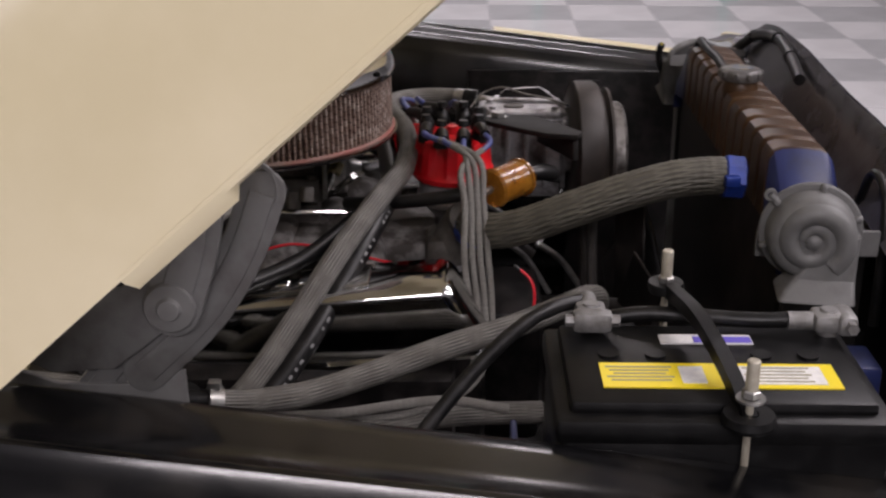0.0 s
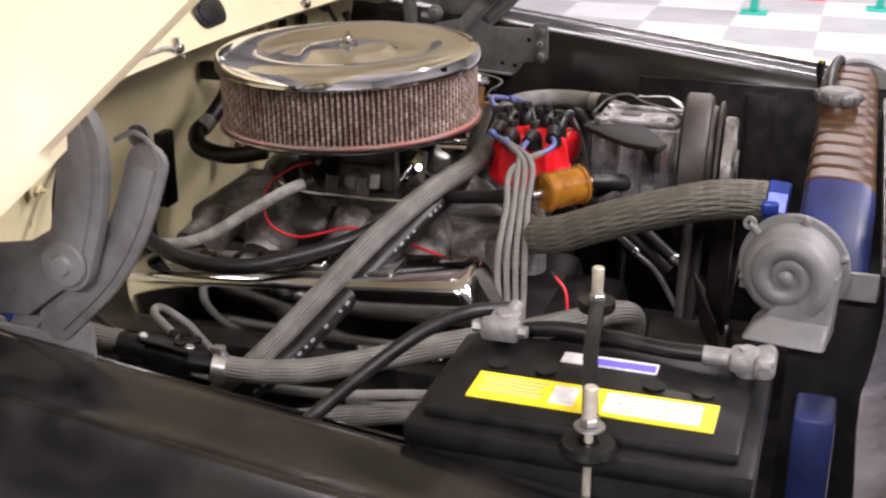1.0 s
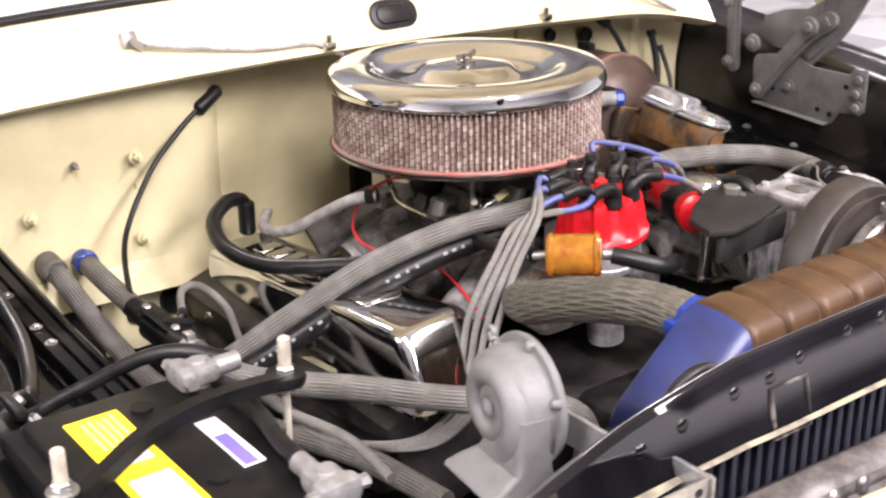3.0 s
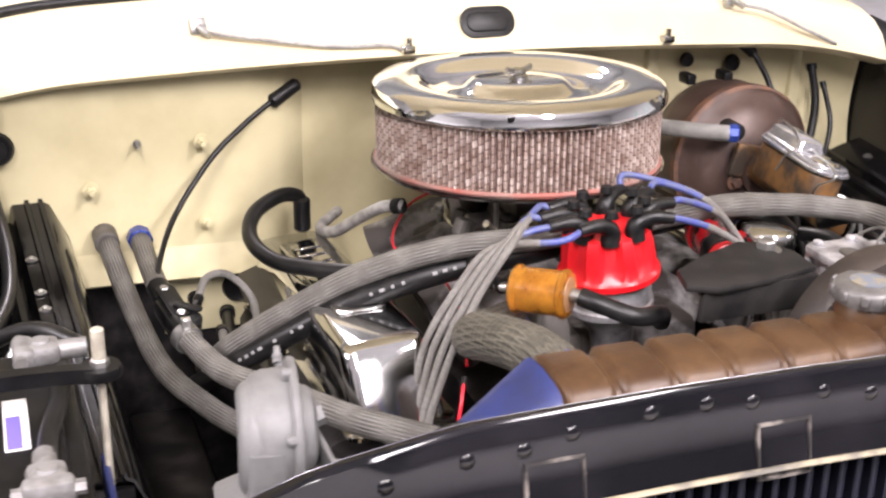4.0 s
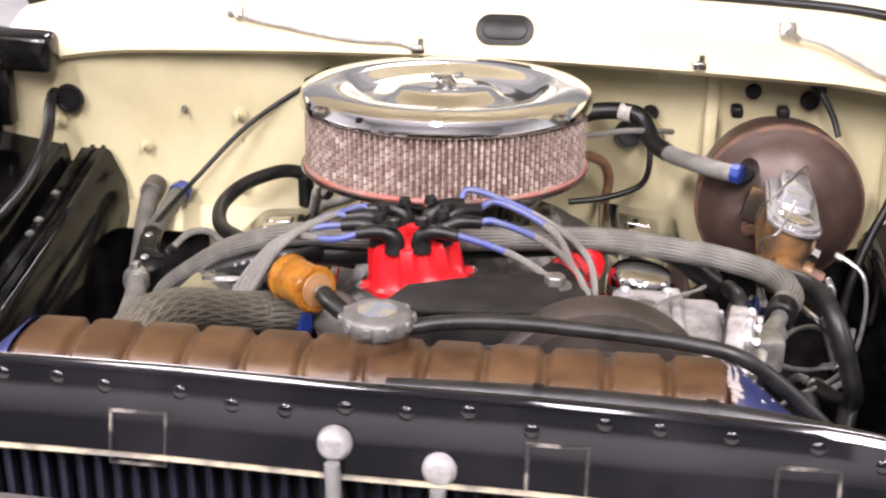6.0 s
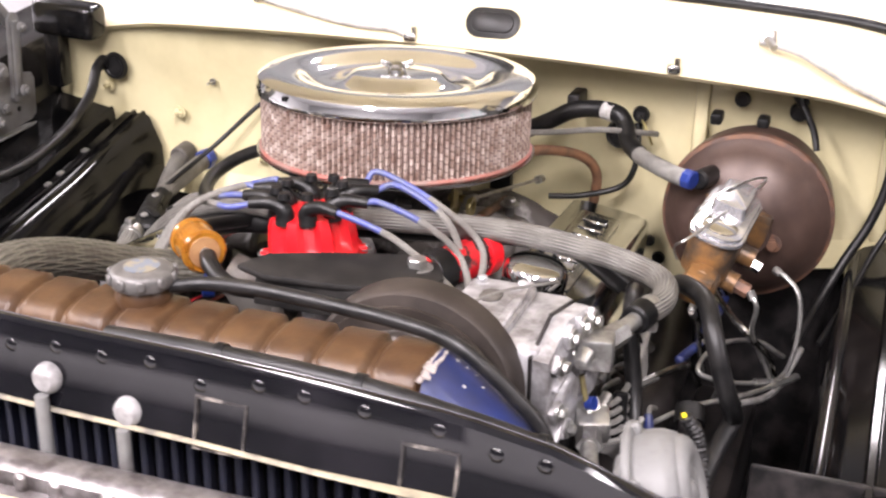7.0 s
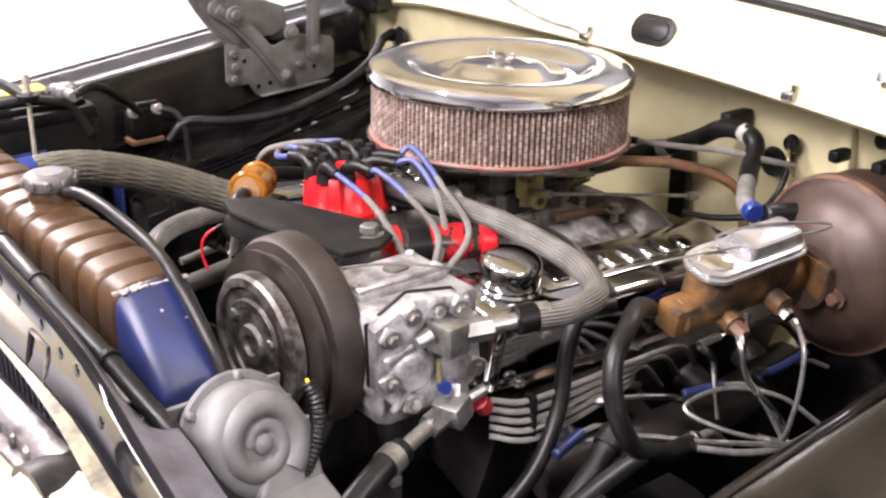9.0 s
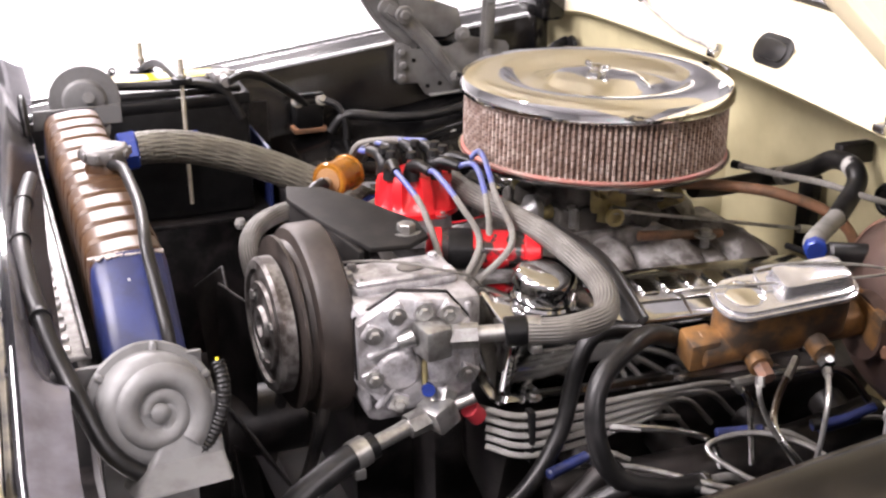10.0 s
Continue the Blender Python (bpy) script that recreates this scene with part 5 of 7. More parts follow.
for y in (-0.420, -0.392, -0.364, -0.336, -0.308):
    part("casting_rib", rbox(bm_new(), 0.112, 0.007, 0.105, pose(0.266, y, 0.902), 0.003), ALLOY, body)
for x, y in ((0.222, -0.405), (0.262, -0.410), (0.222, -0.312), (0.265, -0.310), (0.243, -0.415)):
    bm = bm_new()
    hexbolt(bm, (x, y, 0.968), (x, y, 2), 0.0055, 0.005)
    part("bolt", bm, ALLOY, deck)
for z in (0.935, 0.905, 0.875):
    bm = bm_new()
    rod(bm, (0.245, -0.425, z), (0.243, -0.440, z), 0.007, 12, bevel=0.001)
    part("lug", bm, ALLOY, body)
# many-sided end head facing the fender: x across, y up, z out of the head
HM = pose(0.318, -0.368, 0.914, 90, 0, 81)
EDGE = [(-0.062, 0.036), (-0.018, 0.064), (0.034, 0.058), (0.056, 0.030), (0.062, -0.036), (0.030, -0.064), (-0.032, -0.064), (-0.061, -0.030)]
head = part("cylinder_head", slab(bm_new(), EDGE, 0.020, HM, 0.004), ALLOY, comp)
part("head_gasket", slab(bm_new(), [(x * 1.03, y * 1.03) for x, y in EDGE], 0.003, HM @ pose(0, 0, -0.001), 0), GREASY, head)
for x, y in ((-0.046, 0.028), (-0.022, 0.048), (0.006, 0.050), (0.032, 0.046), (0.048, 0.024), (0.052, -0.026), (0.026, -0.050), (-0.022, -0.052), (-0.047, -0.022)):
    bm = bm_new()
    turn_ = math.degrees(math.atan2(y, x))
    rbox(bm, 0.021, 0.019, 0.008, HM @ pose(x, y, 0.022, 0, 0, turn_), 0.003)
    boss = part("boss", bm, ALLOY, head)
    bm = bm_new()
    hexbolt(bm, HM @ Vector((x * 0.98, y * 0.98, 0.026)), HM @ Vector((x * 0.98, y * 0.98, 1)), 0.0062, 0.006)
    part("bolt", bm, STEEL, boss)
for x, y, r, h in ((-0.020, -0.016, 0.021, 0.006), (0.024, -0.014, 0.018, 0.010), (0.018, 0.022, 0.015, 0.012)):
    part("port", lathe(bm_new(), [(r * 1.2, 0), (r, h), (r * 0.85, h + 0.0015), (0, h + 0.0015)], HM @ pose(x, y, 0.019), 28), ALLOY, head)
for x, y, l, a_ in ((-0.030, -0.040, 0.045, 50), (0.0, 0.005, 0.05, 90), (0.038, 0.002, 0.05, 80), (-0.036, 0.008, 0.035, 20)):
    part("web", rbox(bm_new(), l, 0.006, 0.009, HM @ pose(x, y, 0.021, 0, 0, a_), 0.0025), ALLOY, head)
part("sight_stem", rod(bm_new(), HM @ Vector((0.006, -0.004, 0.026)), HM @ Vector((0.004, -0.034, 0.034)), 0.003, 10), BRASS, head, "thin brass stem")
PM = aim((0.201, -0.455, 0.910), (0.206, -0.555, 0.910))
part("pulley", lathe(bm_new(), [(0.03, -0.028), (0.100, -0.028), (0.106, -0.024), (0.106, 0.004), (0.102, 0.010), (0.090, 0.012), (0.088, 0.018), (0.096, 0.022), (0.096, 0.026), (0.03, 0.027)], PM, 56), PULLEY, comp, "dusty belt pulley")
clutch = part("clutch_plate", lathe(bm_new(), [(0.0, 0.046), (0.010, 0.046), (0.012, 0.051), (0.021, 0.051), (0.023, 0.046), (0.040, 0.045), (0.041, 0.048), (0.048, 0.048), (0.050, 0.044), (0.061, 0.044), (0.063, 0.048), (0.072, 0.047), (0.0755, 0.043), (0.0755, 0.030), (0.06, 0.027)], PM, 56), CLUTCH, comp, "worn bright steel clutch plate")
for i in range(3):
    a = radians(120 * i + 20)
    p = PM @ Vector((0.040 * math.cos(a), 0.040 * math.sin(a), 0.044))
    bm = bm_new()
    hexbolt(bm, p, PM @ Vector((0.040 * math.cos(a), 0.040 * math.sin(a), 1)), 0.006, 0.005)
    part("rivet", bm, STEEL, clutch)
# belts down to the crank pulley
belt = thing("drive_belt", "dusty black drive belt over the pulleys", "belt", (0.15, -0.44, 0.7))
bm = bm_new()
tube(bm, [(0.113, -0.455, 0.915), (0.125, -0.455, 0.965), (0.17, -0.455, 1.0), (0.225, -0.455, 1.0), (0.275, -0.452, 0.965), (0.288, -0.452, 0.90), (0.25, -0.455, 0.80), (0.13, -0.46, 0.62)], 0.0075, 8)
tube(bm, [(0.113, -0.455, 0.915), (0.08, -0.455, 0.78), (0.0, -0.46, 0.62)], 0.0075, 8)
part("band", bm, TIRE, belt)

# high-side fitting and hose
ac = thing("refrigerant_hose", "thick grey braided hose with metal end fitting", "hose", (0.36, -0.3, 0.93))
bm = bm_new()
rbox(bm, 0.036, 0.030, 0.034, pose(0.356, -0.362, 0.937, 0, 0, 8), 0.004)
rod(bm, (0.33, -0.366, 0.936), (0.345, -0.364, 0.936), 0.012, 6)
rod(bm, (0.358, -0.35, 0.938), (0.372, -0.318, 0.941), 0.013, 6)
rod(bm, (0.37, -0.32, 0.941), (0.382, -0.285, 0.944), 0.009, 14)
lathe(bm, [(0.010, 0), (0.006, 0.016), (0, 0.018)], aim((0.35, -0.38, 0.94), (0.348, -0.42, 0.93)), 10)
part("end_fitting", bm, STEEL, ac)
part("collar", rod(bm_new(), (0.379, -0.293, 0.943), (0.386, -0.270, 0.945), 0.0158, 20, bevel=0.002), PLASTIC, ac)
AC_PATH = [(0.384, -0.28, 0.944), (0.397, -0.235, 0.944), (0.385, -0.185, 0.945), (0.335, -0.158, 0.950), (0.275, -0.155, 0.958), (0.20, -0.165, 0.968), (0.11, -0.185, 0.972), (0.02, -0.195, 0.970), (-0.07, -0.19, 0.965), (-0.15, -0.165, 0.955), (-0.235, -0.125, 0.920), (-0.31, -0.08, 0.865), (-0.365, -0.035, 0.812), (-0.39, 0.02, 0.76)]
part("hose", tube(bm_new(), AC_PATH, 0.0138, 18), HOSE_BRAID, ac, "grey braided hose")
bm = bm_new()
rod(bm, (0.384, -0.272, 0.944), (0.390, -0.258, 0.944), 0.0150, 20)
rbox(bm, 0.012, 0.012, 0.010, pose(0.392, -0.264, 0.926), 0.002)
part("clamp", bm, STEEL, ac)

heat = thing("heater_hose", "black rubber heater hose with faint printed lettering", "hose", (-0.2, -0.15, 0.9))
HEAT_PATH = [(0.33, -0.11, 0.90), (0.27, -0.125, 0.945), (0.20, -0.14, 0.955), (0.10, -0.158, 0.952), (0.0, -0.17, 0.948), (-0.08, -0.175, 0.940), (-0.16, -0.16, 0.925), (-0.245, -0.13, 0.890), (-0.32, -0.09, 0.838), (-0.37, -0.045, 0.79), (-0.40, 0.02, 0.74)]
part("hose", tube(bm_new(), HEAT_PATH, 0.0135, 16), RUBBER, heat)
pts = smooth_path(HEAT_PATH, 8)
random.seed(8)
for i in range(46, 76):
    if i % 5 == 0 or i % 7 == 0:
        continue
    p, q = pts[i], pts[i + 1]
    d = (q - p).normalized()
    side = Vector((-0.62, -0.72, 0.3))
    side = (side - d * side.dot(d)).normalized()
    c = p + side * 0.0135
    part("printed_mark", rbox(bm_new(), 0.0006, random.choice((0.0035, 0.005, 0.006)), 0.0036, Matrix.Translation(c) @ Matrix((d.cross(side), d, side)).transposed().to_4x4() @ pose(0, 0, 0, 0, 90, 0), 0), HOSE_INK, heat)

# low-side line with clamp
low = thing("suction_line", "steel fitting and black hose clamped below the compressor", "hose", (0.37, -0.40, 0.8))
bm = bm_new()
rod(bm, (0.345, -0.345, 0.872), (0.352, -0.352, 0.855), 0.015, 6)
rbox(bm, 0.034, 0.030, 0.030, pose(0.356, -0.356, 0.852, 20, 0, 20), 0.004)
rod(bm, (0.356, -0.366, 0.850), (0.362, -0.392, 0.846), 0.013, 6)
rod(bm, (0.360, -0.385, 0.847), (0.378, -0.445, 0.838), 0.0085, 14)
rod(bm, (0.356, -0.345, 0.855), (0.362, -0.318, 0.866), 0.0065, 10)
part("fitting", bm, STEEL, low)
bm = bm_new()
rod(bm, (0.352, -0.366, 0.880), (0.360, -0.368, 0.882), 0.007, 14)
part("blue_valve", bm, BLUE_CLAMP, low)
bm = bm_new()
rod(bm, (0.352, -0.31, 0.836), (0.356, -0.322, 0.85), 0.010, 12)
part("red_sensor", bm, surface("dull_red", (0.3, 0.02, 0.03), None, 0.5), low)
part("hose", tube(bm_new(), [(0.374, -0.432, 0.840), (0.385, -0.47, 0.832), (0.40, -0.53, 0.80), (0.405, -0.57, 0.74), (0.40, -0.60, 0.64)], 0.014, 16), RUBBER, low)
bm = bm_new()
rod(bm, (0.376, -0.442, 0.838), (0.381, -0.458, 0.835), 0.0158, 20)
rbox(bm, 0.014, 0.012, 0.012, pose(0.385, -0.452, 0.819), 0.002)
part("hose_clamp", bm, STEEL, low)

# ---- radiator ----
rad = thing("radiator", "brown top tank radiator with blue painted ends", "radiator", (0.02, -0.64, 0.6))
bm = bm_new()
TX0, TX1 = -0.252, 0.294


def tank_rows(xa, xb, n, ribs):
    rows = []
    lift = 0.005
    prof = [(-0.689, 0.965), (-0.689, 1.018), (-0.687, 1.034), (-0.681, 1.042), (-0.672, 1.0455), (-0.650, 1.048), (-0.630, 1.0475), (-0.621, 1.044), (-0.616, 1.034), (-0.614, 0.965)]
    for i in range(n + 1):
        x = xa + (xb - xa) * i / n
        g = 0.0
        if ribs:
            u = (x - TX0) / 0.0455 % 1.0
            v = min(u, 1 - u)
            g = 0.0040 * (1.0 if v < 0.05 else max(0.0, 1 - (v - 0.05) / 0.11) ** 1.5)
        rows.append([(x, y + 0.007 + (g if y < -0.65 else -g), z + lift - g * 1.1) for y, z in prof])
    return rows


sheet(bm, tank_rows(TX0, TX1, 288, True))
tank = part("top_tank", bm, BROWN_TANK, rad, "brown painted ribbed top tank")
for xa, xb, x2 in ((TX1, TX1 + 0.004, 0.370), (TX0, TX0 - 0.004, -0.330)):
    bm = bm_new()
    top = tank_rows(xa, xb, 1, False)[1]
    low_end = [(x2, y, z - 0.064 if z > 1.0 else 0.958) for (x, y, z) in top]
    sheet(bm, [[(xa, y, z - 0.0005) for (_, y, z) in top], [(xa * 0.96 + x2 * 0.04, y, z - 0.0028) for (_, y, z) in top], low_end, [(x2 + (0.004 if x2 > 0 else -0.004), y, z - 0.010) for (_, y, z) in low_end], [(x2 + (0.004 if x2 > 0 else -0.004), y, 0.935) for (_, y, _) in low_end]])
    part("end_tank", bm, BLUE, rad, "chipped blue painted end")
bm = bm_new()
random.seed(4)
for i in range(22):
    y = -0.680 + 0.066 * i / 21
    rbox(bm, random.uniform(0.003, 0.008), 0.0045, 0.0016, pose(TX1 + random.uniform(-0.001, 0.003), y, 1.0500 - 1.5 * (y + 0.645) ** 2, 0, 14, random.uniform(-20, 20)), 0)
part("chipped_edge", bm, surface("pale_primer", (0.33, 0.30, 0.28), (0.2, 0.17, 0.16), 0.6), tank)
random.seed(14)
for i in range(5):
    u = random.uniform(0.1, 0.9)
    fleck = bm_new()
    px_, py_ = TX1 + 0.062 * u, random.uniform(-0.66, -0.615)
    rbox(fleck, random.uniform(0.0015, 0.003), random.uniform(0.0015, 0.003), 0.0006, pose(px_, py_, 1.0525 - 0.052 * u, 0, 40, random.uniform(0, 90)), 0)
    part("paint_chip", fleck, PALE_SLEEVE, rad, "small pale paint chip")
bm = bm_new()
rbox(bm, 0.66, 0.055, 0.50, pose(0.02, -0.643, 0.71), 0.004)
part("core", bm, GREASY, rad)
bm = bm_new()
for i in range(90):
    rbox(bm, 0.002, 0.004, 0.36, pose(-0.30 + 0.64 * i / 89, -0.672, 0.78), 0)
part("core_fin", bm, surface("oxidised_fins", (0.09, 0.08, 0.07), (0.05, 0.045, 0.04), 0.5, 0.4, bump=0.2), rad)
bm = bm_new()
rbox(bm, 0.69, 0.028, 0.006, pose(0.02, -0.7065, 0.982), 0.002)
rbox(bm, 0.69, 0.004, 0.016, pose(0.02, -0.7215, 0.982), 0.0015)
rbox(bm, 0.69, 0.005, 0.012, pose(0.02, -0.6955, 0.986), 0.002)
for i in range(26):
    rbox(bm, 0.012, 0.009, 0.0035, pose(-0.30 + 0.65 * i / 25, -0.7135, 0.9860, random.uniform(-6, 6), 0, random.uniform(-9, 9)), 0.0012, 1)
part("crimped_seam", bm, surface("tarnished_zinc_seam", (0.42, 0.415, 0.41), (0.16, 0.15, 0.145), 0.42, 0.55, scale=45, spread=(0.38, 0.66), bump=0.4), rad, "crimped bright seam")
for x in (-0.345, 0.395):
    bm = bm_new()
    rbox(bm, 0.012, 0.085, 0.50, pose(x, -0.655, 0.715), 0.003)
    part("side_channel", bm, SATIN if x < 0 else GREY_PAINT, rad)
rc = part("neck", lathe(bm_new(), [(0.022, 1.030), (0.024, 1.050), (0.020, 1.058), (0.0, 1.058)], pose(0.028, -0.632, 0.006), 30), BROWN_TANK, rad)
bm = bm_new()
lathe(bm, [(0.0, 1.0735), (0.012, 1.0737), (0.022, 1.0730), (0.0255, 1.0715), (0.0272, 1.069), (0.0275, 1.063), (0.026, 1.0585), (0.02, 1.0585)], pose(0.028, -0.632, 0.006), 44)
for a in range(0, 360, 36):
    rbox(bm, 0.004, 0.0075, 0.0095, pose(0.028, -0.632, 1.0722, 0, 0, a + 12) @ pose(0.0278, 0, 0), 0.0015, 1)
part("pressure_cap", bm, surface("dull_cap_metal", (0.135, 0.13, 0.125), (0.085, 0.081, 0.078), 0.42, 0.3, scale=45, bump=0.15), rc, "dull grey radiator cap")
bm = bm_new()
cyl(bm, 0.015, 0.0006, pose(0.028, -0.632, 1.0796), 28)
part("cap_print", bm, surface("worn_ink", (0.17, 0.15, 0.11), (0.11, 0.125, 0.15), 0.5, scale=120, spread=(0.48, 0.52), bump=0.0), rc)
part("overflow_hose", tube(bm_new(), [(0.052, -0.628, 1.064), (0.08, -0.620, 1.067), (0.13, -0.620, 1.070), (0.20, -0.620, 1.067), (0.26, -0.624, 1.064), (0.305, -0.628, 1.055), (0.350, -0.626, 1.020), (0.378, -0.624, 0.985), (0.386, -0.622, 0.92), (0.386, -0.622, 0.82)], 0.0062, 12), RUBBER, rad, "black overflow hose")

uh = thing("radiator_hose", "thick braided upper radiator hose with blue clamps", "hose", (-0.17, -0.45, 0.95))
UP = [(-0.200, -0.588, 1.002), (-0.201, -0.555, 1.004), (-0.203, -0.51, 0.999), (-0.203, -0.45, 0.981), (-0.197, -0.39, 0.957), (-0.184, -0.34, 0.933), (-0.160, -0.302, 0.918), (-0.120, -0.278, 0.912)]
part("hose", tube(bm_new(), UP, 0.0222, 22, 22, wave=0.0003, pitch=0.0105), RAD_BRAID, uh, "coarse braided hose")
bm = bm_new()
cyl(bm, 0.0262, 0.024, aim((-0.200, -0.594, 1.001), (-0.200, -0.55, 1.004)), 8, bevel=0.002)
rbox(bm, 0.012, 0.018, 0.014, pose(-0.226, -0.576, 1.005, 0, 0, 4), 0.003)
part("clamp", bm, BLUE_CLAMP, uh, "blue hose clamp")
part("engine_clamp", cyl(bm_new(), 0.0240, 0.016, aim((-0.128, -0.284, 0.906), (-0.110, -0.274, 0.904)), 12, bevel=0.002), BLUE_CLAMP, uh, "blue hose clamp")

# fan between radiator and engine
fan = thing("cooling_fan", "dark steel cooling fan behind the radiator", "fan", (0.03, -0.5, 0.7))
for i in range(6):
    bm = bm_new()
    rbox(bm, 0.07, 0.004, 0.17, pose(0.03, -0.505, 0.70, 0, 60 * i + 15, 0) @ pose(0, 0, 0.12, 0, 0, 28), 0.0015, 1)
    part("blade", bm, GREASY, fan)
part("hub", rod(bm_new(), (0.03, -0.53, 0.70), (0.03, -0.42, 0.70), 0.045, 24, bevel=0.004), GREASY, fan)


# ---- horns ----
def horn(cx, cy, cz, sx, tilt, lean, size):
    """Snail horn: a thick drum with a spiral channel that runs out into a square mouth below."""
    ob = thing("horn", "grey painted snail horn on a steel bracket", "horn", (cx, cy, cz - 0.06), "horns")
    face = pose(cx, cy, cz, 0, 0, tilt) @ pose(0, 0, 0, 90, 0, -90 if sx < 0 else 90) @ pose(0, 0, 0, lean, 0, 0) @ Matrix.Diagonal((size, size, size, 1))
    turn = face.to_3x3().normalized().to_4x4()
    k = 1
    shell = part("shell", lathe(bm_new(), [(0, -0.047), (0.022, -0.047), (0.030, -0.044), (0.034, -0.036), (0.0525, -0.034), (0.0535, -0.032), (0.0535, -0.0295), (0.0520, -0.028), (0.0465, -0.0275), (0.0455, -0.010), (0.0425, -0.002), (0.036, 0.002), (0, 0.002)], face, 52), GREY_PAINT, ob)
    spiral = []
    for i in range(64):
        f = i / 63
        a = -0.9 + f * 2 * math.pi * 1.62
        r = 0.0345 - 0.0245 * f
        spiral.append(face @ Vector((k * r * math.cos(a), r * math.sin(a), -0.002)))
    part("spiral", tube(bm_new(), spiral, (0.0125, 0.0072), 16, smooth=False), GREY_PAINT, shell, "raised spiral sound channel")
    part("centre_boss", lathe(bm_new(), [(0.0085, 0.0), (0.0078, 0.006), (0.004, 0.0085), (0, 0.009)], face, 20), GREY_PAINT, shell)
    rings = []
    bm = bm_new()
    for x0, x1, z0, z1, y in ((0.004, 0.047, -0.024, 0.004, 0.006), (-0.004, 0.0465, -0.026, 0.005, -0.022), (-0.016, 0.0460, -0.028, 0.007, -0.040), (-0.026, 0.0450, -0.031, 0.018, -0.049), (-0.032, 0.0445, -0.033, 0.028, -0.0565), (-0.0325, 0.0450, -0.0335, 0.0285, -0.0585), (-0.030, 0.0420, -0.030, 0.025, -0.0580), (-0.016, 0.036, -0.020, 0.004, -0.045)):
        rings.append([bm.verts.new(face @ Vector((k * (x + (x0 + x1) / 2), y, z + (z0 + z1) / 2))) for x, z in rounded(x1 - x0, z1 - z0, 0.006, 4)])
    for a, b in zip(rings, rings[1:]):
        n = len(a)
        for i in range(n):
            bm.faces.new((a[i], a[(i + 1) % n], b[(i + 1) % n], b[i]))
    bm.faces.new(rings[0])
    bm.faces.new(rings[-1])
    bmesh.ops.recalc_face_normals(bm, faces=bm.faces)
    part("mouth", bm, GREY_PAINT, ob, "square flared mouth")
    for i in range(6):
        a = radians(60 * i + 20)
        p = face @ Vector((0.0485 * math.cos(a), 0.0485 * math.sin(a), -0.027))
        b2 = rbox(bm_new(), 0.011, 0.007, 0.009, Matrix.Translation(p) @ turn @ pose(0, 0, 0, 0, 0, 60 * i + 20), 0.002, 1)
        part("crimp_tab", b2, GREY_PAINT, shell)
    tx, ty = (-0.050, 0.016) if sx > 0 else (-0.039, 0.035)
    p, q = face @ Vector((tx, ty, -0.024)), face @ Vector((tx * 1.14, ty * 1.14, -0.024))
    b3 = rod(bm_new(), p, q, 0.0035, 10)
    lathe(b3, [(0.003, -0.002), (0.0062, -0.002), (0.0062, 0.002), (0.003, 0.002)], Matrix.Translation(q) @ turn, 16, close=True)
    part("terminal", b3, HINGE_GREY, ob)
    b4 = bm_new()
    bx = cx - sx * 0.047
    rbox(b4, 0.004, 0.125, 0.028, pose(bx, cy - 0.018, cz + (0.017 if sx > 0 else -0.020), 0, sx * 14 if sx > 0 else 0, 0), 0.001, 1)
    rod(b4, (bx - sx * 0.004, cy, cz + 0.008), (bx + sx * 0.010, cy, cz + 0.004), 0.009, 6)
    part("bracket", b4, HINGE_GREY, ob)


horn(-0.455, -0.608, 1.019, -1, -8, 0, 0.95)
horn(0.492, -0.652, 0.982, 1, 6, -16, 1.05)

# ---- battery ----
bat = thing("battery", "black car battery with a yellow and white label", "battery", (-0.648, -0.472, 0.78))
bm = bm_new()
rbox(bm, 0.172, 0.262, 0.19, pose(-0.648, -0.474, 0.865), 0.006)
case = part("case", bm, PLASTIC, bat, "black plastic case")
bm = bm_new()
rbox(bm, 0.178, 0.270, 0.022, pose(-0.648, -0.474, 0.962), 0.006)
rbox(bm, 0.150, 0.245, 0.014, pose(-0.648, -0.474, 0.976), 0.005)
part("lid", bm, PLASTIC, bat, "black plastic lid")
bm = bm_new()
rbox(bm, 0.044, 0.194, 0.0012, pose(-0.677, -0.477, 0.9838), 0)
lab = part("label", bm, YELLOW_LABEL, bat, "yellow warning label")
bm = bm_new()
part("white_panel", rbox(bm, 0.032, 0.075, 0.0010, pose(-0.677, -0.525, 0.9846), 0), WHITE_LABEL, lab)
part("pale_panel", rbox(bm_new(), 0.030, 0.020, 0.0010, pose(-0.677, -0.455, 0.9846), 0), WHITE_LABEL, lab)
for r_ in range(5):
    part("print_line", rbox(bm_new(), 0.0022, 0.055 - 0.006 * (r_ % 3), 0.0006, pose(-0.663 - 0.006 * r_, -0.412, 0.9846), 0), GREY_INK, lab)
    part("print_line", rbox(bm_new(), 0.0016, 0.055 - 0.008 * (r_ % 2), 0.0006, pose(-0.665 - 0.006 * r_, -0.525, 0.9854), 0), GREY_INK, lab)
bm = bm_new()
rbox(bm, 0.018, 0.080, 0.0012, pose(-0.607, -0.478, 0.9838), 0)
lab2 = part("small_label", bm, WHITE_LABEL, bat, "white and purple label")
bm = bm_new()
rbox(bm, 0.011, 0.050, 0.0010, pose(-0.609, -0.492, 0.9846), 0)
part("purple_panel", bm, PURPLE_LABEL, lab2)
for y in (-0.39, -0.43, -0.52, -0.56):
    part("vent_plug", cyl(bm_new(), 0.009, 0.003, pose(-0.638, y, 0.9825), 20), PLASTIC, bat)


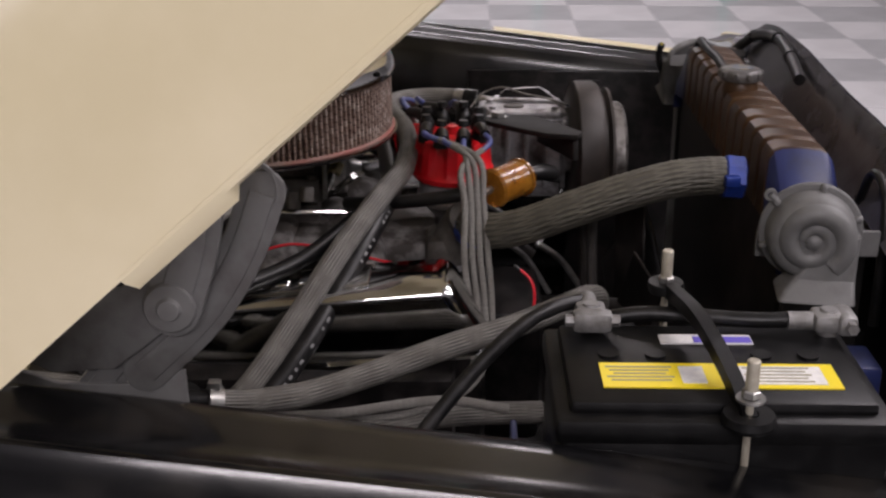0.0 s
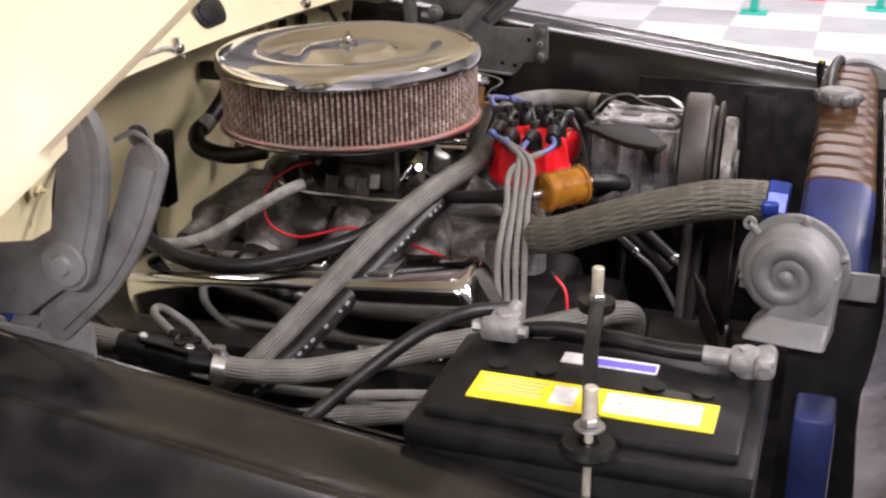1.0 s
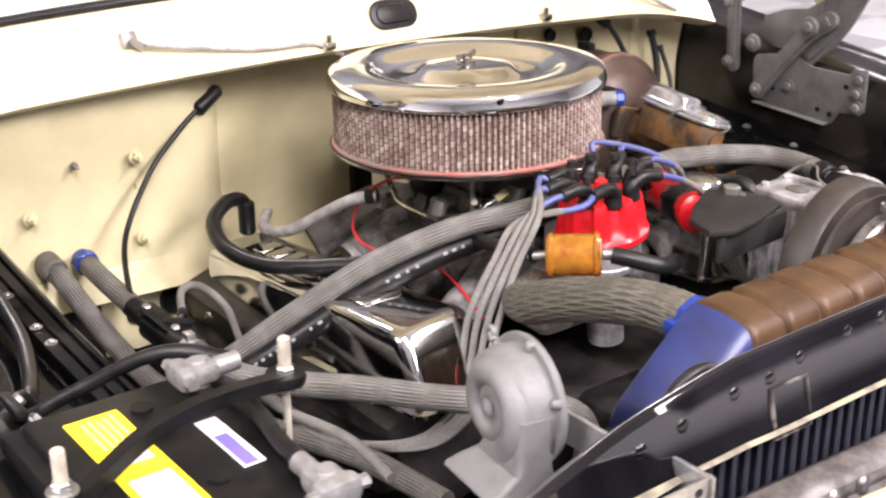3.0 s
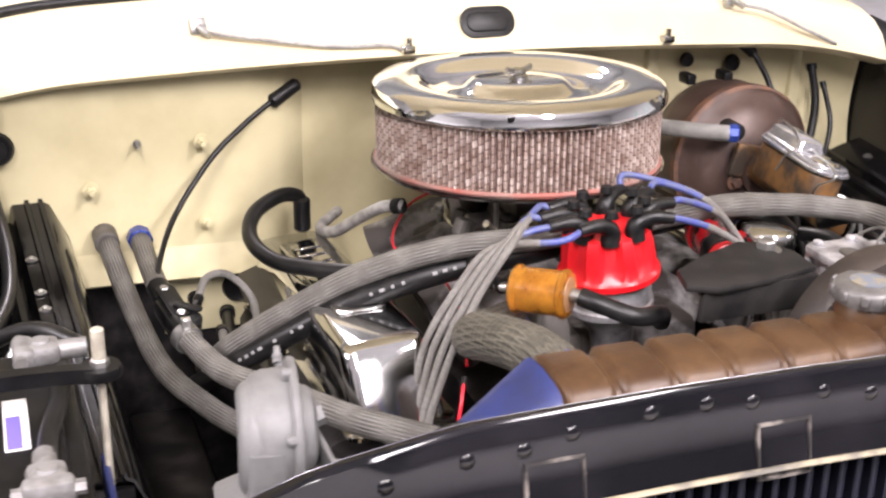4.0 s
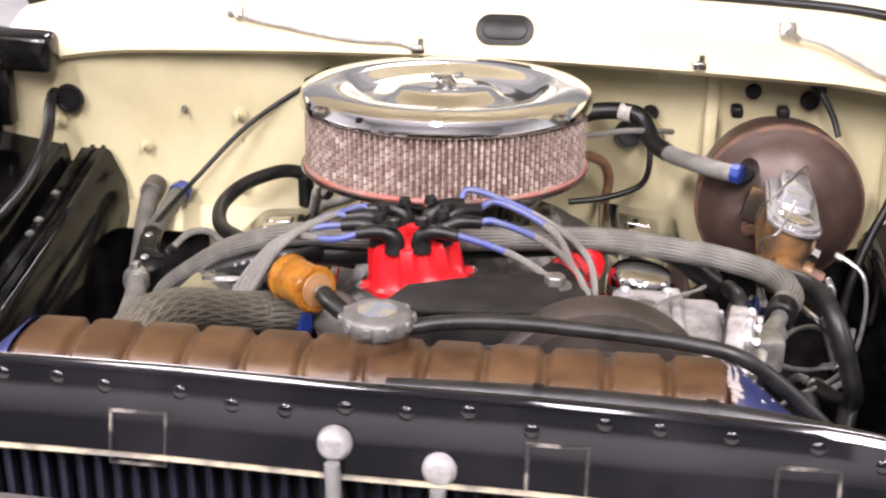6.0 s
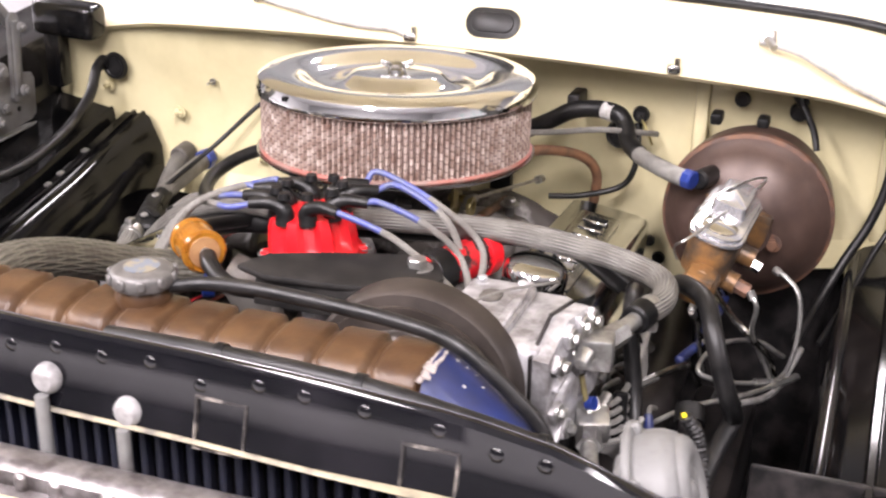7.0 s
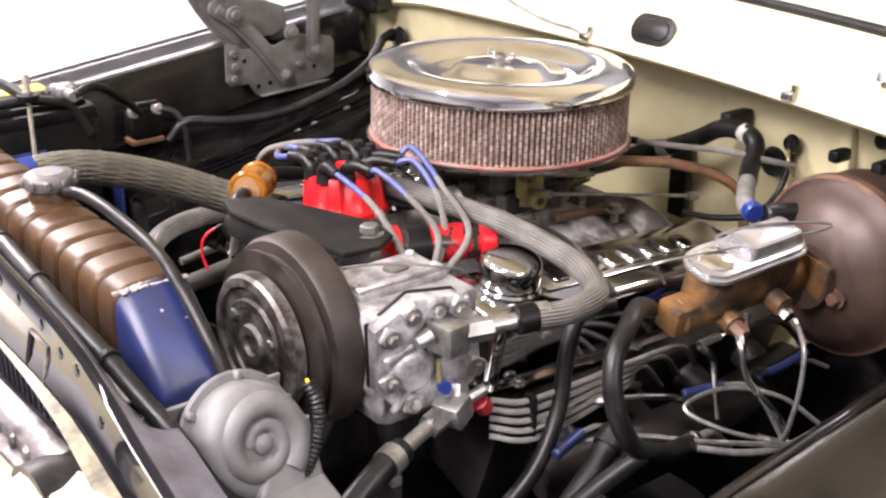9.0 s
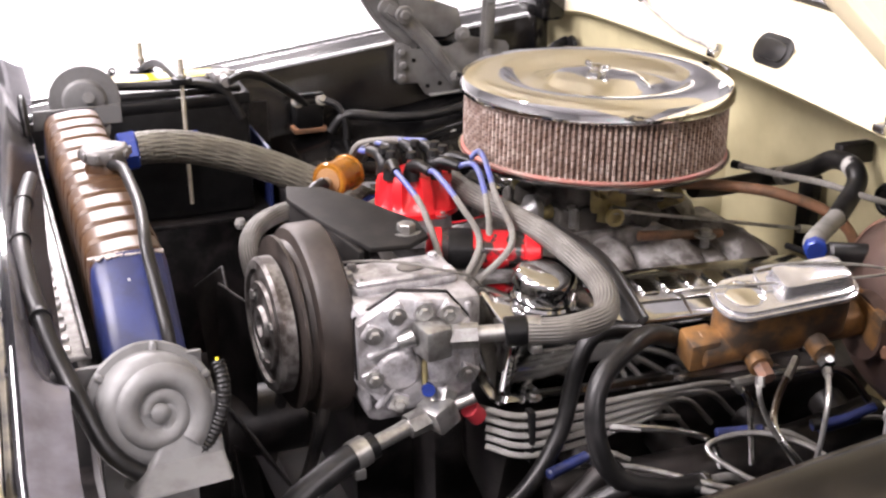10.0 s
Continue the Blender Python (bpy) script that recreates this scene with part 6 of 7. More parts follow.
def terminal(x, y, turn, label, name):
    ob = thing("battery_cable", label, "cable", (x, y, 0.985), "battery cables")
    bm = bm_new()
    lathe(bm, [(0.009, 0.0), (0.0085, 0.022), (0.007, 0.025), (0, 0.025)], pose(x, y, 0.982), 20)
    rbox(bm, 0.030, 0.028, 0.018, pose(x, y, 0.996, 0, 0, turn), 0.006)
    rbox(bm, 0.018, 0.036, 0.020, pose(x, y, 0.996, 0, 0, turn) @ pose(0.014, 0, 0), 0.006)
    rod(bm, pose(x, y, 0.997, 0, 0, turn) @ Vector((0.016, -0.024, 0)), pose(x, y, 0.997, 0, 0, turn) @ Vector((0.016, 0.024, 0)), 0.0055, 6)
    rod(bm, pose(x, y, 0.995, 0, 0, turn) @ Vector((-0.012, 0, 0)), pose(x, y, 0.995, 0, 0, turn) @ Vector((-0.036, 0, 0)), 0.0085, 14)
    part("clamp", bm, LEAD, ob, "dull lead clamp")
    return ob


neg = terminal(-0.590, -0.588, -90, "black ground cable with lead clamp on the battery", "neg")
part("cable", tube(bm_new(), [(-0.588, -0.556, 0.995), (-0.585, -0.52, 0.993), (-0.575, -0.47, 0.992), (-0.568, -0.42, 0.990), (-0.565, -0.38, 0.975), (-0.56, -0.355, 0.93)], 0.0072, 12), RUBBER, neg)
pos = terminal(-0.582, -0.380, 180, "black positive cable with lead clamp on the battery", "pos")
part("cable", tube(bm_new(), [(-0.548, -0.379, 0.995), (-0.575, -0.345, 0.998), (-0.60, -0.31, 0.985), (-0.63, -0.27, 0.955), (-0.665, -0.235, 0.925), (-0.682, -0.215, 0.905)], 0.0068, 12), RUBBER, pos)

hold = thing("battery_hold_down", "black curved battery hold-down strap with long bolts", "hold-down", (-0.637, -0.468, 0.99))
bm = bm_new()
tube(bm, [(-0.548, -0.455, 1.006), (-0.575, -0.458, 1.010), (-0.62, -0.465, 1.014), (-0.665, -0.472, 1.010), (-0.70, -0.480, 0.998), (-0.728, -0.486, 0.985), (-0.742, -0.488, 0.978)], 0.0085, 4)
lathe(bm, [(0.008, -0.004), (0.020, -0.004), (0.022, 0.0), (0.020, 0.006), (0.008, 0.006)], pose(-0.741, -0.488, 0.978), 24, close=True)
lathe(bm, [(0.006, -0.004), (0.016, -0.004), (0.017, 0.0), (0.016, 0.005), (0.006, 0.005)], pose(-0.541, -0.452, 1.006), 24, close=True)
part("strap", bm, PLASTIC, hold, "black coated strap")
for x, y, z in ((-0.541, -0.452, 1.042), (-0.741, -0.488, 1.030)):
    bm = bm_new()
    rod(bm, (x, y, 0.80), (x, y, z - 0.03), 0.0032, 12)
    rod(bm, (x, y, z - 0.028), (x, y, z), 0.0052, 14, bevel=0.001)
    bolt_ = part("bolt_rod", bm, PALE_BOLT, hold)
    bm = bm_new()
    hexbolt(bm, (x, y, z - 0.034), (x, y, 2), 0.0075, 0.007)
    part("nut", bm, STEEL, bolt_)

tray = thing("battery_tray", "blue painted steel battery tray under the battery", "battery tray", (-0.648, -0.474, 0.76))
# black on the base stands in for shade low in the bay; the lips stay blue
part("base", rbox(bm_new(), 0.22, 0.33, 0.008, pose(-0.645, -0.474, 0.765), 0.002), BLACK_DUSTY, tray, "tray base, coloured black to stand for shade")
for y, z, tall in ((-0.635, 0.795, 0.06), (-0.315, 0.82, 0.11)):
    part("end_lip", rbox(bm_new(), 0.20, 0.006, tall, pose(-0.655, y, z), 0.002), BLUE, tray)
part("side_tab", rbox(bm_new(), 0.006, 0.075, 0.035, pose(-0.543, -0.470, 0.905), 0.002), BLUE, tray)
bm = bm_new()
rbox(bm, 0.054, 0.036, 0.15, pose(-0.508, -0.646, 0.846), 0.004)
rbox(bm, 0.05, 0.03, 0.008, pose(-0.545, -0.645, 0.78), 0.002)
part("upright_box", bm, BLUE, tray)
part("leg", rbox(bm_new(), 0.16, 0.24, 0.42, pose(-0.648, -0.474, 0.55), 0.005), BLACK_DUSTY, tray)

# starter relay on the fender
relay = thing("starter_relay", "black starter relay with bolted studs on the fender", "relay", (-0.69, -0.215, 0.88))
part("body", rbox(bm_new(), 0.040, 0.050, 0.045, pose(-0.692, -0.212, 0.888), 0.006), PLASTIC, relay)
part("base", rbox(bm_new(), 0.036, 0.06, 0.010, pose(-0.690, -0.212, 0.862), 0.003), COPPER, relay)
for dy in (-0.022, 0.022):
    bm = bm_new()
    rod(bm, (-0.69, -0.212 + dy, 0.905), (-0.672, -0.212 + dy, 0.918), 0.004, 10)
    hexbolt(bm, (-0.676, -0.212 + dy, 0.915), (-0.60, -0.212 + dy, 0.97), 0.007, 0.006)
    part("stud", bm, STEEL, relay)
part("bridge", rbox(bm_new(), 0.012, 0.055, 0.008, pose(-0.685, -0.212, 0.924), 0.003), PLASTIC, relay)
part("cable", tube(bm_new(), [(-0.675, -0.188, 0.915), (-0.66, -0.165, 0.905), (-0.645, -0.155, 0.87), (-0.64, -0.16, 0.80)], 0.006, 10), RUBBER, relay)

# ---- brake booster and master cylinder ----
boost = thing("brake_booster", "round rusty brown brake booster on the firewall", "brake booster", (0.440, 0.20, 0.78))
BM = aim((0.434, 0.272, 0.905), (0.434, -1.0, 0.909)) @ Matrix.Diagonal((0.835, 0.835, 1.22, 1))
drum = part("drum", lathe(bm_new(), [(0.0, 0.0), (0.10, 0.0), (0.120, 0.012), (0.128, 0.035), (0.128, 0.075), (0.132, 0.078), (0.133, 0.086), (0.129, 0.090), (0.122, 0.092), (0.112, 0.104), (0.085, 0.118), (0.060, 0.124), (0.046, 0.128), (0.044, 0.140), (0.0, 0.140)], BM, 72), RUST, boost)
part("rim", lathe(bm_new(), [(0.1285, 0.074), (0.1345, 0.078), (0.1345, 0.088), (0.129, 0.091)], BM, 72), RUST_EDGE, drum, "rusted crimped rim")
for dx in (-0.05, 0.012):
    part("lug", rbox(bm_new(), 0.016, 0.03, 0.016, pose(0.424 + dx, 0.235, 1.016), 0.004), PLASTIC, drum)
for a in (200, 340):
    bm = bm_new()
    p = BM @ Vector((0.052 * math.cos(radians(a)), 0.052 * math.sin(radians(a)), 0.128))
    hexbolt(bm, p, BM @ Vector((0.052 * math.cos(radians(a)), 0.052 * math.sin(radians(a)), 2)), 0.008, 0.010)
    part("mount_nut", bm, RUST_EDGE, drum)
vac = thing("vacuum_hose", "grey vacuum hose with a blue clamp to the booster", "hose", (0.30, 0.15, 0.98))
part("check_valve", rod(bm_new(), (0.392, 0.155, 0.964), (0.376, 0.095, 0.970), 0.013, 18, bevel=0.003), RUBBER, vac, "black check valve")
part("hose", tube(bm_new(), [(0.371, 0.085, 0.972), (0.345, 0.10, 0.972), (0.295, 0.16, 0.968), (0.275, 0.188, 0.969)], 0.0115, 16), GREY_RUBBER, vac, "dusty grey hose")
part("clamp", cyl(bm_new(), 0.0130, 0.015, aim((0.372, 0.084, 0.972), (0.352, 0.094, 0.973)), 8, bevel=0.002), BLUE_CLAMP, vac, "blue hose clamp")
part("dark_hose", tube(bm_new(), [(0.282, 0.178, 0.968), (0.262, 0.205, 0.975), (0.250, 0.228, 0.993), (0.238, 0.236, 1.004), (0.21, 0.246, 1.006), (0.17, 0.251, 0.999), (0.13, 0.254, 0.976), (0.08, 0.257, 0.951), (0.045, 0.262, 0.938), (0.018, 0.24, 0.925), (0.012, 0.19, 0.920), (0.025, 0.14, 0.928)], 0.0125, 14), RUBBER, vac, "black rubber hose")
part("band", rod(bm_new(), (0.076, 0.2575, 0.9495), (0.056, 0.260, 0.9415), 0.0131, 16), PALE_SLEEVE, vac, "pale tape band")
part("band", rod(bm_new(), (0.232, 0.2385, 1.0047), (0.216, 0.2445, 1.0060), 0.0131, 16), PALE_SLEEVE, vac, "pale tape band")
part("bracket", rbox(bm_new(), 0.018, 0.05, 0.028, pose(0.165, 0.288, 1.003), 0.003), BLACK_DUSTY, vac)

mc = thing("master_cylinder", "gold-stained iron master cylinder with a bright metal lid", "master cylinder", (0.43, 0.0, 0.90))
MA = Matrix.Translation((0.427, 0.006, 0.961)) @ pose(0, 0, 0, 3.5, 14, -3)
bm = bm_new()
slab(bm, rounded(0.058, 0.150, 0.024), 0.048, MA @ pose(0, 0, -0.056), 0.004)
rod(bm, MA @ Vector((0.004, -0.098, -0.055)), MA @ Vector((0.004, 0.10, -0.055)), 0.021, 24, bevel=0.003)
rbox(bm, 0.034, 0.034, 0.036, MA @ pose(0.004, -0.095, -0.053), 0.004)
rod(bm, MA @ Vector((0.0, -0.035, -0.06)), MA @ Vector((0.042, -0.04, -0.062)), 0.013, 14)
rod(bm, MA @ Vector((0.0, 0.03, -0.055)), MA @ Vector((0.048, 0.03, -0.057)), 0.013, 14)
rbox(bm, 0.09, 0.012, 0.05, MA @ pose(0.004, 0.098, -0.05), 0.005)
part("body", bm, GOLD_IRON, mc)
bm = bm_new()
slab(bm, rounded(0.066, 0.162, 0.027), 0.006, MA @ pose(0, 0, -0.006), 0.002)
slab(bm, rounded(0.060, 0.156, 0.026), 0.005, MA @ pose(0, 0, 0.0), 0.002)
rings = []
for w, l, z in ((0.044, 0.085, 0.005), (0.038, 0.078, 0.018), (0.030, 0.068, 0.0205)):
    rings.append([bm.verts.new(MA @ Vector((x, y + 0.028, z))) for x, y in rounded(w, l, 0.007, 4)])
for a, b in zip(rings, rings[1:]):
    n = len(a)
    for i in range(n):
        bm.faces.new((a[i], a[(i + 1) % n], b[(i + 1) % n], b[i]))
bm.faces.new(rings[-1])
mlid = part("lid", bm, surface("bright_stamped_steel", (0.66, 0.66, 0.68), (0.54, 0.54, 0.56), 0.17, 0.8, scale=30, bump=0.05), mc, "bright stamped metal lid")
part("lid_dome", lathe(bm_new(), [(0.022, 0.004), (0.0215, 0.0065), (0.018, 0.009), (0.0, 0.010)], MA @ pose(0, -0.048, 0), 28), CHROME, mlid)
part("bail_wire", tube(bm_new(), [MA @ Vector(v) for v in ((-0.034, 0.0, -0.03), (-0.035, -0.01, -0.005), (-0.028, -0.02, 0.011), (-0.012, 0.02, 0.022), (0.012, 0.09, 0.020), (0.02, 0.095, 0.012), (-0.02, -0.10, 0.008), (-0.036, -0.098, -0.015), (-0.03, -0.088, -0.035))], 0.0016, 6, 6), STEEL, mc, "thin wire bail")
for y in (-0.04, 0.03):
    bm = bm_new()
    rod(bm, MA @ Vector((0.040, y, -0.062)), MA @ Vector((0.058, y, -0.065)), 0.009, 6)
    part("line_nut", bm, CHROME_DULL if y > 0 else RUST_EDGE, mc)

# brake lines
random.seed(11)
LINES = [
    [(0.488, 0.022, 0.893), (0.505, 0.012, 0.888), (0.522, 0.0, 0.872), (0.527, -0.008, 0.83), (0.520, -0.012, 0.78), (0.50, 0.0, 0.745)],
    [(0.468, -0.045, 0.888), (0.478, -0.05, 0.870), (0.474, -0.03, 0.83), (0.485, -0.005, 0.79), (0.50, 0.01, 0.75)],
    [(0.40, 0.05, 0.86), (0.44, 0.0, 0.838), (0.47, -0.02, 0.82), (0.495, 0.0, 0.785), (0.505, 0.02, 0.745)],
    [(0.505, 0.015, 0.745), (0.46, -0.045, 0.765), (0.42, -0.07, 0.785), (0.435, -0.02, 0.80), (0.475, 0.03, 0.79), (0.51, 0.06, 0.76)],
    [(0.53, 0.03, 0.75), (0.48, -0.09, 0.775), (0.42, -0.16, 0.78), (0.36, -0.22, 0.76)],
    [(0.40, -0.03, 0.845), (0.40, 0.04, 0.846), (0.405, 0.11, 0.836), (0.42, 0.14, 0.80)],
    [(0.40, -0.028, 0.843), (0.405, -0.012, 0.825), (0.41, -0.008, 0.79), (0.42, -0.01, 0.75)],
    [(0.365, -0.16, 0.80), (0.395, -0.10, 0.798), (0.41, -0.06, 0.785), (0.42, -0.05, 0.755)],
]
for pts in LINES:
    ob = thing("brake_line", "thin bent steel brake line", "brake line", pts[0], "brake lines")
    part("pipe", tube(bm_new(), pts, 0.0030 if pts[0][0] > 0.42 else 0.0042, 8), STEEL if pts[0][0] > 0.42 else CHROME_DULL, ob)
    part("flare_nut", rod(bm_new(), pts[0], Vector(pts[0]).lerp(Vector(pts[1]), 0.5), 0.005, 6), STEEL, ob)
for n, (x, y, z) in enumerate(((0.40, -0.016, 0.782), (0.405, 0.115, 0.768), (0.392, -0.223, 0.780))):
    blk = thing("wiring_connector", "blue plastic wiring connector on the chassis", "connector", (x, y, z), "connectors")
    d = Vector((0.35 - 0.3 * n, 1, 0.1)).normalized() * 0.027
    c = Vector((x, y, z))
    part("shell", rod(bm_new(), c - d, c + d, 0.0065, 14, r2=0.0058, bevel=0.002), BLUE, blk)
    part("lead", tube(bm_new(), [c + d * 0.9, c + d * 2.0 + Vector((0.004, 0, -0.006)), c + d * 3.0 + Vector((0.012, 0, -0.022))], 0.0032, 8), CLOTH_GREY, blk)

# steel braided plug leads low on the driver's side
for n in range(5):
    z = 0.842 - 0.011 * n
    pts = [(0.348, -0.300, z - 0.002), (0.362 + 0.002 * n, -0.262, z - 0.010), (0.366, -0.19, z - 0.010), (0.360, -0.10, z - 0.014 + 0.004 * n), (0.345 - 0.008 * n, 0.0 - 0.02 * n, z - 0.03), (0.32, 0.06 - 0.03 * n, 0.76 - 0.006 * n)]
    ob = thing("braided_lead", "pale braided lead clipped along the manifold", "wire", pts[0], "braided leads")
    part("sleeve", tube(bm_new(), pts, 0.0034, 10), STEEL_BRAID, ob)
sep = thing("wire_separator", "black plastic wire separator clip", "clip", (0.366, -0.25, 0.81))
part("comb", rbox(bm_new(), 0.016, 0.008, 0.062, pose(0.364, -0.255, 0.808), 0.003), PLASTIC, sep)

# black hoses on the driver's side
for name, lab_, pts, r in (
        ("power_steering_hose", "black rubber hose curving down beside the engine", [(0.385, -0.10, 0.905), (0.405, -0.14, 0.925), (0.435, -0.185, 0.928), (0.452, -0.222, 0.905), (0.468, -0.232, 0.86), (0.48, -0.215, 0.815), (0.475, -0.16, 0.785), (0.46, -0.10, 0.77)], 0.0108),
        ("fuel_hose", "black rubber hose with faint printed lettering", [(0.345, -0.12, 0.90), (0.353, -0.175, 0.908), (0.360, -0.20, 0.875), (0.374, -0.225, 0.81), (0.385, -0.27, 0.755), (0.38, -0.34, 0.70)], 0.0095),
        ("return_hose", "grey rubber hose low beside the frame rail", [(0.48, -0.20, 0.80), (0.465, -0.25, 0.77), (0.45, -0.32, 0.73), (0.42, -0.40, 0.68)], 0.011)):
    ob = thing(name, lab_, "hose", pts[0])
    part("hose", tube(bm_new(), pts, r, 14), RUBBER, ob)
    end, before = Vector(pts[-1]), Vector(pts[-2])
    part("end_ring", rod(bm_new(), end - (end - before).normalized() * 0.004, end + (end - before).normalized() * 0.004, r * 1.12, 16), CHROME_DULL, ob, "pale metal end ring")
    part("end_pipe", tube(bm_new(), [end, end + (end - before).normalized() * 0.05, end + (end - before).normalized() * 0.10 + Vector((0, 0, -0.03))], r * 0.5, 10), LEAD, ob, "dull grey metal pipe")

# ---- passenger side hoses and valve ----
valve = thing("heater_valve", "black plastic heater control valve with screws", "valve", (-0.42, 0.04, 0.81))
bm = bm_new()
rbox(bm, 0.030, 0.060, 0.026, pose(-0.421, 0.055, 0.818, 12, 0, 12), 0.008)
lathe(bm, [(0.0, 0.008), (0.014, 0.008), (0.018, 0.004), (0.0185, -0.008), (0.014, -0.016)], pose(-0.407, 0.030, 0.822, 14, 8, 0), 24)
rod(bm, (-0.422, 0.03, 0.820), (-0.412, 0.0, 0.815), 0.0125, 16)
rod(bm, (-0.425, 0.08, 0.828), (-0.430, 0.115, 0.836), 0.014, 16)
slab(bm, rounded(0.024, 0.070, 0.010), 0.004, pose(-0.419, 0.058, 0.835, 14, 0, 12), 0.001)
slab(bm, rounded(0.036, 0.012, 0.005), 0.003, pose(-0.404, 0.040, 0.834, 10, 10, -25), 0.001)
vb = part("body", bm, PLASTIC, valve)
for x, y, z in ((-0.425, 0.084, 0.841), (-0.413, 0.033, 0.829)):
    bm = bm_new()
    hexbolt(bm, (x, y, z), (x, y - 0.2, z + 1), 0.006, 0.004)
    part("screw", bm, STEEL, vb)
bm = bm_new()
rod(bm, (-0.416, 0.004, 0.816), (-0.411, -0.010, 0.813), 0.0175, 20)
rbox(bm, 0.012, 0.014, 0.010, pose(-0.413, -0.004, 0.835), 0.002)
part("clamp", bm, STEEL, valve)
h2 = thing("heater_supply_hose", "grey braided heater hose along the inner fender", "hose", (-0.40, -0.1, 0.8))
part("hose", tube(bm_new(), [(-0.414, 0.0, 0.815), (-0.402, -0.04, 0.809), (-0.387, -0.10, 0.812), (-0.365, -0.17, 0.826), (-0.335, -0.25, 0.844), (-0.30, -0.33, 0.856), (-0.26, -0.385, 0.862), (-0.22, -0.42, 0.858), (-0.192, -0.433, 0.838), (-0.175, -0.425, 0.79), (-0.165, -0.405, 0.73)], 0.0140, 16), HOSE_BRAID, h2)
part("clamp", rod(bm_new(), (-0.4145, 0.002, 0.8155), (-0.412, -0.010, 0.8115), 0.0165, 20), STEEL, h2, "bright worm clamp")
h3 = thing("heater_return_hose", "grey braided hose from the firewall to the front", "hose", (-0.46, 0.1, 0.8))
part("hose", tube(bm_new(), [(-0.476, 0.258, 0.853), (-0.473, 0.215, 0.842), (-0.458, 0.13, 0.795), (-0.437, 0.04, 0.757), (-0.40, -0.05, 0.745), (-0.36, -0.15, 0.75), (-0.33, -0.25, 0.755), (-0.31, -0.36, 0.75)], 0.0135, 16), HOSE_BRAID, h3)
part("stub", rod(bm_new(), (-0.476, 0.235, 0.852), (-0.477, 0.268, 0.856), 0.0165, 16, bevel=0.002), CAST_DARK, h3)
h4 = thing("heater_inlet_hose", "grey braided hose with a blue clamp at the firewall", "hose", (-0.43, 0.2, 0.84))
part("hose", tube(bm_new(), [(-0.432, 0.262, 0.852), (-0.433, 0.23, 0.850), (-0.432, 0.17, 0.843), (-0.430, 0.11, 0.837)], 0.0135, 16), HOSE_BRAID, h4)
part("clamp", cyl(bm_new(), 0.0168, 0.020, aim((-0.433, 0.256, 0.852), (-0.433, 0.2, 0.849)), 8, bevel=0.002), BLUE_CLAMP, h4, "blue hose clamp")

loop = thing("crankcase_hose", "shiny black rubber hose looping over the valve cover", "hose", (-0.28, 0.1, 0.89))
part("hose", tube(bm_new(), [(-0.225, 0.19, 0.895), (-0.232, 0.192, 0.909), (-0.26, 0.18, 0.914), (-0.300, 0.14, 0.907), (-0.316, 0.08, 0.896), (-0.300, 0.02, 0.889), (-0.262, -0.03, 0.893), (-0.215, -0.08, 0.902), (-0.15, -0.12, 0.915), (-0.09, -0.14, 0.915)], 0.0098, 14), RUBBER, loop)
part("elbow", rod(bm_new(), (-0.225, 0.19, 0.860), (-0.225, 0.19, 0.906), 0.0115, 16, bevel=0.003), PLASTIC, loop)

rodt = thing("hood_cable", "thin black cable with a rubber boot on the firewall", "cable", (-0.43, 0.1, 0.84))
part("cable", tube(bm_new(), [(-0.428, 0.09, 0.84), (-0.425, 0.13, 0.852), (-0.392, 0.205, 0.89), (-0.335, 0.247, 0.95), (-0.285, 0.268, 0.988), (-0.236, 0.285, 1.018)], 0.0038, 10), RUBBER, rodt)
part("boot", rod(bm_new(), (-0.243, 0.284, 1.013), (-0.200, 0.294, 1.036), 0.0115, 14, r2=0.0095, bevel=0.004), RUBBER, rodt, "black rubber boot")
bm = bm_new()
tube(bm, [(0.478, 0.25, 1.06), (0.485, 0.235, 1.045), (0.502, 0.225, 1.015), (0.51, 0.215, 0.99)], 0.0045, 8)
s2 = thing("speedometer_cable", "short black cable with a boot above the booster", "cable", (0.478, 0.25, 1.06))
part("cable", bm, RUBBER, s2)
part("boot", rod(bm_new(), (0.470, 0.262, 1.070), (0.486, 0.235, 1.043), 0.013, 14, r2=0.008, bevel=0.003), RUBBER, s2)

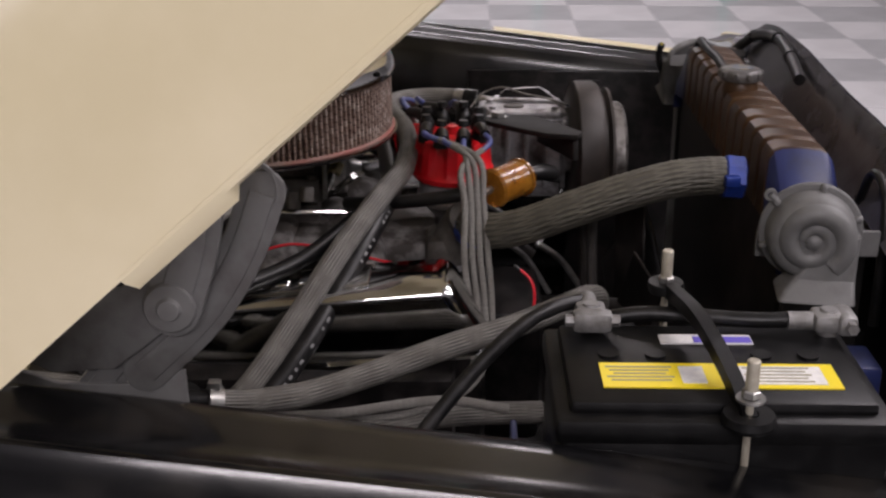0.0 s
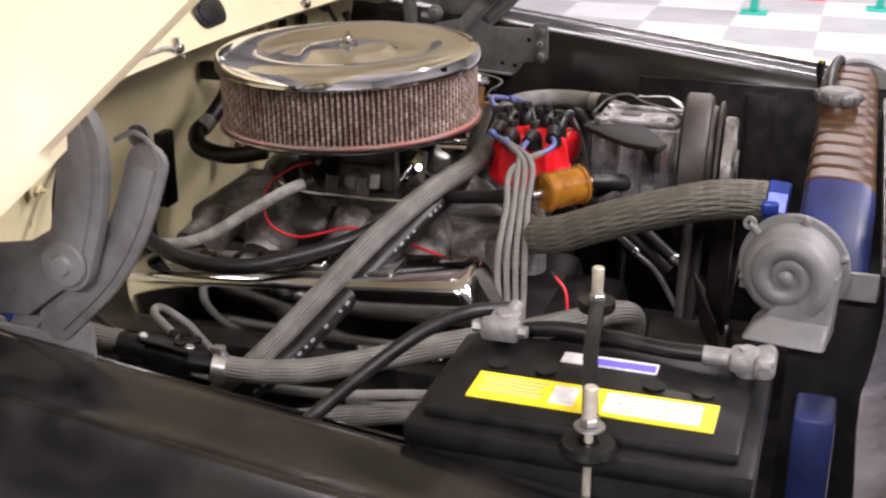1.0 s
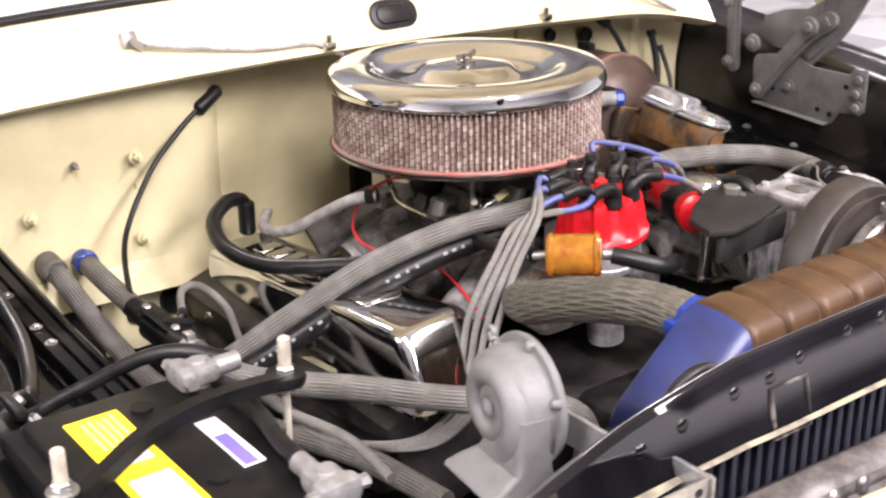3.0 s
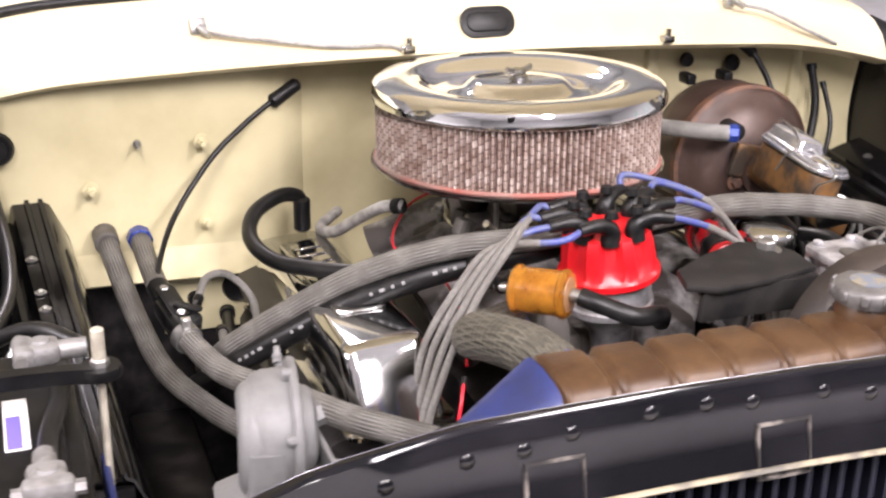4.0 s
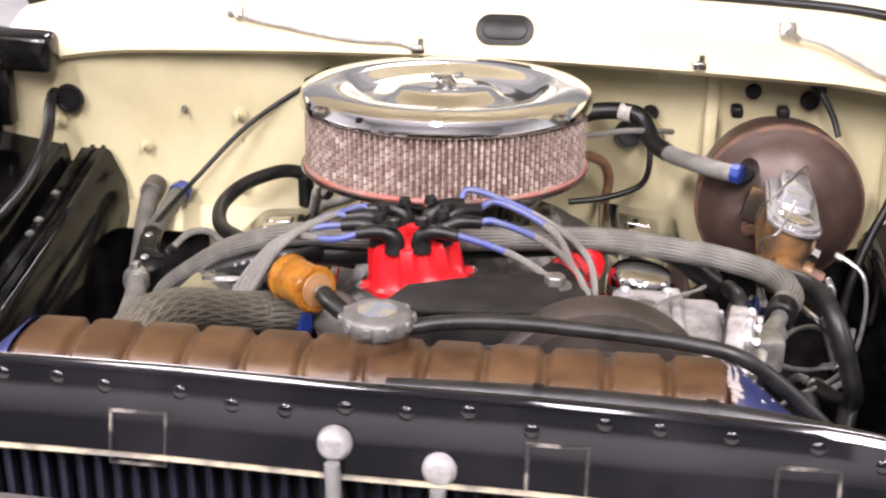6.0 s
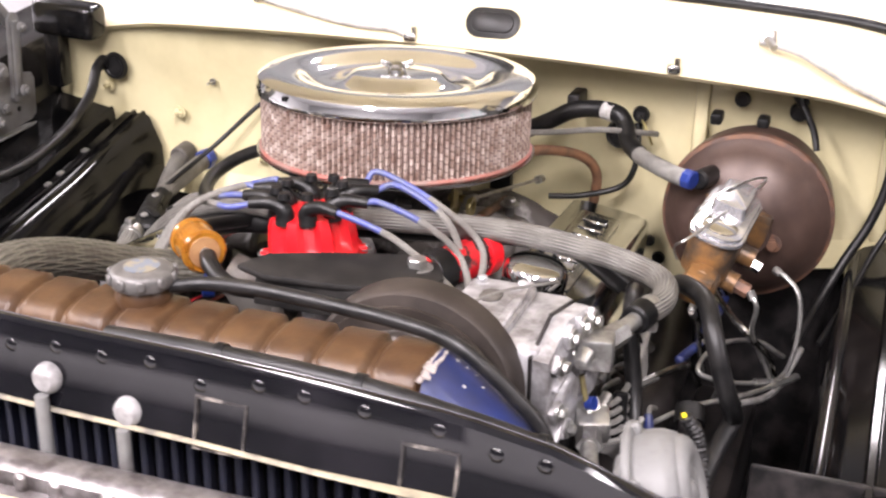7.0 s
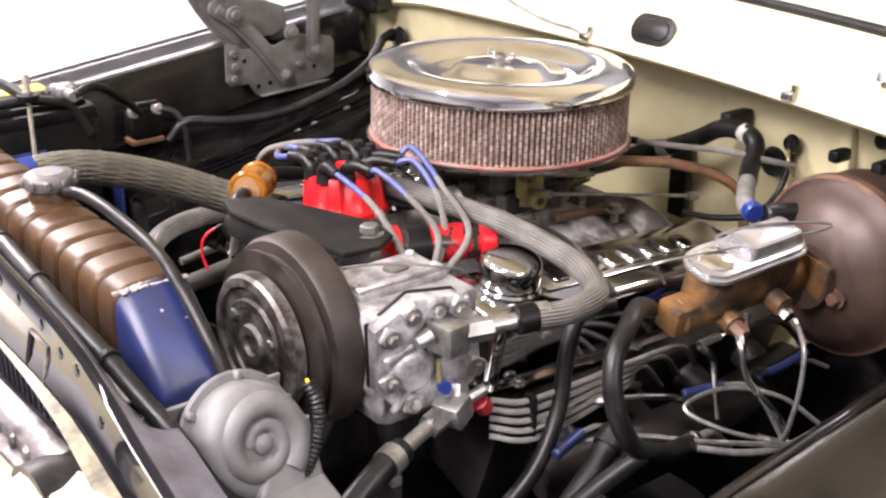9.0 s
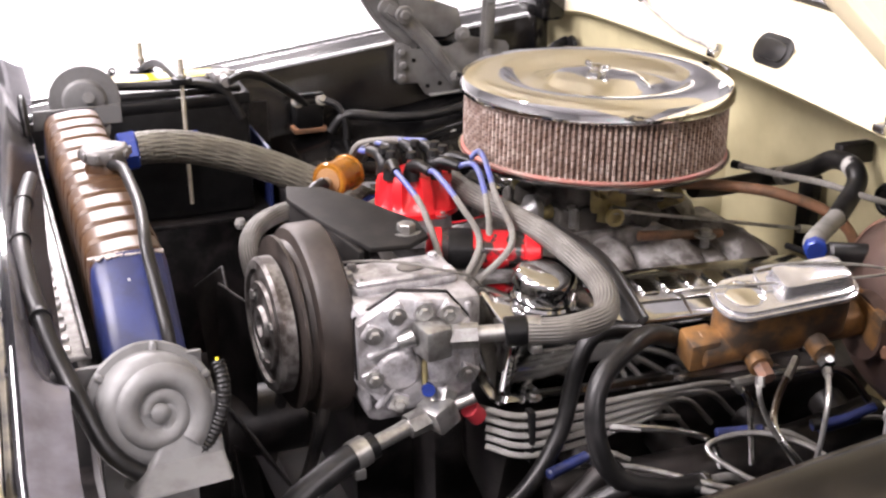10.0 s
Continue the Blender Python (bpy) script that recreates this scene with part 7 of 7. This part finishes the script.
# wiring: red choke wire, grey sleeve, loose looms
wires = [
    ("choke_wire", "thin red wire along the valve cover", [(-0.075, 0.015, 0.955), (-0.09, 0.05, 0.945), (-0.115, 0.075, 0.92), (-0.14, 0.06, 0.885), (-0.135, 0.02, 0.868), (-0.125, -0.05, 0.885), (-0.12, -0.12, 0.872), (-0.14, -0.20, 0.862), (-0.16, -0.26, 0.86)], 0.0018, RED_WIRE),
    ("sensor_wire", "thin red wire to the engine sensor", [(-0.19, -0.33, 0.885), (-0.20, -0.35, 0.87), (-0.205, -0.355, 0.845), (-0.20, -0.35, 0.82)], 0.0018, RED_WIRE),
    ("wire_sleeve", "pale grey sleeved wiring beside the carburettor", [(-0.150, -0.01, 0.953), (-0.167, 0.017, 0.944), (-0.183, 0.07, 0.912), (-0.199, 0.128, 0.876), (-0.20, 0.19, 0.862), (-0.16, 0.25, 0.86)], 0.0075, PALE_SLEEVE),
    ("choke_tube", "brown hose running to the firewall", [(0.06, 0.07, 0.955), (0.10, 0.11, 0.962), (0.15, 0.18, 0.958), (0.19, 0.24, 0.935), (0.205, 0.27, 0.90), (0.20, 0.28, 0.85)], 0.0075, COPPER),
    ("vacuum_line", "thin grey vacuum line to the firewall", [(0.10, 0.15, 0.985), (0.16, 0.18, 0.985), (0.22, 0.20, 0.99), (0.27, 0.225, 0.985), (0.29, 0.26, 0.975)], 0.0042, CLOTH_GREY),
    ("ground_wire", "thin wire from the compressor", [(0.215, -0.43, 0.975), (0.235, -0.40, 0.982), (0.26, -0.36, 0.984), (0.295, -0.33, 0.985), (0.30, -0.30, 0.975), (0.285, -0.28, 0.955)], 0.0016, CLOTH_GREY),
    ("fender_loom", "black wiring loom along the inner fender", [(-0.621, 0.262, 0.992), (-0.618, 0.235, 0.985), (-0.612, 0.205, 0.952), (-0.605, 0.15, 0.925), (-0.60, 0.08, 0.905), (-0.605, 0.0, 0.888), (-0.625, -0.08, 0.885), (-0.65, -0.15, 0.89), (-0.66, -0.18, 0.86)], 0.0085, RUBBER),
    ("corner_bundle", "black taped wiring bundle at the fender corner", [(0.60, 0.25, 1.02), (0.605, 0.235, 0.96), (0.59, 0.22, 0.90), (0.565, 0.20, 0.85), (0.54, 0.16, 0.80), (0.52, 0.10, 0.765)], 0.0065, RUBBER),
    ("clip_wire", "thin dark wire beside the wiring bundle", [(0.625, 0.25, 0.99), (0.63, 0.225, 0.93), (0.60, 0.19, 0.87), (0.575, 0.13, 0.82), (0.55, 0.06, 0.785)], 0.004, RUBBER),
    ("chassis_pipe", "dull grey metal pipe low beside the frame", [(0.47, -0.12, 0.775), (0.50, -0.06, 0.76), (0.515, 0.0, 0.755), (0.53, 0.06, 0.775)], 0.0042, LEAD),
    ("steering_pipe", "dull grey pipe running down beside the engine", [(0.43, -0.19, 0.80), (0.44, -0.24, 0.765), (0.445, -0.31, 0.715), (0.44, -0.39, 0.65)], 0.013, GREASY),
    ("blue_loom", "blue sleeved wiring under the master cylinder", [(0.408, 0.075, 0.775), (0.414, 0.11, 0.778), (0.42, 0.15, 0.79)], 0.0055, BLUE),
    ("corner_loom", "corrugated black loom on the radiator support", [(-0.29, -0.702, 1.00), (-0.315, -0.702, 1.040), (-0.345, -0.702, 1.050), (-0.375, -0.702, 1.030), (-0.388, -0.70, 0.98), (-0.39, -0.70, 0.90)], 0.0052, RUBBER),
    ("engine_loom", "black wiring looped behind the engine", [(0.255, 0.30, 0.975), (0.262, 0.27, 0.93), (0.25, 0.24, 0.90), (0.20, 0.22, 0.885), (0.15, 0.21, 0.88)], 0.0045, RUBBER),
    ("firewall_wire", "short yellow-green wire at the firewall hole", [(0.259, 0.288, 0.990), (0.272, 0.27, 0.978), (0.282, 0.27, 0.955)], 0.0022, BRASS),
    ("side_wire", "grey wiring loop beside the heater valve", [(-0.39, 0.06, 0.83), (-0.37, 0.10, 0.845), (-0.34, 0.11, 0.84), (-0.315, 0.09, 0.81), (-0.32, 0.04, 0.775), (-0.33, -0.06, 0.775)], 0.005, CLOTH_GREY),
    ("plug_lead", "black lead lying along the valve cover", [(-0.335, 0.17, 0.765), (-0.345, 0.10, 0.762), (-0.352, 0.03, 0.758), (-0.355, -0.05, 0.757), (-0.345, -0.15, 0.762)], 0.008, RUBBER),
    ("lower_lead", "grey lead below the valve cover", [(-0.355, 0.10, 0.772), (-0.362, 0.0, 0.768), (-0.36, -0.12, 0.772), (-0.35, -0.24, 0.785), (-0.35, -0.32, 0.775)], 0.006, CLOTH_GREY),
]
for name, lab_, pts, r, mt in wires:
    ob = thing(name, lab_, "wire", pts[0])
    part("wire", tube(bm_new(), pts, r, 10), mt, ob)
    a_, b_ = Vector(pts[0]), Vector(pts[1])
    part("ferrule", rod(bm_new(), a_, a_ + (b_ - a_).normalized() * max(0.010, r * 1.6), r * 1.3, 12), RUBBER if mt is not RUBBER else PLASTIC, ob, "short dark ferrule")

fl = thing("front_loom", "black wiring loom over the radiator support to the horn", "wire", (0.25, -0.725, 1.053))
part("wire", tube(bm_new(), [(0.05, -0.716, 1.058), (0.15, -0.728, 1.066), (0.268, -0.738, 1.068), (0.346, -0.738, 1.058), (0.40, -0.733, 1.045), (0.44, -0.726, 1.026), (0.478, -0.714, 1.000), (0.500, -0.698, 0.962), (0.505, -0.675, 0.937), (0.502, -0.655, 0.932)], 0.0080, 14), RUBBER, fl, "taped black loom")
part("conduit", tube(bm_new(), [(0.503, -0.660, 0.933), (0.503, -0.640, 0.933), (0.500, -0.618, 0.948), (0.495, -0.602, 0.974), (0.489, -0.597, 0.998), (0.479, -0.599, 1.014)], (0.0066, 0.0056), 14, 16, wave=0.0005, pitch=0.004), RUBBER, fl, "corrugated black conduit")
part("tip", rod(bm_new(), (0.479, -0.599, 1.0135), (0.4775, -0.5992, 1.0165), 0.0016, 10), YELLOW_LABEL, fl, "yellow wire end")
for x, y, z in ((0.152, -0.7282, 1.0662), (0.268, -0.738, 1.068), (0.400, -0.733, 1.045)):
    part("tie", rod(bm_new(), (x, y, z), (x + 0.007, y, z - 0.0005), 0.0098, 14), PLASTIC, fl, "black cable tie")

stick = thing("dipstick", "dipstick with a round white knob", "dipstick", (-0.47, -0.36, 0.75))
part("stem", rod(bm_new(), (-0.485, -0.380, 0.771), (-0.44, -0.29, 0.70), 0.003, 8), BLACK_DUSTY, stick)
part("knob", lathe(bm_new(), [(0, -0.010), (0.007, -0.008), (0.010, 0), (0.007, 0.008), (0, 0.010)], pose(-0.488, -0.385, 0.774), 16), WHITE_PLASTIC, stick)

# ---- floor tiles ----
tile_mesh = []
for mt in (FLOOR_LIGHT, FLOOR_GREY, FLOOR_RED):
    bm = bm_new()
    rbox(bm, 0.497, 0.497, 0.006, pose(0, 0, -0.003), 0.0015, 1)
    me = bpy.data.meshes.new("floor_tile")
    bm.to_mesh(me)
    bm.free()
    me.materials.append(mt)
    tile_mesh.append(me)
for i in range(12):
    for j in range(18):
        ob = new("floor_tile", tile_mesh[2 if i == 6 and j % 2 == 0 else (i + j) % 2])
        ob.location = (4.2 + 0.5 * i, -4.2 + 0.5 * j, 0.0)
        ob.parent = floor_ob
